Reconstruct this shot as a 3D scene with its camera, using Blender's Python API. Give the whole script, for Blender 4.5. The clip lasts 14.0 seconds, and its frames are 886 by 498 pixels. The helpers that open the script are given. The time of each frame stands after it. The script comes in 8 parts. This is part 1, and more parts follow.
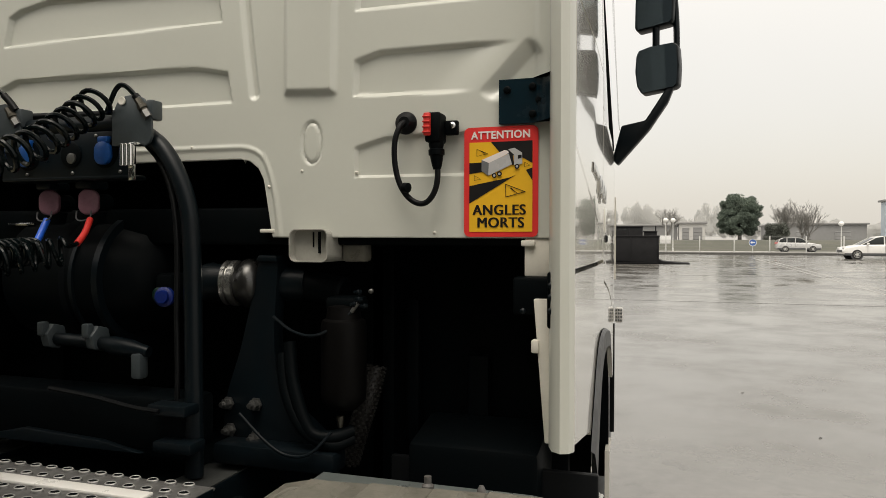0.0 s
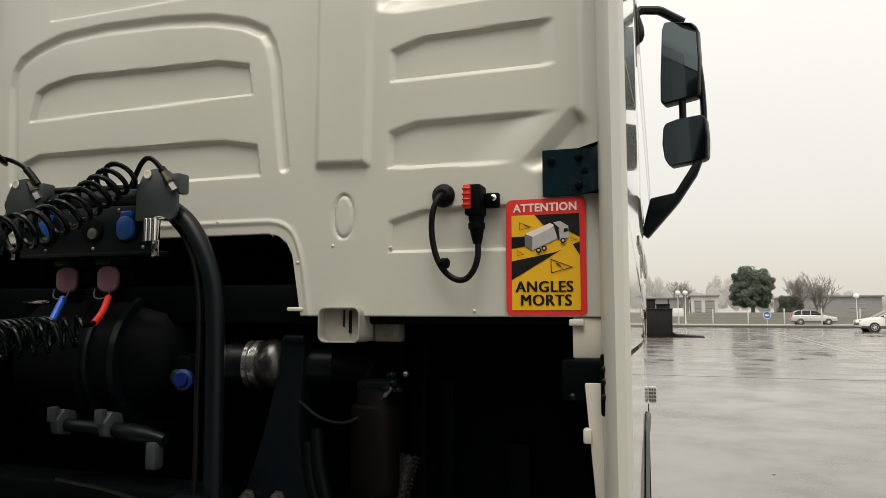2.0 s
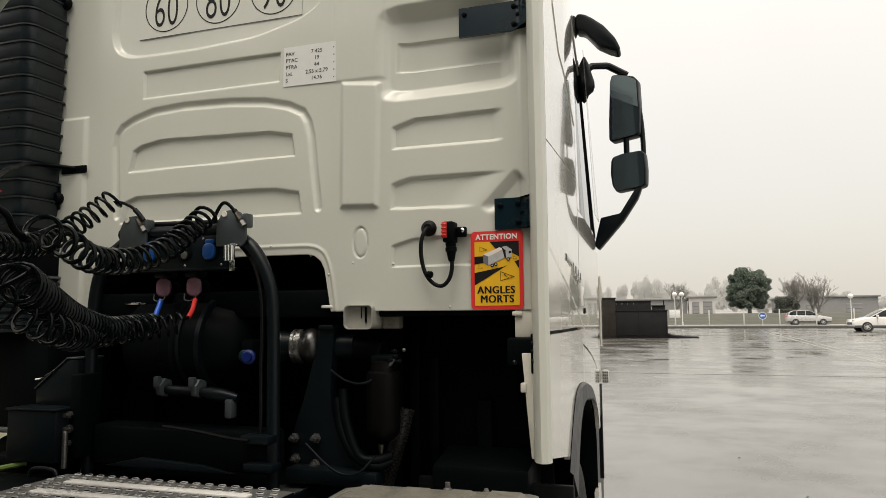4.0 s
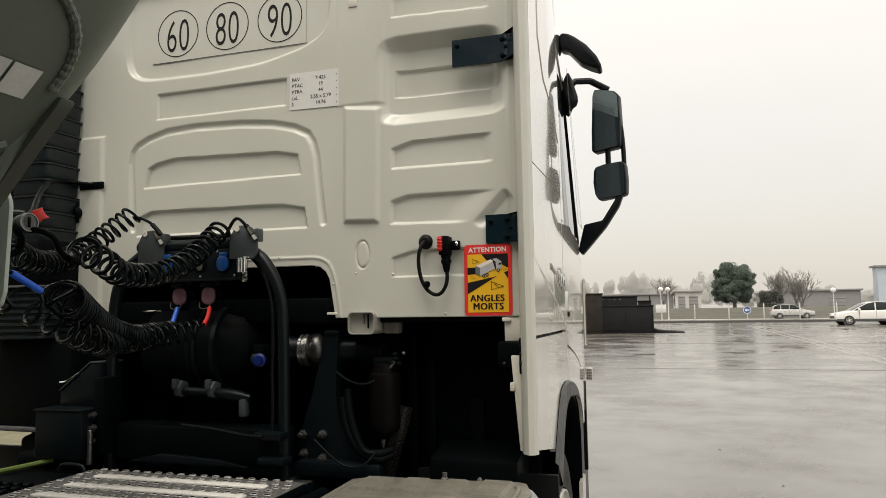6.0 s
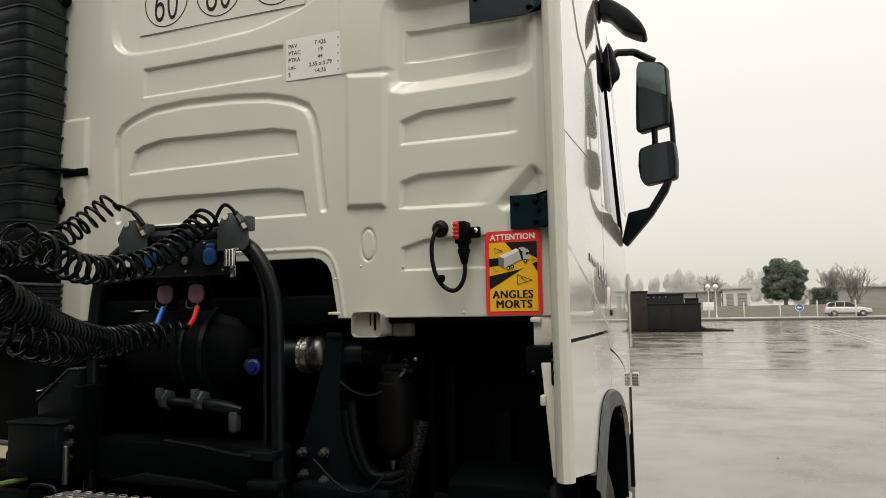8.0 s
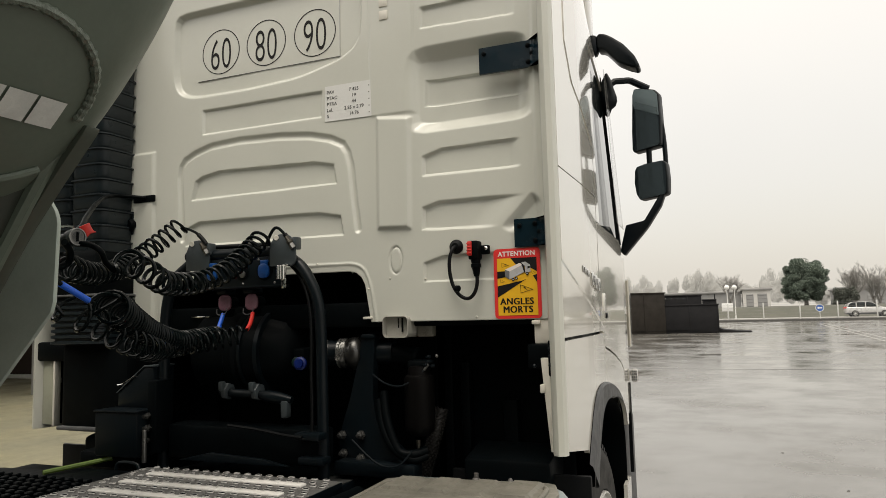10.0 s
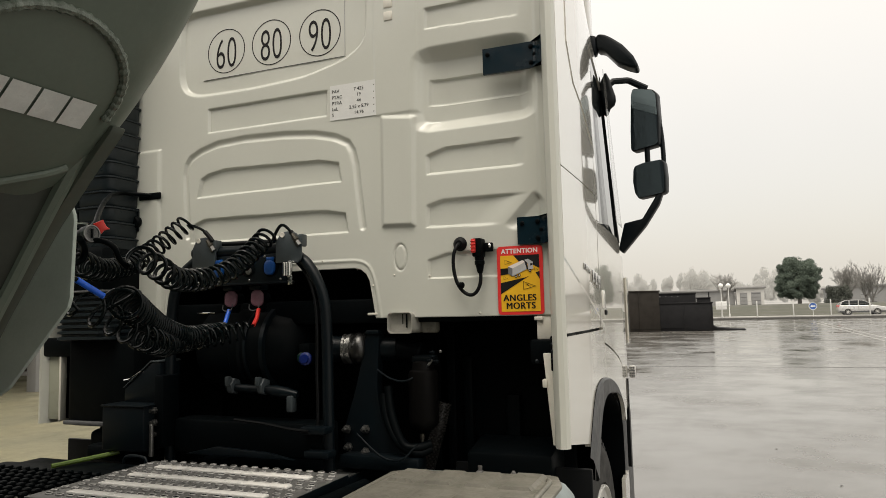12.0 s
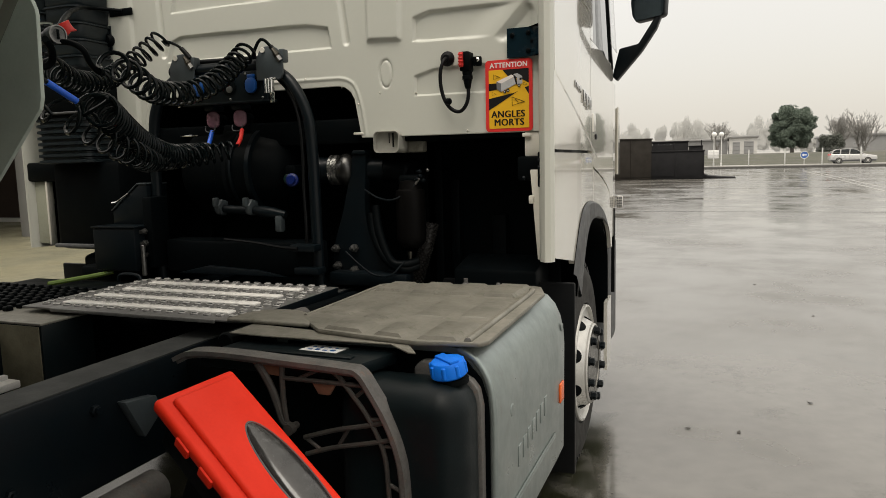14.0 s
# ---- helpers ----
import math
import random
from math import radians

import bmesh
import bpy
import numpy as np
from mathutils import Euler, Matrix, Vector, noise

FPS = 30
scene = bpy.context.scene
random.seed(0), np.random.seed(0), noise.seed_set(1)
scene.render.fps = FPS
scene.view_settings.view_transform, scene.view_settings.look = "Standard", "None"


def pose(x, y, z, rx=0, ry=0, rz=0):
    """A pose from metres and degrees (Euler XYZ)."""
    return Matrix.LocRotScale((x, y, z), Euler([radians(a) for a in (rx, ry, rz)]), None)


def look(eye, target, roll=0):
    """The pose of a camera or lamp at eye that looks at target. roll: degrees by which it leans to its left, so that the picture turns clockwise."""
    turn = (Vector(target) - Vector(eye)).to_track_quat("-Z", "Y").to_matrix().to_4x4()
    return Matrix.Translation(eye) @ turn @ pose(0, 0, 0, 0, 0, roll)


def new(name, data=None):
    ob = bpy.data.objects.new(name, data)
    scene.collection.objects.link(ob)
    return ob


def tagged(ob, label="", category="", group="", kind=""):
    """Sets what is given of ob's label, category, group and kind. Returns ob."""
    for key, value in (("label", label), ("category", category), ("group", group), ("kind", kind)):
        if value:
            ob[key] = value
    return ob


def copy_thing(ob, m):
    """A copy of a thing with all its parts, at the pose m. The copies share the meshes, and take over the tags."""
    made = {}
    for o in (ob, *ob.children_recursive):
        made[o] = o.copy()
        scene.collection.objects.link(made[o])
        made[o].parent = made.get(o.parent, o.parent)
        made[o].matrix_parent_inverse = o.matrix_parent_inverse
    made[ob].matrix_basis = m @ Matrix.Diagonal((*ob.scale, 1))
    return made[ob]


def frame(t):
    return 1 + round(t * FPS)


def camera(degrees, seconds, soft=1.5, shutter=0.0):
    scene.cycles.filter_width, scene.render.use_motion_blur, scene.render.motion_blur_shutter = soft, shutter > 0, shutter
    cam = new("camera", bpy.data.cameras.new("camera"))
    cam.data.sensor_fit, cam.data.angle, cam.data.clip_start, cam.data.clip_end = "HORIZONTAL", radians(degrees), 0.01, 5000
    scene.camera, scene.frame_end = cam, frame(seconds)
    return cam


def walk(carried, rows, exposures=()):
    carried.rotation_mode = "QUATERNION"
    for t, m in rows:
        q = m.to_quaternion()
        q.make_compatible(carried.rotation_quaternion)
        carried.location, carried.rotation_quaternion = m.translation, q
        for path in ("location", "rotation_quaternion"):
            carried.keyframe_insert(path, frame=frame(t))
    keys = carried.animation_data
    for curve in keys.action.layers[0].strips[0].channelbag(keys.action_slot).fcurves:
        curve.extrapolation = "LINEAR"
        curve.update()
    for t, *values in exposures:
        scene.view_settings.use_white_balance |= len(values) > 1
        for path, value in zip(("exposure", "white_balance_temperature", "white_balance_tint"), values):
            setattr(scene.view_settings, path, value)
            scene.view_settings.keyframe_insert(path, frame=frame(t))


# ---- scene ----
cam = camera(64.3, 14.0, soft=0.8)
METRES, EYE, TURN = 2.42, 1.62, 17.7
ROWS = [
    (0.0, -0.0005, 0.0008, -0.0018, -0.066, -0.78, -0.106),
    (0.1, -0.0034, 0.0116, 0.0039, 0.33, 0.97, -0.2),
    (0.2, -0.006, 0.0204, 0.0068, 0.6, 2.4, -0.18),
    (0.3, -0.008, 0.0272, 0.0091, 0.78, 3.5, -0.17),
    (0.5, -0.0101, 0.0335, 0.0117, 0.929, 4.571, -0.192),
    (1.0, -0.0232, 0.0455, 0.0101, 0.93, 5.103, -0.12),
    (1.5, -0.0231, 0.0531, 0.0059, 0.801, 5.075, -0.024),
    (2.0, -0.0292, 0.0427, 0.0034, 0.709, 5.159, 0.026),
    (2.5, -0.046, -0.0159, -0.0034, 0.789, 5.271, 0.193),
    (3.0, -0.0217, -0.1026, -0.0043, 0.693, 5.363, 0.433),
    (3.2, -0.0101, -0.1435, -0.01, 0.756, 5.41, 0.453),
    (5.3, -0.0177, -0.3766, 0.0072, 0.144, 5.401, 0.683),
    (5.5, -0.0149, -0.3808, 0.0097, -0.118, 5.142, 0.835),
    (6.0, -0.0166, -0.3691, 0.0073, -0.247, 5.093, 0.854),
    (6.5, -0.0431, -0.3485, 0.0108, -0.284, 5.034, 0.875),
    (7.0, -0.027, -0.2953, 0.013, -0.202, 4.881, 0.952),
    (7.5, 0.0082, -0.2338, 0.0125, 1.396, 5.002, 1.104),
    (8.0, 0.0153, -0.2069, 0.0071, 3.164, 5.05, 1.059),
    (8.2, 0.0185, -0.203, 0.0075, 3.7, 5.09, 1.003),
    (10.3, 0.0258, -0.4094, 0.0108, 4.723, 5.271, 1.364),
    (10.5, 0.0213, -0.4121, 0.0131, 4.695, 5.094, 1.27),
    (11.0, 0.0198, -0.4074, 0.0095, 4.514, 5.149, 1.355),
    (11.5, 0.0183, -0.4055, 0.008, 4.359, 5.123, 1.394),
    (12.0, 0.0154, -0.4103, 0.0074, 4.204, 5.117, 1.372),
    (12.5, 0.018, -0.413, 0.0061, 4.084, 5.176, 1.45),
    (13.0, 0.0196, -0.4118, 0.0012, 3.901, 5.141, 1.433),
    (13.3, 0.0194, -0.4113, -0.0075, 3.79, 4.75, 1.43),
    (13.5, 0.0202, -0.4114, -0.0164, 3.765, 3.36, 1.415),
    (13.7, 0.0197, -0.407, -0.0265, 3.63, -0.8, 1.43),
    (14.0, 0.0211, -0.401, -0.043, 3.539, -7.015, 1.379),
]
walk(cam, [(t, pose(1.44, -1.613, EYE, 0, 0, TURN) @ pose(METRES * x, METRES * y, METRES * z, 90 + pitch, roll, yaw))
           for t, x, y, z, yaw, pitch, roll in ROWS], exposures=[(0.0, 0.15), (14.0, 0.15)])

# ---- daylight: a bright, even, overcast winter sky ----
world = bpy.data.worlds.new("overcast_sky")
scene.world = world
world.use_nodes = True
wn, wl = world.node_tree.nodes, world.node_tree.links
wn.clear()
w_out = wn.new("ShaderNodeOutputWorld")
w_sky = wn.new("ShaderNodeTexSky")
w_sky.sky_type = "NISHITA"
w_sky.sun_disc = False
w_sky.sun_elevation, w_sky.sun_rotation = radians(66.7), radians(172)
w_sky.dust_density = 6.0
w_bg = wn.new("ShaderNodeBackground")
w_bg.inputs["Strength"].default_value = 0.05
wl.new(w_sky.outputs[0], w_bg.inputs["Color"])
w_co = wn.new("ShaderNodeTexCoord")
w_noise = wn.new("ShaderNodeTexNoise")
w_noise.inputs["Scale"].default_value, w_noise.inputs["Detail"].default_value = 2.2, 3.0
wl.new(w_co.outputs["Generated"], w_noise.inputs["Vector"])
w_sep = wn.new("ShaderNodeSeparateXYZ")
wl.new(w_co.outputs["Generated"], w_sep.inputs[0])
w_mr = wn.new("ShaderNodeMapRange")
w_mr.inputs["From Min"].default_value, w_mr.inputs["From Max"].default_value = 0.0, 1.0
wl.new(w_sep.outputs["Z"], w_mr.inputs["Value"])
w_ramp = wn.new("ShaderNodeMix")
w_ramp.data_type = "RGBA"
w_ramp.inputs["A"].default_value = (0.681, 0.637, 0.562, 1)
w_ramp.inputs["B"].default_value = (1.61, 1.48, 1.25, 1)
w_pow = wn.new("ShaderNodeMath")
w_pow.operation = "POWER"
w_pow.inputs[1].default_value = 1.4
wl.new(w_mr.outputs[0], w_pow.inputs[0])
wl.new(w_pow.outputs[0], w_ramp.inputs["Factor"])
w_cl = wn.new("ShaderNodeMix")
w_cl.data_type, w_cl.blend_type = "RGBA", "MULTIPLY"
w_cl.inputs["Factor"].default_value = 0.12
wl.new(w_ramp.outputs["Result"], w_cl.inputs["A"])
wl.new(w_noise.outputs["Fac"], w_cl.inputs["B"])
w_bg2 = wn.new("ShaderNodeBackground")
w_bg2.inputs["Strength"].default_value = 1.0
wl.new(w_cl.outputs["Result"], w_bg2.inputs["Color"])
w_add = wn.new("ShaderNodeAddShader")
wl.new(w_bg.outputs[0], w_add.inputs[0])
wl.new(w_bg2.outputs[0], w_add.inputs[1])
wl.new(w_add.outputs[0], w_out.inputs["Surface"])

sun = new("sun", bpy.data.lights.new("sun", "SUN"))
sun.data.energy, sun.data.angle, sun.data.color = 1.00, radians(30), (1.0, 0.955, 0.86)
sun.matrix_world = look((0.5, -3.4, 8.0), (0, 0, 0))


# ---- materials ----
def mat(name, c1, c2=None, rough=0.5, metal=0.0, scale=6.0, fine=140.0, bump=0.02, coat=0.0, spots=None, rvar=0.12, vary=0.0, wear=0.5, spec=0.5):
    """Two colours mixed by a coarse and a fine noise, uneven gloss and fine relief; spots: a third colour in small stains."""
    m = bpy.data.materials.new(name)
    m.use_nodes = True
    n, l = m.node_tree.nodes, m.node_tree.links
    b = n["Principled BSDF"]
    co = n.new("ShaderNodeTexCoord")
    big, small = n.new("ShaderNodeTexNoise"), n.new("ShaderNodeTexNoise")
    big.inputs["Scale"].default_value, big.inputs["Detail"].default_value = scale, 6.0
    big.inputs["Roughness"].default_value = 0.62
    small.inputs["Scale"].default_value, small.inputs["Detail"].default_value = fine, 3.0
    l.new(co.outputs["Object"], big.inputs["Vector"])
    l.new(co.outputs["Object"], small.inputs["Vector"])
    c2 = c2 or tuple(v * 0.8 for v in c1)
    mx = n.new("ShaderNodeMix")
    mx.data_type = "RGBA"
    mx.inputs["A"].default_value, mx.inputs["B"].default_value = (*c1, 1), (*c2, 1)
    mr = n.new("ShaderNodeMapRange")
    mr.inputs["From Min"].default_value, mr.inputs["From Max"].default_value = 0.38, 0.68
    ad = n.new("ShaderNodeMath")
    ad.operation = "MULTIPLY_ADD"
    ad.inputs[1].default_value = 0.25
    l.new(small.outputs["Fac"], ad.inputs[0])
    ml = n.new("ShaderNodeMath")
    ml.operation = "MULTIPLY"
    ml.inputs[1].default_value = 0.78
    l.new(big.outputs["Fac"], ml.inputs[0])
    l.new(ml.outputs[0], ad.inputs[2])
    l.new(ad.outputs[0], mr.inputs["Value"])
    l.new(mr.outputs[0], mx.inputs["Factor"])
    col = mx.outputs["Result"]
    if spots:
        sp = n.new("ShaderNodeTexNoise")
        sp.inputs["Scale"].default_value, sp.inputs["Detail"].default_value = scale * 3.1, 8.0
        sp.inputs["Roughness"].default_value = 0.75
        l.new(co.outputs["Object"], sp.inputs["Vector"])
        sr = n.new("ShaderNodeMapRange")
        sr.inputs["From Min"].default_value, sr.inputs["From Max"].default_value = 0.56, 0.74
        sr.inputs["To Max"].default_value = wear
        l.new(sp.outputs["Fac"], sr.inputs["Value"])
        m2 = n.new("ShaderNodeMix")
        m2.data_type = "RGBA"
        m2.inputs["B"].default_value = (*spots, 1)
        l.new(sr.outputs[0], m2.inputs["Factor"])
        l.new(col, m2.inputs["A"])
        col = m2.outputs["Result"]
    if vary:
        oi = n.new("ShaderNodeObjectInfo")
        hs = n.new("ShaderNodeHueSaturation")
        vr = n.new("ShaderNodeMapRange")
        vr.inputs["To Min"].default_value, vr.inputs["To Max"].default_value = 1 - vary, 1 + vary
        l.new(oi.outputs["Random"], vr.inputs["Value"])
        l.new(vr.outputs[0], hs.inputs["Value"])
        l.new(col, hs.inputs["Color"])
        col = hs.outputs[0]
    l.new(col, b.inputs["Base Color"])
    rr = n.new("ShaderNodeMapRange")
    rr.inputs["From Min"].default_value, rr.inputs["From Max"].default_value = 0.3, 0.7
    rr.inputs["To Min"].default_value, rr.inputs["To Max"].default_value = max(0.02, rough - rvar), min(1.0, rough + rvar)
    l.new(big.outputs["Fac"], rr.inputs["Value"])
    l.new(rr.outputs[0], b.inputs["Roughness"])
    b.inputs["Metallic"].default_value = metal
    b.inputs["Specular IOR Level"].default_value = spec
    b.inputs["Coat Weight"].default_value = coat
    b.inputs["Coat Roughness"].default_value = 0.04
    if bump:
        bp = n.new("ShaderNodeBump")
        bp.inputs["Strength"].default_value, bp.inputs["Distance"].default_value = min(1.0, bump * 8), bump * 0.02
        l.new(small.outputs["Fac"], bp.inputs["Height"])
        l.new(bp.outputs[0], b.inputs["Normal"])
    return m


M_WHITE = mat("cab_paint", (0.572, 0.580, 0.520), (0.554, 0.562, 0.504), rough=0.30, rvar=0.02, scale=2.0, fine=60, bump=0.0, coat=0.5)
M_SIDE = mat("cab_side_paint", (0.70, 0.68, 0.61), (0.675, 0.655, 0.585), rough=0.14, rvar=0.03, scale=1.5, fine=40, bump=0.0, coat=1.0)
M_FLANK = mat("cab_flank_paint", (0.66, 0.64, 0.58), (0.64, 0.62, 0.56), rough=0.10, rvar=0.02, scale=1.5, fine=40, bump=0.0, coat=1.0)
M_WPLAST = mat("cream_plastic", (0.70, 0.675, 0.60), (0.62, 0.60, 0.53), rough=0.45, scale=9)
# black lowered until it holds the deep, bluish shade under the cab
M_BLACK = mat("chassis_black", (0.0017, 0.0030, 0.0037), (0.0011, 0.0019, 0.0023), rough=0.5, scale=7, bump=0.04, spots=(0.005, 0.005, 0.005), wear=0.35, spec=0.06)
M_STEEL = mat("grey_black_steel", (0.0034, 0.0066, 0.0088), (0.0021, 0.0040, 0.0055), rough=0.38, scale=8, bump=0.03, spots=(0.011, 0.011, 0.010), wear=0.35, spec=0.20)
M_RUBBER = mat("rubber_black", (0.0055, 0.0062, 0.0068), (0.0032, 0.0037, 0.0042), rough=0.42, scale=14, bump=0.03, spec=0.15)
M_DUCT = mat("duct_plastic", (0.0125, 0.0190, 0.0225), (0.0085, 0.0130, 0.0155), rough=0.36, scale=10, bump=0.02, spec=0.35)
M_HOSE = mat("coil_black", (0.0024, 0.0048, 0.0052), (0.0016, 0.0034, 0.0038), rough=0.17, scale=20, bump=0.01, spec=0.17)
M_TYRE = mat("tyre_rubber", (0.030, 0.029, 0.027), (0.018, 0.0175, 0.0165), rough=0.7, scale=9, bump=0.06, spots=(0.045, 0.042, 0.036), wear=0.5, spec=0.3)
M_ALU = mat("bright_aluminium", (0.72, 0.71, 0.68), (0.56, 0.555, 0.53), rough=0.38, metal=0.45, scale=9, bump=0.02, spots=(0.35, 0.34, 0.32))
M_TANKALU = mat("brushed_aluminium", (0.33, 0.375, 0.365), (0.26, 0.298, 0.29), rough=0.36, rvar=0.14, metal=0.7, scale=6, fine=55, bump=0.05, spots=(0.24, 0.235, 0.215), wear=0.6)
M_TRAY = mat("dirty_grey_cover", (0.192, 0.183, 0.154), (0.114, 0.110, 0.090), rough=0.55, scale=9, fine=70, bump=0.05, spots=(0.048, 0.050, 0.024), wear=1.0)
M_PLATE = mat("dull_aluminium", (0.19, 0.189, 0.182), (0.115, 0.114, 0.110), rough=0.42, metal=0.3, scale=18, bump=0.03, spots=(0.07, 0.068, 0.064), wear=0.6)
M_DUST = mat("dusty_flange", (0.036, 0.038, 0.036), (0.012, 0.014, 0.014), rough=0.7, scale=5, bump=0.04)
# ribs of the catwalk plate: their sky sheen put into a near-white base
M_RIDGE = mat("sheen_rib_aluminium", (0.89, 0.88, 0.84), (0.82, 0.80, 0.76), rough=0.35, metal=0.1, scale=14, bump=0.02)
M_CAST = mat("cast_grey", (0.15, 0.145, 0.137), (0.085, 0.082, 0.077), rough=0.55, metal=0.3, scale=12, bump=0.08, spots=(0.20, 0.09, 0.045), wear=0.6)
M_CASTD = mat("dark_cast", (0.060, 0.056, 0.050), (0.032, 0.030, 0.027), rough=0.6, metal=0.2, scale=14, bump=0.08, spots=(0.12, 0.055, 0.03), wear=0.6)
M_TANKBLK = mat("tank_plastic", (0.0042, 0.0082, 0.0095), (0.0026, 0.0050, 0.0058), rough=0.42, scale=9, bump=0.04, spec=0.17, spots=(0.02, 0.021, 0.02), wear=0.4)
M_CHROME = mat("chrome", (0.74, 0.74, 0.73), (0.60, 0.60, 0.59), rough=0.14, metal=1.0, scale=10, rvar=0.06, bump=0.0)
M_BOLT = mat("zinc_bolt", (0.24, 0.24, 0.23), (0.14, 0.14, 0.135), rough=0.38, metal=0.9, scale=30, bump=0.02)
M_BRASS = mat("brass", (0.13, 0.12, 0.10), (0.07, 0.066, 0.055), rough=0.35, metal=0.9, scale=30)
M_BLUEHOSE = mat("blue_sleeve", (0.015, 0.11, 0.62), (0.012, 0.09, 0.52), rough=0.38, scale=20, bump=0.02)
M_BLUE = mat("blue_plastic", (0.004, 0.060, 0.25), (0.003, 0.040, 0.16), rough=0.38, scale=20, bump=0.02)
M_CAPBLUE = mat("bright_blue_plastic", (0.004, 0.175, 0.80), (0.003, 0.150, 0.70), spec=0.25, rough=0.4, scale=20, bump=0.02)
M_RED = mat("red_plastic", (0.62, 0.03, 0.022), (0.54, 0.024, 0.018), rough=0.42, scale=12, bump=0.02)
M_REDBOX = mat("orange_red_plastic", (0.74, 0.030, 0.010), (0.66, 0.024, 0.008), rough=0.55, scale=6, bump=0.02, spec=0.18)
M_PINK = mat("faded_pink_plastic", (0.20, 0.095, 0.125), (0.13, 0.060, 0.080), rough=0.5, scale=20)
M_OLIVE = mat("trailer_olive_paint", (0.108, 0.134, 0.106), (0.086, 0.109, 0.085), rough=0.42, scale=3, fine=90, bump=0.03, spots=(0.13, 0.125, 0.10), wear=0.35)
# trailer olive darkened in two strengths for the shade under the tub
M_SUBFRAME = mat("shaded_subframe_paint", (0.028, 0.034, 0.026), (0.018, 0.022, 0.017), rough=0.5, scale=4, fine=80, bump=0.03, spots=(0.045, 0.045, 0.036), wear=0.3)
M_GUSSET = mat("shaded_olive_paint", (0.060, 0.072, 0.056), (0.044, 0.054, 0.042), rough=0.45, scale=4, fine=80, bump=0.03, spots=(0.08, 0.08, 0.064), wear=0.3)
M_HINGE = mat("blue_black_gloss_paint", (0.0045, 0.016, 0.024), (0.003, 0.011, 0.017), rough=0.22, scale=8, bump=0.01, spec=0.35)
M_WELD = mat("painted_weld", (0.13, 0.155, 0.125), (0.085, 0.104, 0.082), rough=0.4, scale=40, fine=200, bump=0.12)
M_TRGREY = mat("trailer_grey_paint", (0.43, 0.495, 0.445), (0.36, 0.416, 0.374), rough=0.5, scale=5, bump=0.02)
M_TAPE = mat("reflective_tape", (0.62, 0.64, 0.61), (0.50, 0.52, 0.50), rough=0.35, scale=30, fine=400, bump=0.03)
M_TRIM = mat("grey_trim", (0.085, 0.088, 0.09), (0.065, 0.067, 0.07), rough=0.6, scale=20, bump=0.05)
M_LABEL = mat("white_label", (0.70, 0.705, 0.68), (0.65, 0.655, 0.63), rough=0.4, scale=12, bump=0.0)
M_INK = mat("black_ink", (0.006, 0.0055, 0.0055), (0.009, 0.008, 0.008), rough=0.55, scale=30, bump=0.0, spec=0.25)
M_CLAMP = mat("bright_clamp_steel", (0.50, 0.50, 0.48), (0.26, 0.26, 0.25), rough=0.26, metal=0.9, scale=4, bump=0.0)
M_STKRED = mat("sticker_red", (0.74, 0.045, 0.04), (0.68, 0.035, 0.035), rough=0.32, scale=10, bump=0.0, rvar=0.05)
M_STKYEL = mat("sticker_yellow", (0.82, 0.47, 0.025), (0.77, 0.43, 0.022), rough=0.32, scale=10, bump=0.0, rvar=0.05)
M_STKWHITE = mat("sticker_white", (0.80, 0.74, 0.70), (0.74, 0.67, 0.63), rough=0.32, scale=10, bump=0.0)
M_STKGREY = mat("sticker_grey", (0.46, 0.46, 0.46), (0.40, 0.40, 0.40), rough=0.32, scale=10, bump=0.0)
M_STKDARK = mat("sticker_dark_grey", (0.16, 0.165, 0.17), (0.13, 0.135, 0.14), rough=0.32, scale=10, bump=0.0)
M_CANISTER = mat("brown_canister", (0.0028, 0.0026, 0.0025), (0.002, 0.0018, 0.0017), rough=0.5, scale=10, bump=0.02, spec=0.08)
M_LAMP = mat("clear_lamp_plastic", (0.62, 0.61, 0.58), (0.50, 0.49, 0.47), rough=0.2, scale=60, fine=200, bump=0.1)
M_ORANGE = mat("orange_lens", (0.80, 0.14, 0.02), (0.70, 0.11, 0.015), rough=0.25, scale=30, bump=0.0)
M_RIM = mat("wheel_silver", (0.66, 0.655, 0.62), (0.52, 0.515, 0.49), rough=0.35, metal=0.45, scale=12, bump=0.02, spots=(0.25, 0.24, 0.22))


def glass(name, colour, rough=0.02, alpha=1.0):
    m = bpy.data.materials.new(name)
    m.use_nodes = True
    b = m.node_tree.nodes["Principled BSDF"]
    b.inputs["Base Color"].default_value = (*colour, 1)
    b.inputs["Roughness"].default_value = rough
    b.inputs["Alpha"].default_value = alpha
    b.inputs["IOR"].default_value = 1.5
    return m


M_GLASS = glass("tinted_glass", (0.012, 0.016, 0.016), 0.02)
M_CLEAR = glass("smoked_clear_plastic", (0.35, 0.35, 0.33), 0.04, 0.28)
M_BRACKET = mat("grey_bracket_paint", (0.046, 0.057, 0.062), (0.031, 0.039, 0.043), rough=0.42, scale=10, bump=0.03)
M_MIRROR = mat("mirror_glass", (0.15, 0.19, 0.21), (0.14, 0.18, 0.20), rough=0.03, rvar=0.01, metal=1.0, scale=2, bump=0.0)
M_WINDOWBOX = mat("grey_window_plastic", (0.035, 0.035, 0.034), (0.012, 0.012, 0.012), rough=0.16, scale=14, fine=50, bump=0.02, spec=0.6, spots=(0.10, 0.10, 0.10), wear=0.6)


# ---- mesh helpers ----
def empty(name, loc=(0, 0, 0), **tags):
    e = new(name)
    e.empty_display_size = 0.1
    e.location = loc
    return tagged(e, **tags)


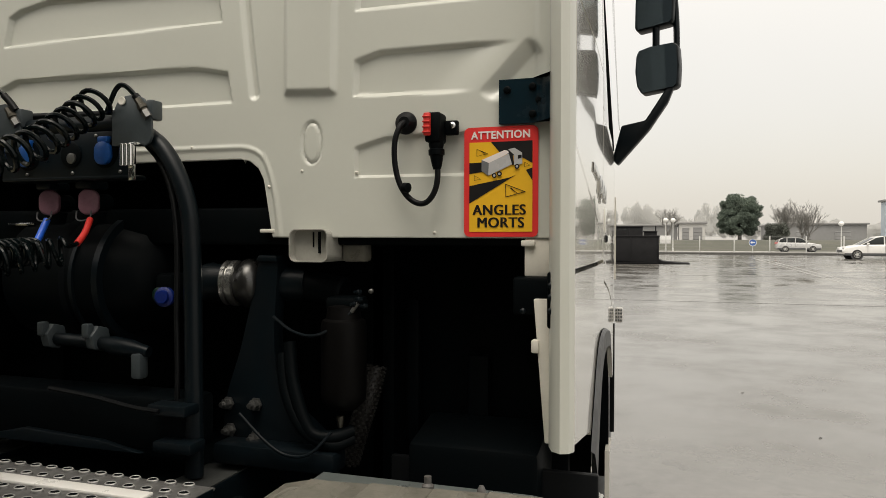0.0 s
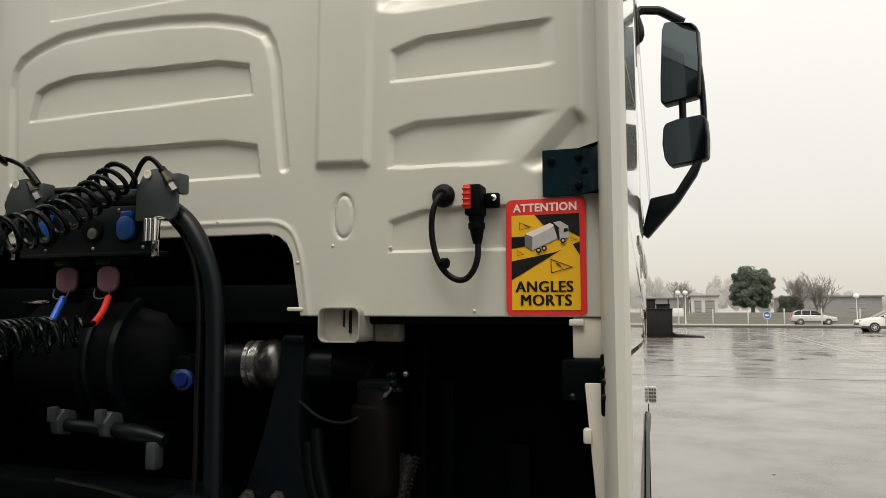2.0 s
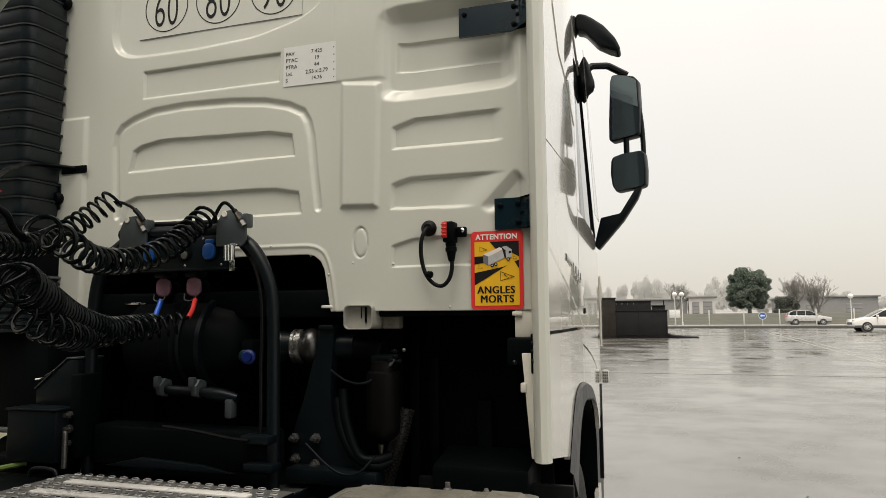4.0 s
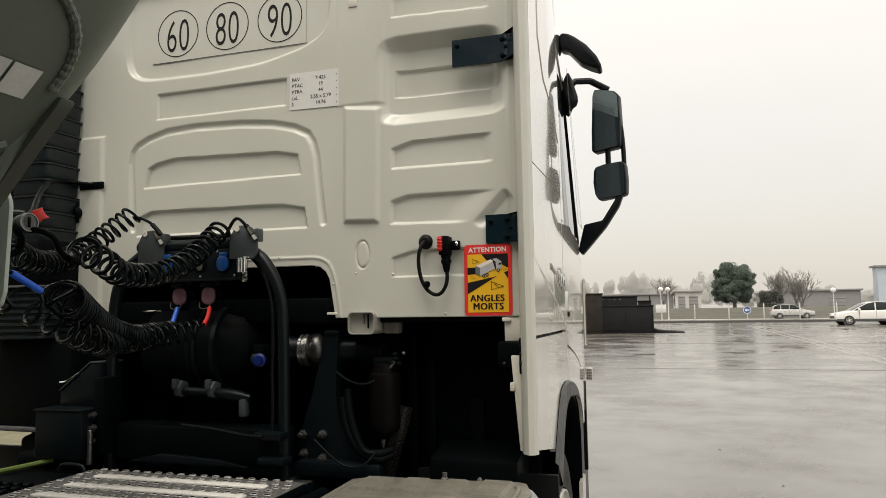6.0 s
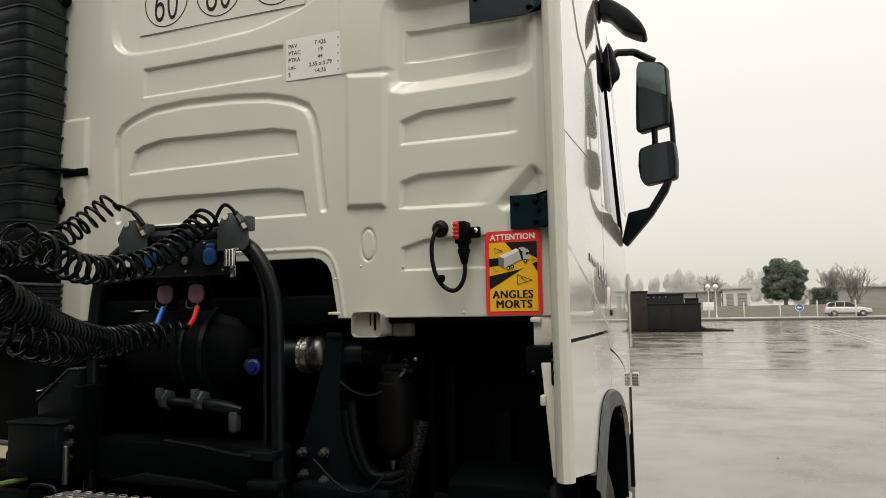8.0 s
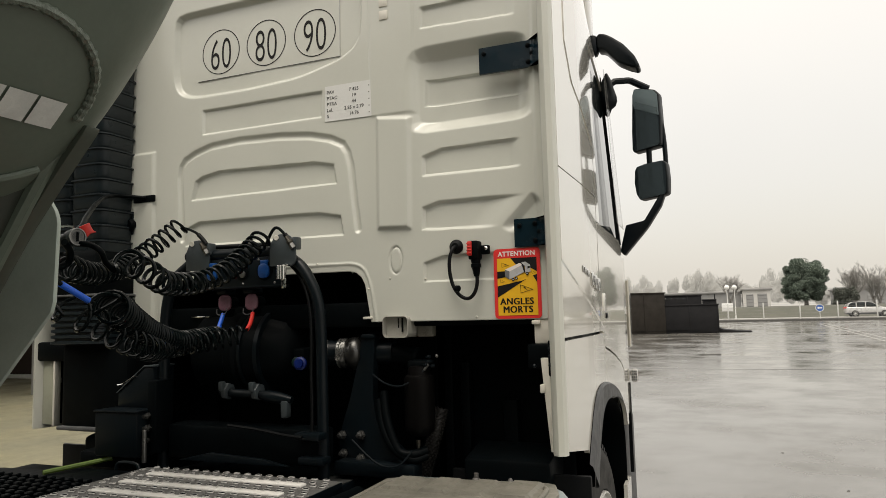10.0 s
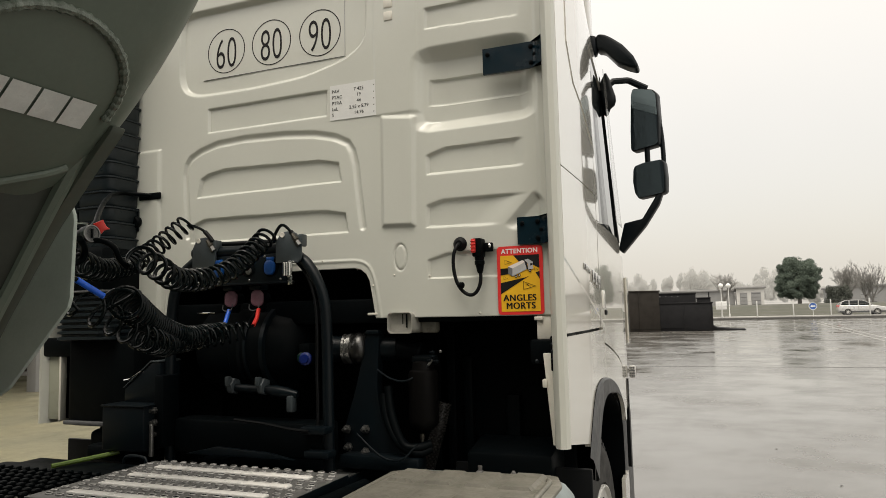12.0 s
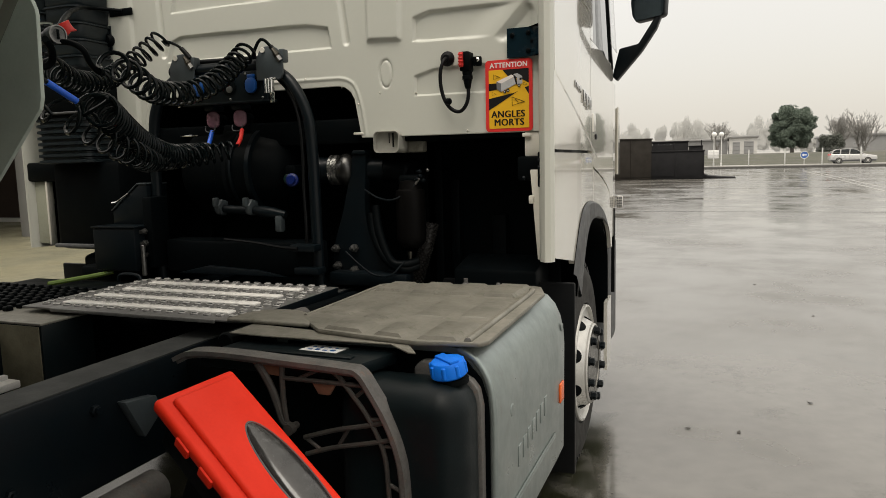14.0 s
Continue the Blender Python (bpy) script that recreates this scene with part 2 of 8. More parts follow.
def link(name, me, material, parent=None, label="", smooth=True, **tags):
    if material is not None and not me.materials:
        me.materials.append(material)
    if smooth:
        me.polygons.foreach_set("use_smooth", [True] * len(me.polygons))
        me.set_sharp_from_angle(angle=radians(38))
    ob = new(name, me)
    if parent is not None:
        ob.parent = parent
        if parent.type == "EMPTY":
            ob.matrix_parent_inverse = parent.matrix_basis.inverted()
    if label:
        ob["label"] = label
    if tags:
        tagged(ob, **tags)
    return ob


def part(name, bm, material, parent=None, label="", smooth=True, **tags):
    """Links a bmesh, in world coordinates, as one mesh object under its thing or part."""
    me = bpy.data.meshes.new(name)
    bmesh.ops.recalc_face_normals(bm, faces=bm.faces)
    bm.to_mesh(me)
    bm.free()
    return link(name, me, material, parent, label, smooth, **tags)


def box(x0, x1, y0, y1, z0, z1, bevel=0.006, m=None, bm=None, seg=2):
    own = bmesh.new()
    bmesh.ops.create_cube(own, size=1.0, matrix=Matrix.Translation(((x0 + x1) / 2, (y0 + y1) / 2, (z0 + z1) / 2))
                          @ Matrix.Diagonal((abs(x1 - x0), abs(y1 - y0), abs(z1 - z0), 1)))
    if bevel:
        bmesh.ops.bevel(own, geom=own.edges[:], offset=bevel, segments=seg, affect="EDGES", profile=0.5)
    if m is not None:
        bmesh.ops.transform(own, matrix=m, verts=own.verts)
    return merge(bm, own)


def merge(bm, own):
    if bm is None:
        return own
    me = bpy.data.meshes.new("tmp")
    own.to_mesh(me)
    own.free()
    bm.from_mesh(me)
    bpy.data.meshes.remove(me)
    return bm


def prism(poly, depth, m=None, bevel=0.0, bm=None, seg=2):
    """A polygon in its own xy plane, drawn out along z by depth, then set by m."""
    own = bmesh.new()
    vs = [own.verts.new((x, y, 0)) for x, y in poly]
    f = own.faces.new(vs)
    r = bmesh.ops.extrude_face_region(own, geom=[f])
    bmesh.ops.translate(own, vec=(0, 0, depth), verts=[v for v in r["geom"] if isinstance(v, bmesh.types.BMVert)])
    if bevel:
        bmesh.ops.bevel(own, geom=own.edges[:], offset=bevel, segments=seg, affect="EDGES", profile=0.5)
    if m is not None:
        bmesh.ops.transform(own, matrix=m, verts=own.verts)
    return merge(bm, own)


# a polygon given as (x, z) stands in a plane across the truck; as (y, z) along it
ACROSS = Matrix(((1, 0, 0, 0), (0, 0, 1, 0), (0, 1, 0, 0), (0, 0, 0, 1)))
ALONG = Matrix(((0, 0, 1, 0), (1, 0, 0, 0), (0, 1, 0, 0), (0, 0, 0, 1)))


def at_y(y):
    return Matrix.Translation((0, y, 0)) @ ACROSS


def at_x(x):
    return Matrix.Translation((x, 0, 0)) @ ALONG


def turned(profile, a, b, n=32, bm=None):
    """A lathe body: profile of (distance along the axis, radius) from a towards b."""
    own = bmesh.new()
    a, b = Vector(a), Vector(b)
    q = (b - a).to_track_quat("Z", "Y").to_matrix().to_4x4()
    rings = []
    for h, r in profile:
        if r < 1e-5:
            rings.append([own.verts.new((0, 0, h))])
        else:
            rings.append([own.verts.new((r * math.cos(k * math.tau / n), r * math.sin(k * math.tau / n), h)) for k in range(n)])
    for p, q2 in zip(rings, rings[1:]):
        for k in range(n):
            k2 = (k + 1) % n
            if len(p) == 1 and len(q2) > 1:
                own.faces.new((p[0], q2[k], q2[k2]))
            elif len(q2) == 1 and len(p) > 1:
                own.faces.new((p[k], q2[0], p[k2]))
            elif len(p) > 1:
                own.faces.new((p[k], q2[k], q2[k2], p[k2]))
    for ring in (rings[0], rings[-1]):
        if len(ring) > 1:
            own.faces.new(ring)
    bmesh.ops.transform(own, matrix=Matrix.Translation(a) @ q, verts=own.verts)
    return merge(bm, own)


def rod(a, b, r, n=16, bm=None, ease=0.15):
    d = (Vector(b) - Vector(a)).length
    e = min(r * ease, d * 0.2)
    return turned([(0, r - e), (e, r), (d - e, r), (d, r - e)], a, b, n, bm)


def spline(points, per=10):
    """A smooth line through the points."""
    p = [Vector(q) for q in points]
    p = [2 * p[0] - p[1]] + p + [2 * p[-1] - p[-2]]
    out = []
    for i in range(1, len(p) - 2):
        for k in range(per):
            t = k / per
            a, b, c, d = p[i - 1], p[i], p[i + 1], p[i + 2]
            out.append(0.5 * ((2 * b) + (c - a) * t + (2 * a - 5 * b + 4 * c - d) * t * t + (3 * b - a - 3 * c + d) * t ** 3))
    out.append(p[-2])
    return out


def frames_along(line):
    t0 = (line[1] - line[0]).normalized()
    u = t0.orthogonal().normalized()
    out = []
    for i, p in enumerate(line):
        t = (line[min(i + 1, len(line) - 1)] - line[max(i - 1, 0)]).normalized()
        u = (u - t * u.dot(t)).normalized()
        out.append((p, t, u, t.cross(u)))
    return out


def sweep(line, r, n=10, bm=None):
    """A round tube along a line of points; r may be a function of the way along, 0 to 1."""
    own = bmesh.new()
    fr = frames_along(line)
    rings = []
    for i, (p, t, u, v) in enumerate(fr):
        rr = r(i / (len(fr) - 1)) if callable(r) else r
        rings.append([own.verts.new(p + u * (rr * math.cos(k * math.tau / n)) + v * (rr * math.sin(k * math.tau / n))) for k in range(n)])
    for a, b in zip(rings, rings[1:]):
        for k in range(n):
            own.faces.new((a[k], a[(k + 1) % n], b[(k + 1) % n], b[k]))
    own.faces.new(rings[0])
    own.faces.new(rings[-1])
    return merge(bm, own)


def helix(points, turns, radius, start=0.0, steps=18, even=False, crowd=0.0):
    """The line of a coiled hose round a smooth centre line; radius may be a function of the way along; crowd: how much closer the first turns lie."""
    line = spline(points, 24)
    if even:
        d = np.cumsum([0.0] + [(b - a).length for a, b in zip(line, line[1:])])
        q = np.linspace(0, d[-1], len(line))
        line = [Vector((np.interp(v, d, [p.x for p in line]), np.interp(v, d, [p.y for p in line]), np.interp(v, d, [p.z for p in line]))) for v in q]
    fr = frames_along(line)
    total = int(turns * steps)
    out = []
    fine = np.linspace(0, 1, 400)
    wound = (1 - crowd) * fine + crowd * (1 - (1 - fine) ** 2)
    for i in range(total + 1):
        s = float(np.interp(i / total, wound, fine))
        x = s * (len(fr) - 1)
        k = min(int(x), len(fr) - 2)
        f = x - k
        (p, t, u, v), (p2, t2, u2, v2) = fr[k], fr[k + 1]
        a = start + i / total * turns * math.tau
        rr = radius(s) if callable(radius) else radius
        out.append(p.lerp(p2, f) + u.lerp(u2, f) * (rr * math.cos(a)) + v.lerp(v2, f) * (rr * math.sin(a)))
    return out


def rounded(x0, x1, z0, z1, r, n=5):
    out = []
    for cx, cz, a0 in ((x1 - r, z1 - r, 0), (x0 + r, z1 - r, 90), (x0 + r, z0 + r, 180), (x1 - r, z0 + r, 270)):
        for k in range(n + 1):
            a = radians(a0 + 90 * k / n)
            out.append((cx + r * math.cos(a), cz + r * math.sin(a)))
    return out


def ring_poly(cx, cz, r, n=40):
    return [(cx + r * math.cos(k * math.tau / n), cz + r * math.sin(k * math.tau / n)) for k in range(n)]


def annulus(cx, cz, r0, r1, y, depth=0.0006, n=64):
    own = bmesh.new()
    loops = []
    for r, d in ((r0, 0), (r0, -depth), (r1, -depth), (r1, 0)):
        loops.append([own.verts.new((cx + r * math.cos(k * math.tau / n), y + d, cz + r * math.sin(k * math.tau / n))) for k in range(n)])
    for a, b in zip(loops, loops[1:] + loops[:1]):
        for k in range(n):
            own.faces.new((a[k], a[(k + 1) % n], b[(k + 1) % n], b[k]))
    return own


def lettering(words, size, m, material, parent, squeeze=1.0, bold=0.0, align="CENTER", name="lettering", label="", spacing=1.0, fat=0.0):
    """Writing in the built-in font, as a thin mesh; m sets its plane."""
    cu = bpy.data.curves.new("words", "FONT")
    cu.body, cu.size, cu.align_x, cu.offset = words, size, align, bold
    cu.extrude, cu.resolution_u, cu.space_character = 0.0003, 4, spacing
    tmp = bpy.data.objects.new("words", cu)
    scene.collection.objects.link(tmp)
    me = bpy.data.meshes.new_from_object(tmp.evaluated_get(bpy.context.evaluated_depsgraph_get()))
    bpy.data.objects.remove(tmp)
    bpy.data.curves.remove(cu)
    me.transform(m @ Matrix.Diagonal((squeeze, 1, 1, 1)))
    me.materials.clear()
    if fat:
        own, copy = bmesh.new(), me.copy()
        for k in (-1, 0, 1):
            shifted = copy.copy()
            shifted.transform(Matrix.Translation((fat * k, -0.00004 * k, 0)))
            own.from_mesh(shifted)
            bpy.data.meshes.remove(shifted)
        bpy.data.meshes.remove(copy)
        own.to_mesh(me)
        own.free()
    return link(name, me, material, parent, label, smooth=False)


def on_back(x, y, z):
    """The plane of writing on the cab's rear wall, which faces -y."""
    return Matrix.Translation((x, y, z)) @ pose(0, 0, 0, 90, 0, 0)


# ---- the tractor truck ----
truck = empty("tractor_truck", (0, 0.9, 0), label="cream-white tractor truck with high cab on wet concrete", category="truck")

# rear wall of the cab: one pressed sheet with recessed and raised fields


def poly_distance(X, Z, poly):
    """Signed distance to a closed polygon, negative inside."""
    d = np.full(X.shape, 1e9)
    inside = np.zeros(X.shape, bool)
    for (ax, az), (bx, bz) in zip(poly, poly[1:] + poly[:1]):
        ex, ez = bx - ax, bz - az
        t = np.clip(((X - ax) * ex + (Z - az) * ez) / (ex * ex + ez * ez), 0, 1)
        d = np.minimum(d, np.hypot(X - ax - t * ex, Z - az - t * ez))
        if ez != 0:
            cross = ((az > Z) != (bz > Z)) & (X < ex * (Z - az) / ez + ax)
            inside ^= cross
    return np.where(inside, -d, d)


def line_distance(X, Z, pts):
    d = np.full(X.shape, 1e9)
    for (ax, az), (bx, bz) in zip(pts, pts[1:]):
        ex, ez = bx - ax, bz - az
        t = np.clip(((X - ax) * ex + (Z - az) * ez) / (ex * ex + ez * ez), 0, 1)
        d = np.minimum(d, np.hypot(X - ax - t * ex, Z - az - t * ez))
    return d


def press(d, depth, width):
    t = np.clip(0.5 - d / width, 0, 1)
    return depth * t * t * (3 - 2 * t)


def lower_edge(x):
    pts = [(-1.3, 1.625), (-0.60, 1.625), (-0.578, 1.76), (-0.565, 1.79), (-0.54, 1.815), (-0.50, 1.826), (0.365, 1.826),
           (0.395, 1.819), (0.42, 1.80), (0.436, 1.77), (0.461, 1.62), (0.528, 1.6196), (0.530, 1.634), (0.536, 1.638), (0.622, 1.638), (0.628, 1.634), (0.630, 1.6196), (1.3, 1.618)]
    return np.interp(x, [p[0] for p in pts], [p[1] for p in pts])


xs = np.unique(np.concatenate([np.arange(-1.235, 1.188, 0.0046), np.arange(-0.61, -0.49, 0.0025), np.arange(0.36, 0.465, 0.0025), np.arange(0.524, 0.540, 0.001), np.arange(0.618, 0.634, 0.001), [1.187]]))
NZ = 420
X = np.repeat(xs[:, None], NZ, 1)
low = lower_edge(xs)[:, None]
Z = low + (3.72 - low) * np.interp(np.linspace(0, 1, NZ), [0, 0.90, 1], [0, 0.70, 1])[None, :]
Y = np.zeros_like(X)
RECESSED = [
    ([(-0.545, 3.06), (-0.55, 2.76), (-0.525, 2.695), (-0.46, 2.665), (-0.14, 2.66), (0.12, 2.672), (0.33, 2.72), (0.415, 2.775), (0.43, 2.86), (0.43, 3.06)], 0.0245, 0.0205),
    ([(-0.385, 2.59), (-0.383, 2.483), (0.238, 2.483), (0.242, 2.59)], 0.0158, 0.0123),
    ([(-0.443, 2.187), (-0.425, 2.268), (-0.385, 2.287), (-0.29, 2.303), (0.20, 2.291), (0.294, 2.272), (0.307, 2.194)], 0.0210, 0.0137),
    ([(-0.475, 1.98), (-0.46, 2.06), (-0.40, 2.082), (0.22, 2.075), (0.324, 2.055), (0.336, 1.978)], 0.0210, 0.0137),
    ([(0.704, 2.865), (0.704, 2.785), (1.088, 2.772), (1.10, 2.87)], 0.0175, 0.0137),
    ([(0.655, 2.680), (1.08, 2.680), (1.125, 2.655), (1.145, 2.42), (1.12, 2.385), (0.652, 2.378)], 0.0350, 0.0384),
    ([(0.705, 2.578), (0.702, 2.474), (1.15, 2.474), (1.15, 2.578)], 0.0158, 0.0123),
    ([(0.700, 2.187), (0.700, 2.260), (0.78, 2.284), (1.102, 2.289), (1.103, 2.187)], 0.0192, 0.0137),
    ([(0.694, 1.975), (0.697, 2.058), (0.76, 2.076), (1.105, 2.076), (1.125, 2.078), (1.030, 1.966)], 0.0210, 0.0150),
    ([(0.697, 1.772), (0.697, 1.842), (0.78, 1.866), (1.17, 1.872), (1.17, 1.772)], 0.0140, 0.0109),
]
def round_off(poly):
    """The same closed outline with rounded corners, by corner cutting."""
    for _ in range(2):
        out = []
        for (ax, az), (bx, bz) in zip(poly, poly[1:] + poly[:1]):
            d = math.hypot(bx - ax, bz - az)
            f = min(0.25, 0.03 / d)
            out += [(ax + (bx - ax) * f, az + (bz - az) * f), (bx + (ax - bx) * f, bz + (az - bz) * f)]
        poly = out
    return poly


def ease(v):
    v = np.clip(v, 0, 1)
    return v * v * (3 - 2 * v)


# a slanting step above the lower bracket: the way along it, and the distance below it
along = ((X - 1.015) * 0.694 + (Z - 1.966) * 0.720) / 0.158
below = (X - 1.015) * 0.720 - (Z - 1.966) * 0.694
for k, (poly, depth, width) in enumerate(RECESSED):
    poly = round_off(poly) if k in (0, 5) else poly
    f = 1.0 if k in (0, 5) else 0.66
    if k == 5:
        t = np.clip(0.5 - poly_distance(X, Z, poly) / 0.050, 0, 1)
        ends = ease((X - 0.580) / 0.19) * ease((1.172 - X) / 0.10)
        Y += 0.052 * ends * (0.35 * t * t * (3 - 2 * t) + 0.65 * t)
        continue
    # the fields of the right-hand column run out flat at their far end
    out = ease(-below / 0.11) if k == 8 else ease((max(p[0] for p in poly) - X) / 0.055) if k > 3 else 1.0
    Y += out * press(poly_distance(X, Z, poly), depth * f, width * (0.5 + 0.5 * f))
def smooth_line(pts, passes=2):
    """The same line with its corners rounded, by corner cutting."""
    for _ in range(passes):
        out = [pts[0]]
        for (ax, az), (bx, bz) in zip(pts, pts[1:]):
            out += [(ax * 0.75 + bx * 0.25, az * 0.75 + bz * 0.25), (ax * 0.25 + bx * 0.75, az * 0.25 + bz * 0.75)]
        pts = out + [pts[-1]]
    return pts


GROOVES = [
    (smooth_line([(-0.497, 2.01), (-0.510, 2.20), (-0.517, 2.33), (-0.475, 2.385), (-0.29, 2.434), (0.13, 2.420), (0.33, 2.372), (0.374, 2.30), (0.390, 2.14), (0.408, 1.995)], 1), 0.011, 0.012, 0.016),
    ([(0.575 + 0.026 * math.sin(radians(a)), 1.861 + 0.052 * math.cos(radians(a))) for a in range(0, 361, 12)], 0.002, 0.0085, 0.010),
]
for pts, half, depth, width in GROOVES:
    Y += press(line_distance(X, Z, pts) - half, depth, width)
RAISED = [
    ([(0.503, 1.99), (0.640, 1.985), (0.648, 2.425), (0.504, 2.442)], 0.015, 0.020),
    ([(0.475, 2.45), (0.665, 2.45), (0.68, 3.75), (0.46, 3.75)], 0.004, 0.014),
    ([(-1.3, 1.5), (-0.655, 1.5), (-0.665, 2.43), (-1.3, 2.43)], 0.014, 0.016),
    ([(1.150, 1.5), (1.3, 1.5), (1.3, 3.8), (1.155, 3.8)], 0.006, 0.014),
]
for poly, depth, width in RAISED:
    Y -= press(poly_distance(X, Z, poly), depth, width)
Y -= press(line_distance(X, Z, smooth_line([(-0.63, 1.60), (-0.615, 1.80), (-0.56, 1.857), (-0.45, 1.858), (0.30, 1.858), (0.41, 1.856), (0.458, 1.80), (0.487, 1.60)])) - 0.005, 0.004, 0.012)
Y += 0.018 * np.clip(below / 0.034, 0, 1) * ease((Z - 1.935) / 0.045) * ease((along + 0.06) / 0.12) * ease((1.08 - along) / 0.12) * ease((1.175 - X) / 0.03)
# the sheet is never quite flat
Y += 0.0012 * np.sin(X * 5.1 + 1.0) * np.sin(Z * 4.3 + 0.4) + 0.0006 * np.sin(X * 13 + Z * 9)

verts = np.stack([X, Y, Z], -1).reshape(-1, 3)
nx = len(xs)
idx = np.arange(nx * NZ).reshape(nx, NZ)
quads = np.stack([idx[:-1, :-1], idx[1:, :-1], idx[1:, 1:], idx[:-1, 1:]], -1).reshape(-1, 4)
me = bpy.data.meshes.new("rear_wall")
me.from_pydata(verts.tolist(), [], quads.tolist())
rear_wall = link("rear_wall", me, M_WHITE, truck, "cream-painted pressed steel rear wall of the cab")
sol = rear_wall.modifiers.new("sheet", "SOLIDIFY")
sol.thickness, sol.offset = 0.012, -1.0

# small studs along the lower part of the wall
for sx, sz in ((0.118, 1.862), (0.215, 1.862), (0.452, 1.752), (0.548, 1.79), (0.700, 1.782), (0.905, 1.632)):
    part("stud", turned([(0, 0.004), (0.006, 0.004), (0.008, 0.0025), (0.009, 0)], (sx, 0.004, sz), (sx, -1, sz), 10), M_WPLAST, rear_wall)
for k in range(2):
    part("vent_plug", box(0.520, 0.560, -0.008, 0.004, 2.845 + 0.055 * k, 2.885 + 0.055 * k, 0.004), M_WPLAST, rear_wall, "small cream plug plate")


# the cab's sides: front part leans in towards the windscreen
def crease_z(y):
    """Height of the pressed line that falls along the cab's side."""
    return 1.800 - 0.294 * y


def side_x(y, z):
    f = min(max((y - 0.35) / 1.4, 0.0), 1.0)
    inset = 0.0016 * min(max((1.15 - y) / 0.45, 0.0), 1.0) * min(max((crease_z(y) + 0.004 - z) / 0.008, 0.0), 1.0) if z < 2.1 else 0.0
    lean = 0.048 + 0.085 * min(max((z - 2.0) / 1.2, 0.0), 1.0) + 0.30 * max(z - 3.0, 0.0)
    return 1.25 - lean * f ** 1.25 - inset


def side_patch(y0, y1, z0, z1, side=1, ny=24, nz=40, lift=0.0, edge=None, thick=0.02):
    own = bmesh.new()
    grid = []
    for i in range(ny + 1):
        y = y0 + (y1 - y0) * i / ny
        row = []
        zb = z0(y) if callable(z0) else z0
        zt = z1(y) if callable(z1) else z1
        levels = np.linspace(zb, zt, nz + 1)
        c = crease_z(y)
        if zb + 0.012 < c < zt - 0.012:
            levels = np.concatenate([np.linspace(zb, c - 0.007, nz // 2 - 1), [c - 0.004, c + 0.004], np.linspace(c + 0.007, zt, nz + 1 - nz // 2 - 1)])
        for z in levels.tolist():
            yy = y + (edge(z) * i / ny if edge else 0.0)
            x = side_x(yy, z) + lift
            row.append(own.verts.new((x if side > 0 else -x - 0.06, yy, z)))
        grid.append(row)
    for i in range(ny):
        for k in range(nz):
            own.faces.new((grid[i][k], grid[i + 1][k], grid[i + 1][k + 1], grid[i][k + 1]))
    bmesh.ops.recalc_face_normals(own, faces=own.faces)
    r = bmesh.ops.extrude_face_region(own, geom=own.faces[:])
    bmesh.ops.translate(own, vec=(-thick * side, 0, 0), verts=[v for v in r["geom"] if isinstance(v, bmesh.types.BMVert)])
    return own


def front_edge(z):
    """How far the windscreen pillar lies behind its foot."""
    return -0.10 * max(z - 2.0, 0.0) ** 1.1


WHEEL_Y, WHEEL_Z = 0.93, 0.52


# the wheel arch: its outer edge, flat on top with a steep rear leg, and the inner edge of its trim
ARCH_OUT = [(0.262, 1.06), (0.292, 1.108), (0.335, 1.168), (0.400, 1.242), (0.475, 1.294), (0.560, 1.318), (0.660, 1.326), (0.780, 1.320), (0.920, 1.304), (1.050, 1.279), (1.200, 1.243), (1.340, 1.198), (1.450, 1.155), (1.530, 1.115), (1.590, 1.06), (1.615, 1.00)]
ARCH_IN = [(0.440, 0.93), (0.475, 1.00), (0.517, 1.066), (0.570, 1.130), (0.642, 1.189), (0.720, 1.219), (0.810, 1.232), (0.900, 1.232), (0.986, 1.226), (1.120, 1.203), (1.264, 1.161), (1.400, 1.106), (1.490, 1.052), (1.550, 1.00), (1.585, 0.95)]


def over_arch(y):
    """Lower edge of the panels behind and over the wheel."""
    if y < 0.285:
        return 1.158 - 0.165 * (y + 0.01)
    return float(np.interp(y, [p[0] for p in ARCH_OUT], [p[1] for p in ARCH_OUT]))


def door_foot(y):
    """Lower edge of the door, which falls in a curve towards the front corner."""
    return float(np.interp(y, [0.70, 0.775, 0.795, 0.825, 1.00, 1.18, 1.40, 1.53, 1.60, 1.66, 1.72], [1.552, 1.550, 1.515, 1.478, 1.452, 1.420, 1.372, 1.328, 1.28, 1.208, 1.10]))


def along_line(pts, n):
    """n points at even steps along a line of points."""
    q = spline([(a, b, 0) for a, b in pts], 6)
    d = np.cumsum([0.0] + [(v - u).length for u, v in zip(q, q[1:])])
    w = np.linspace(0, d[-1], n)
    return list(zip(np.interp(w, d, [p.x for p in q]), np.interp(w, d, [p.y for p in q])))


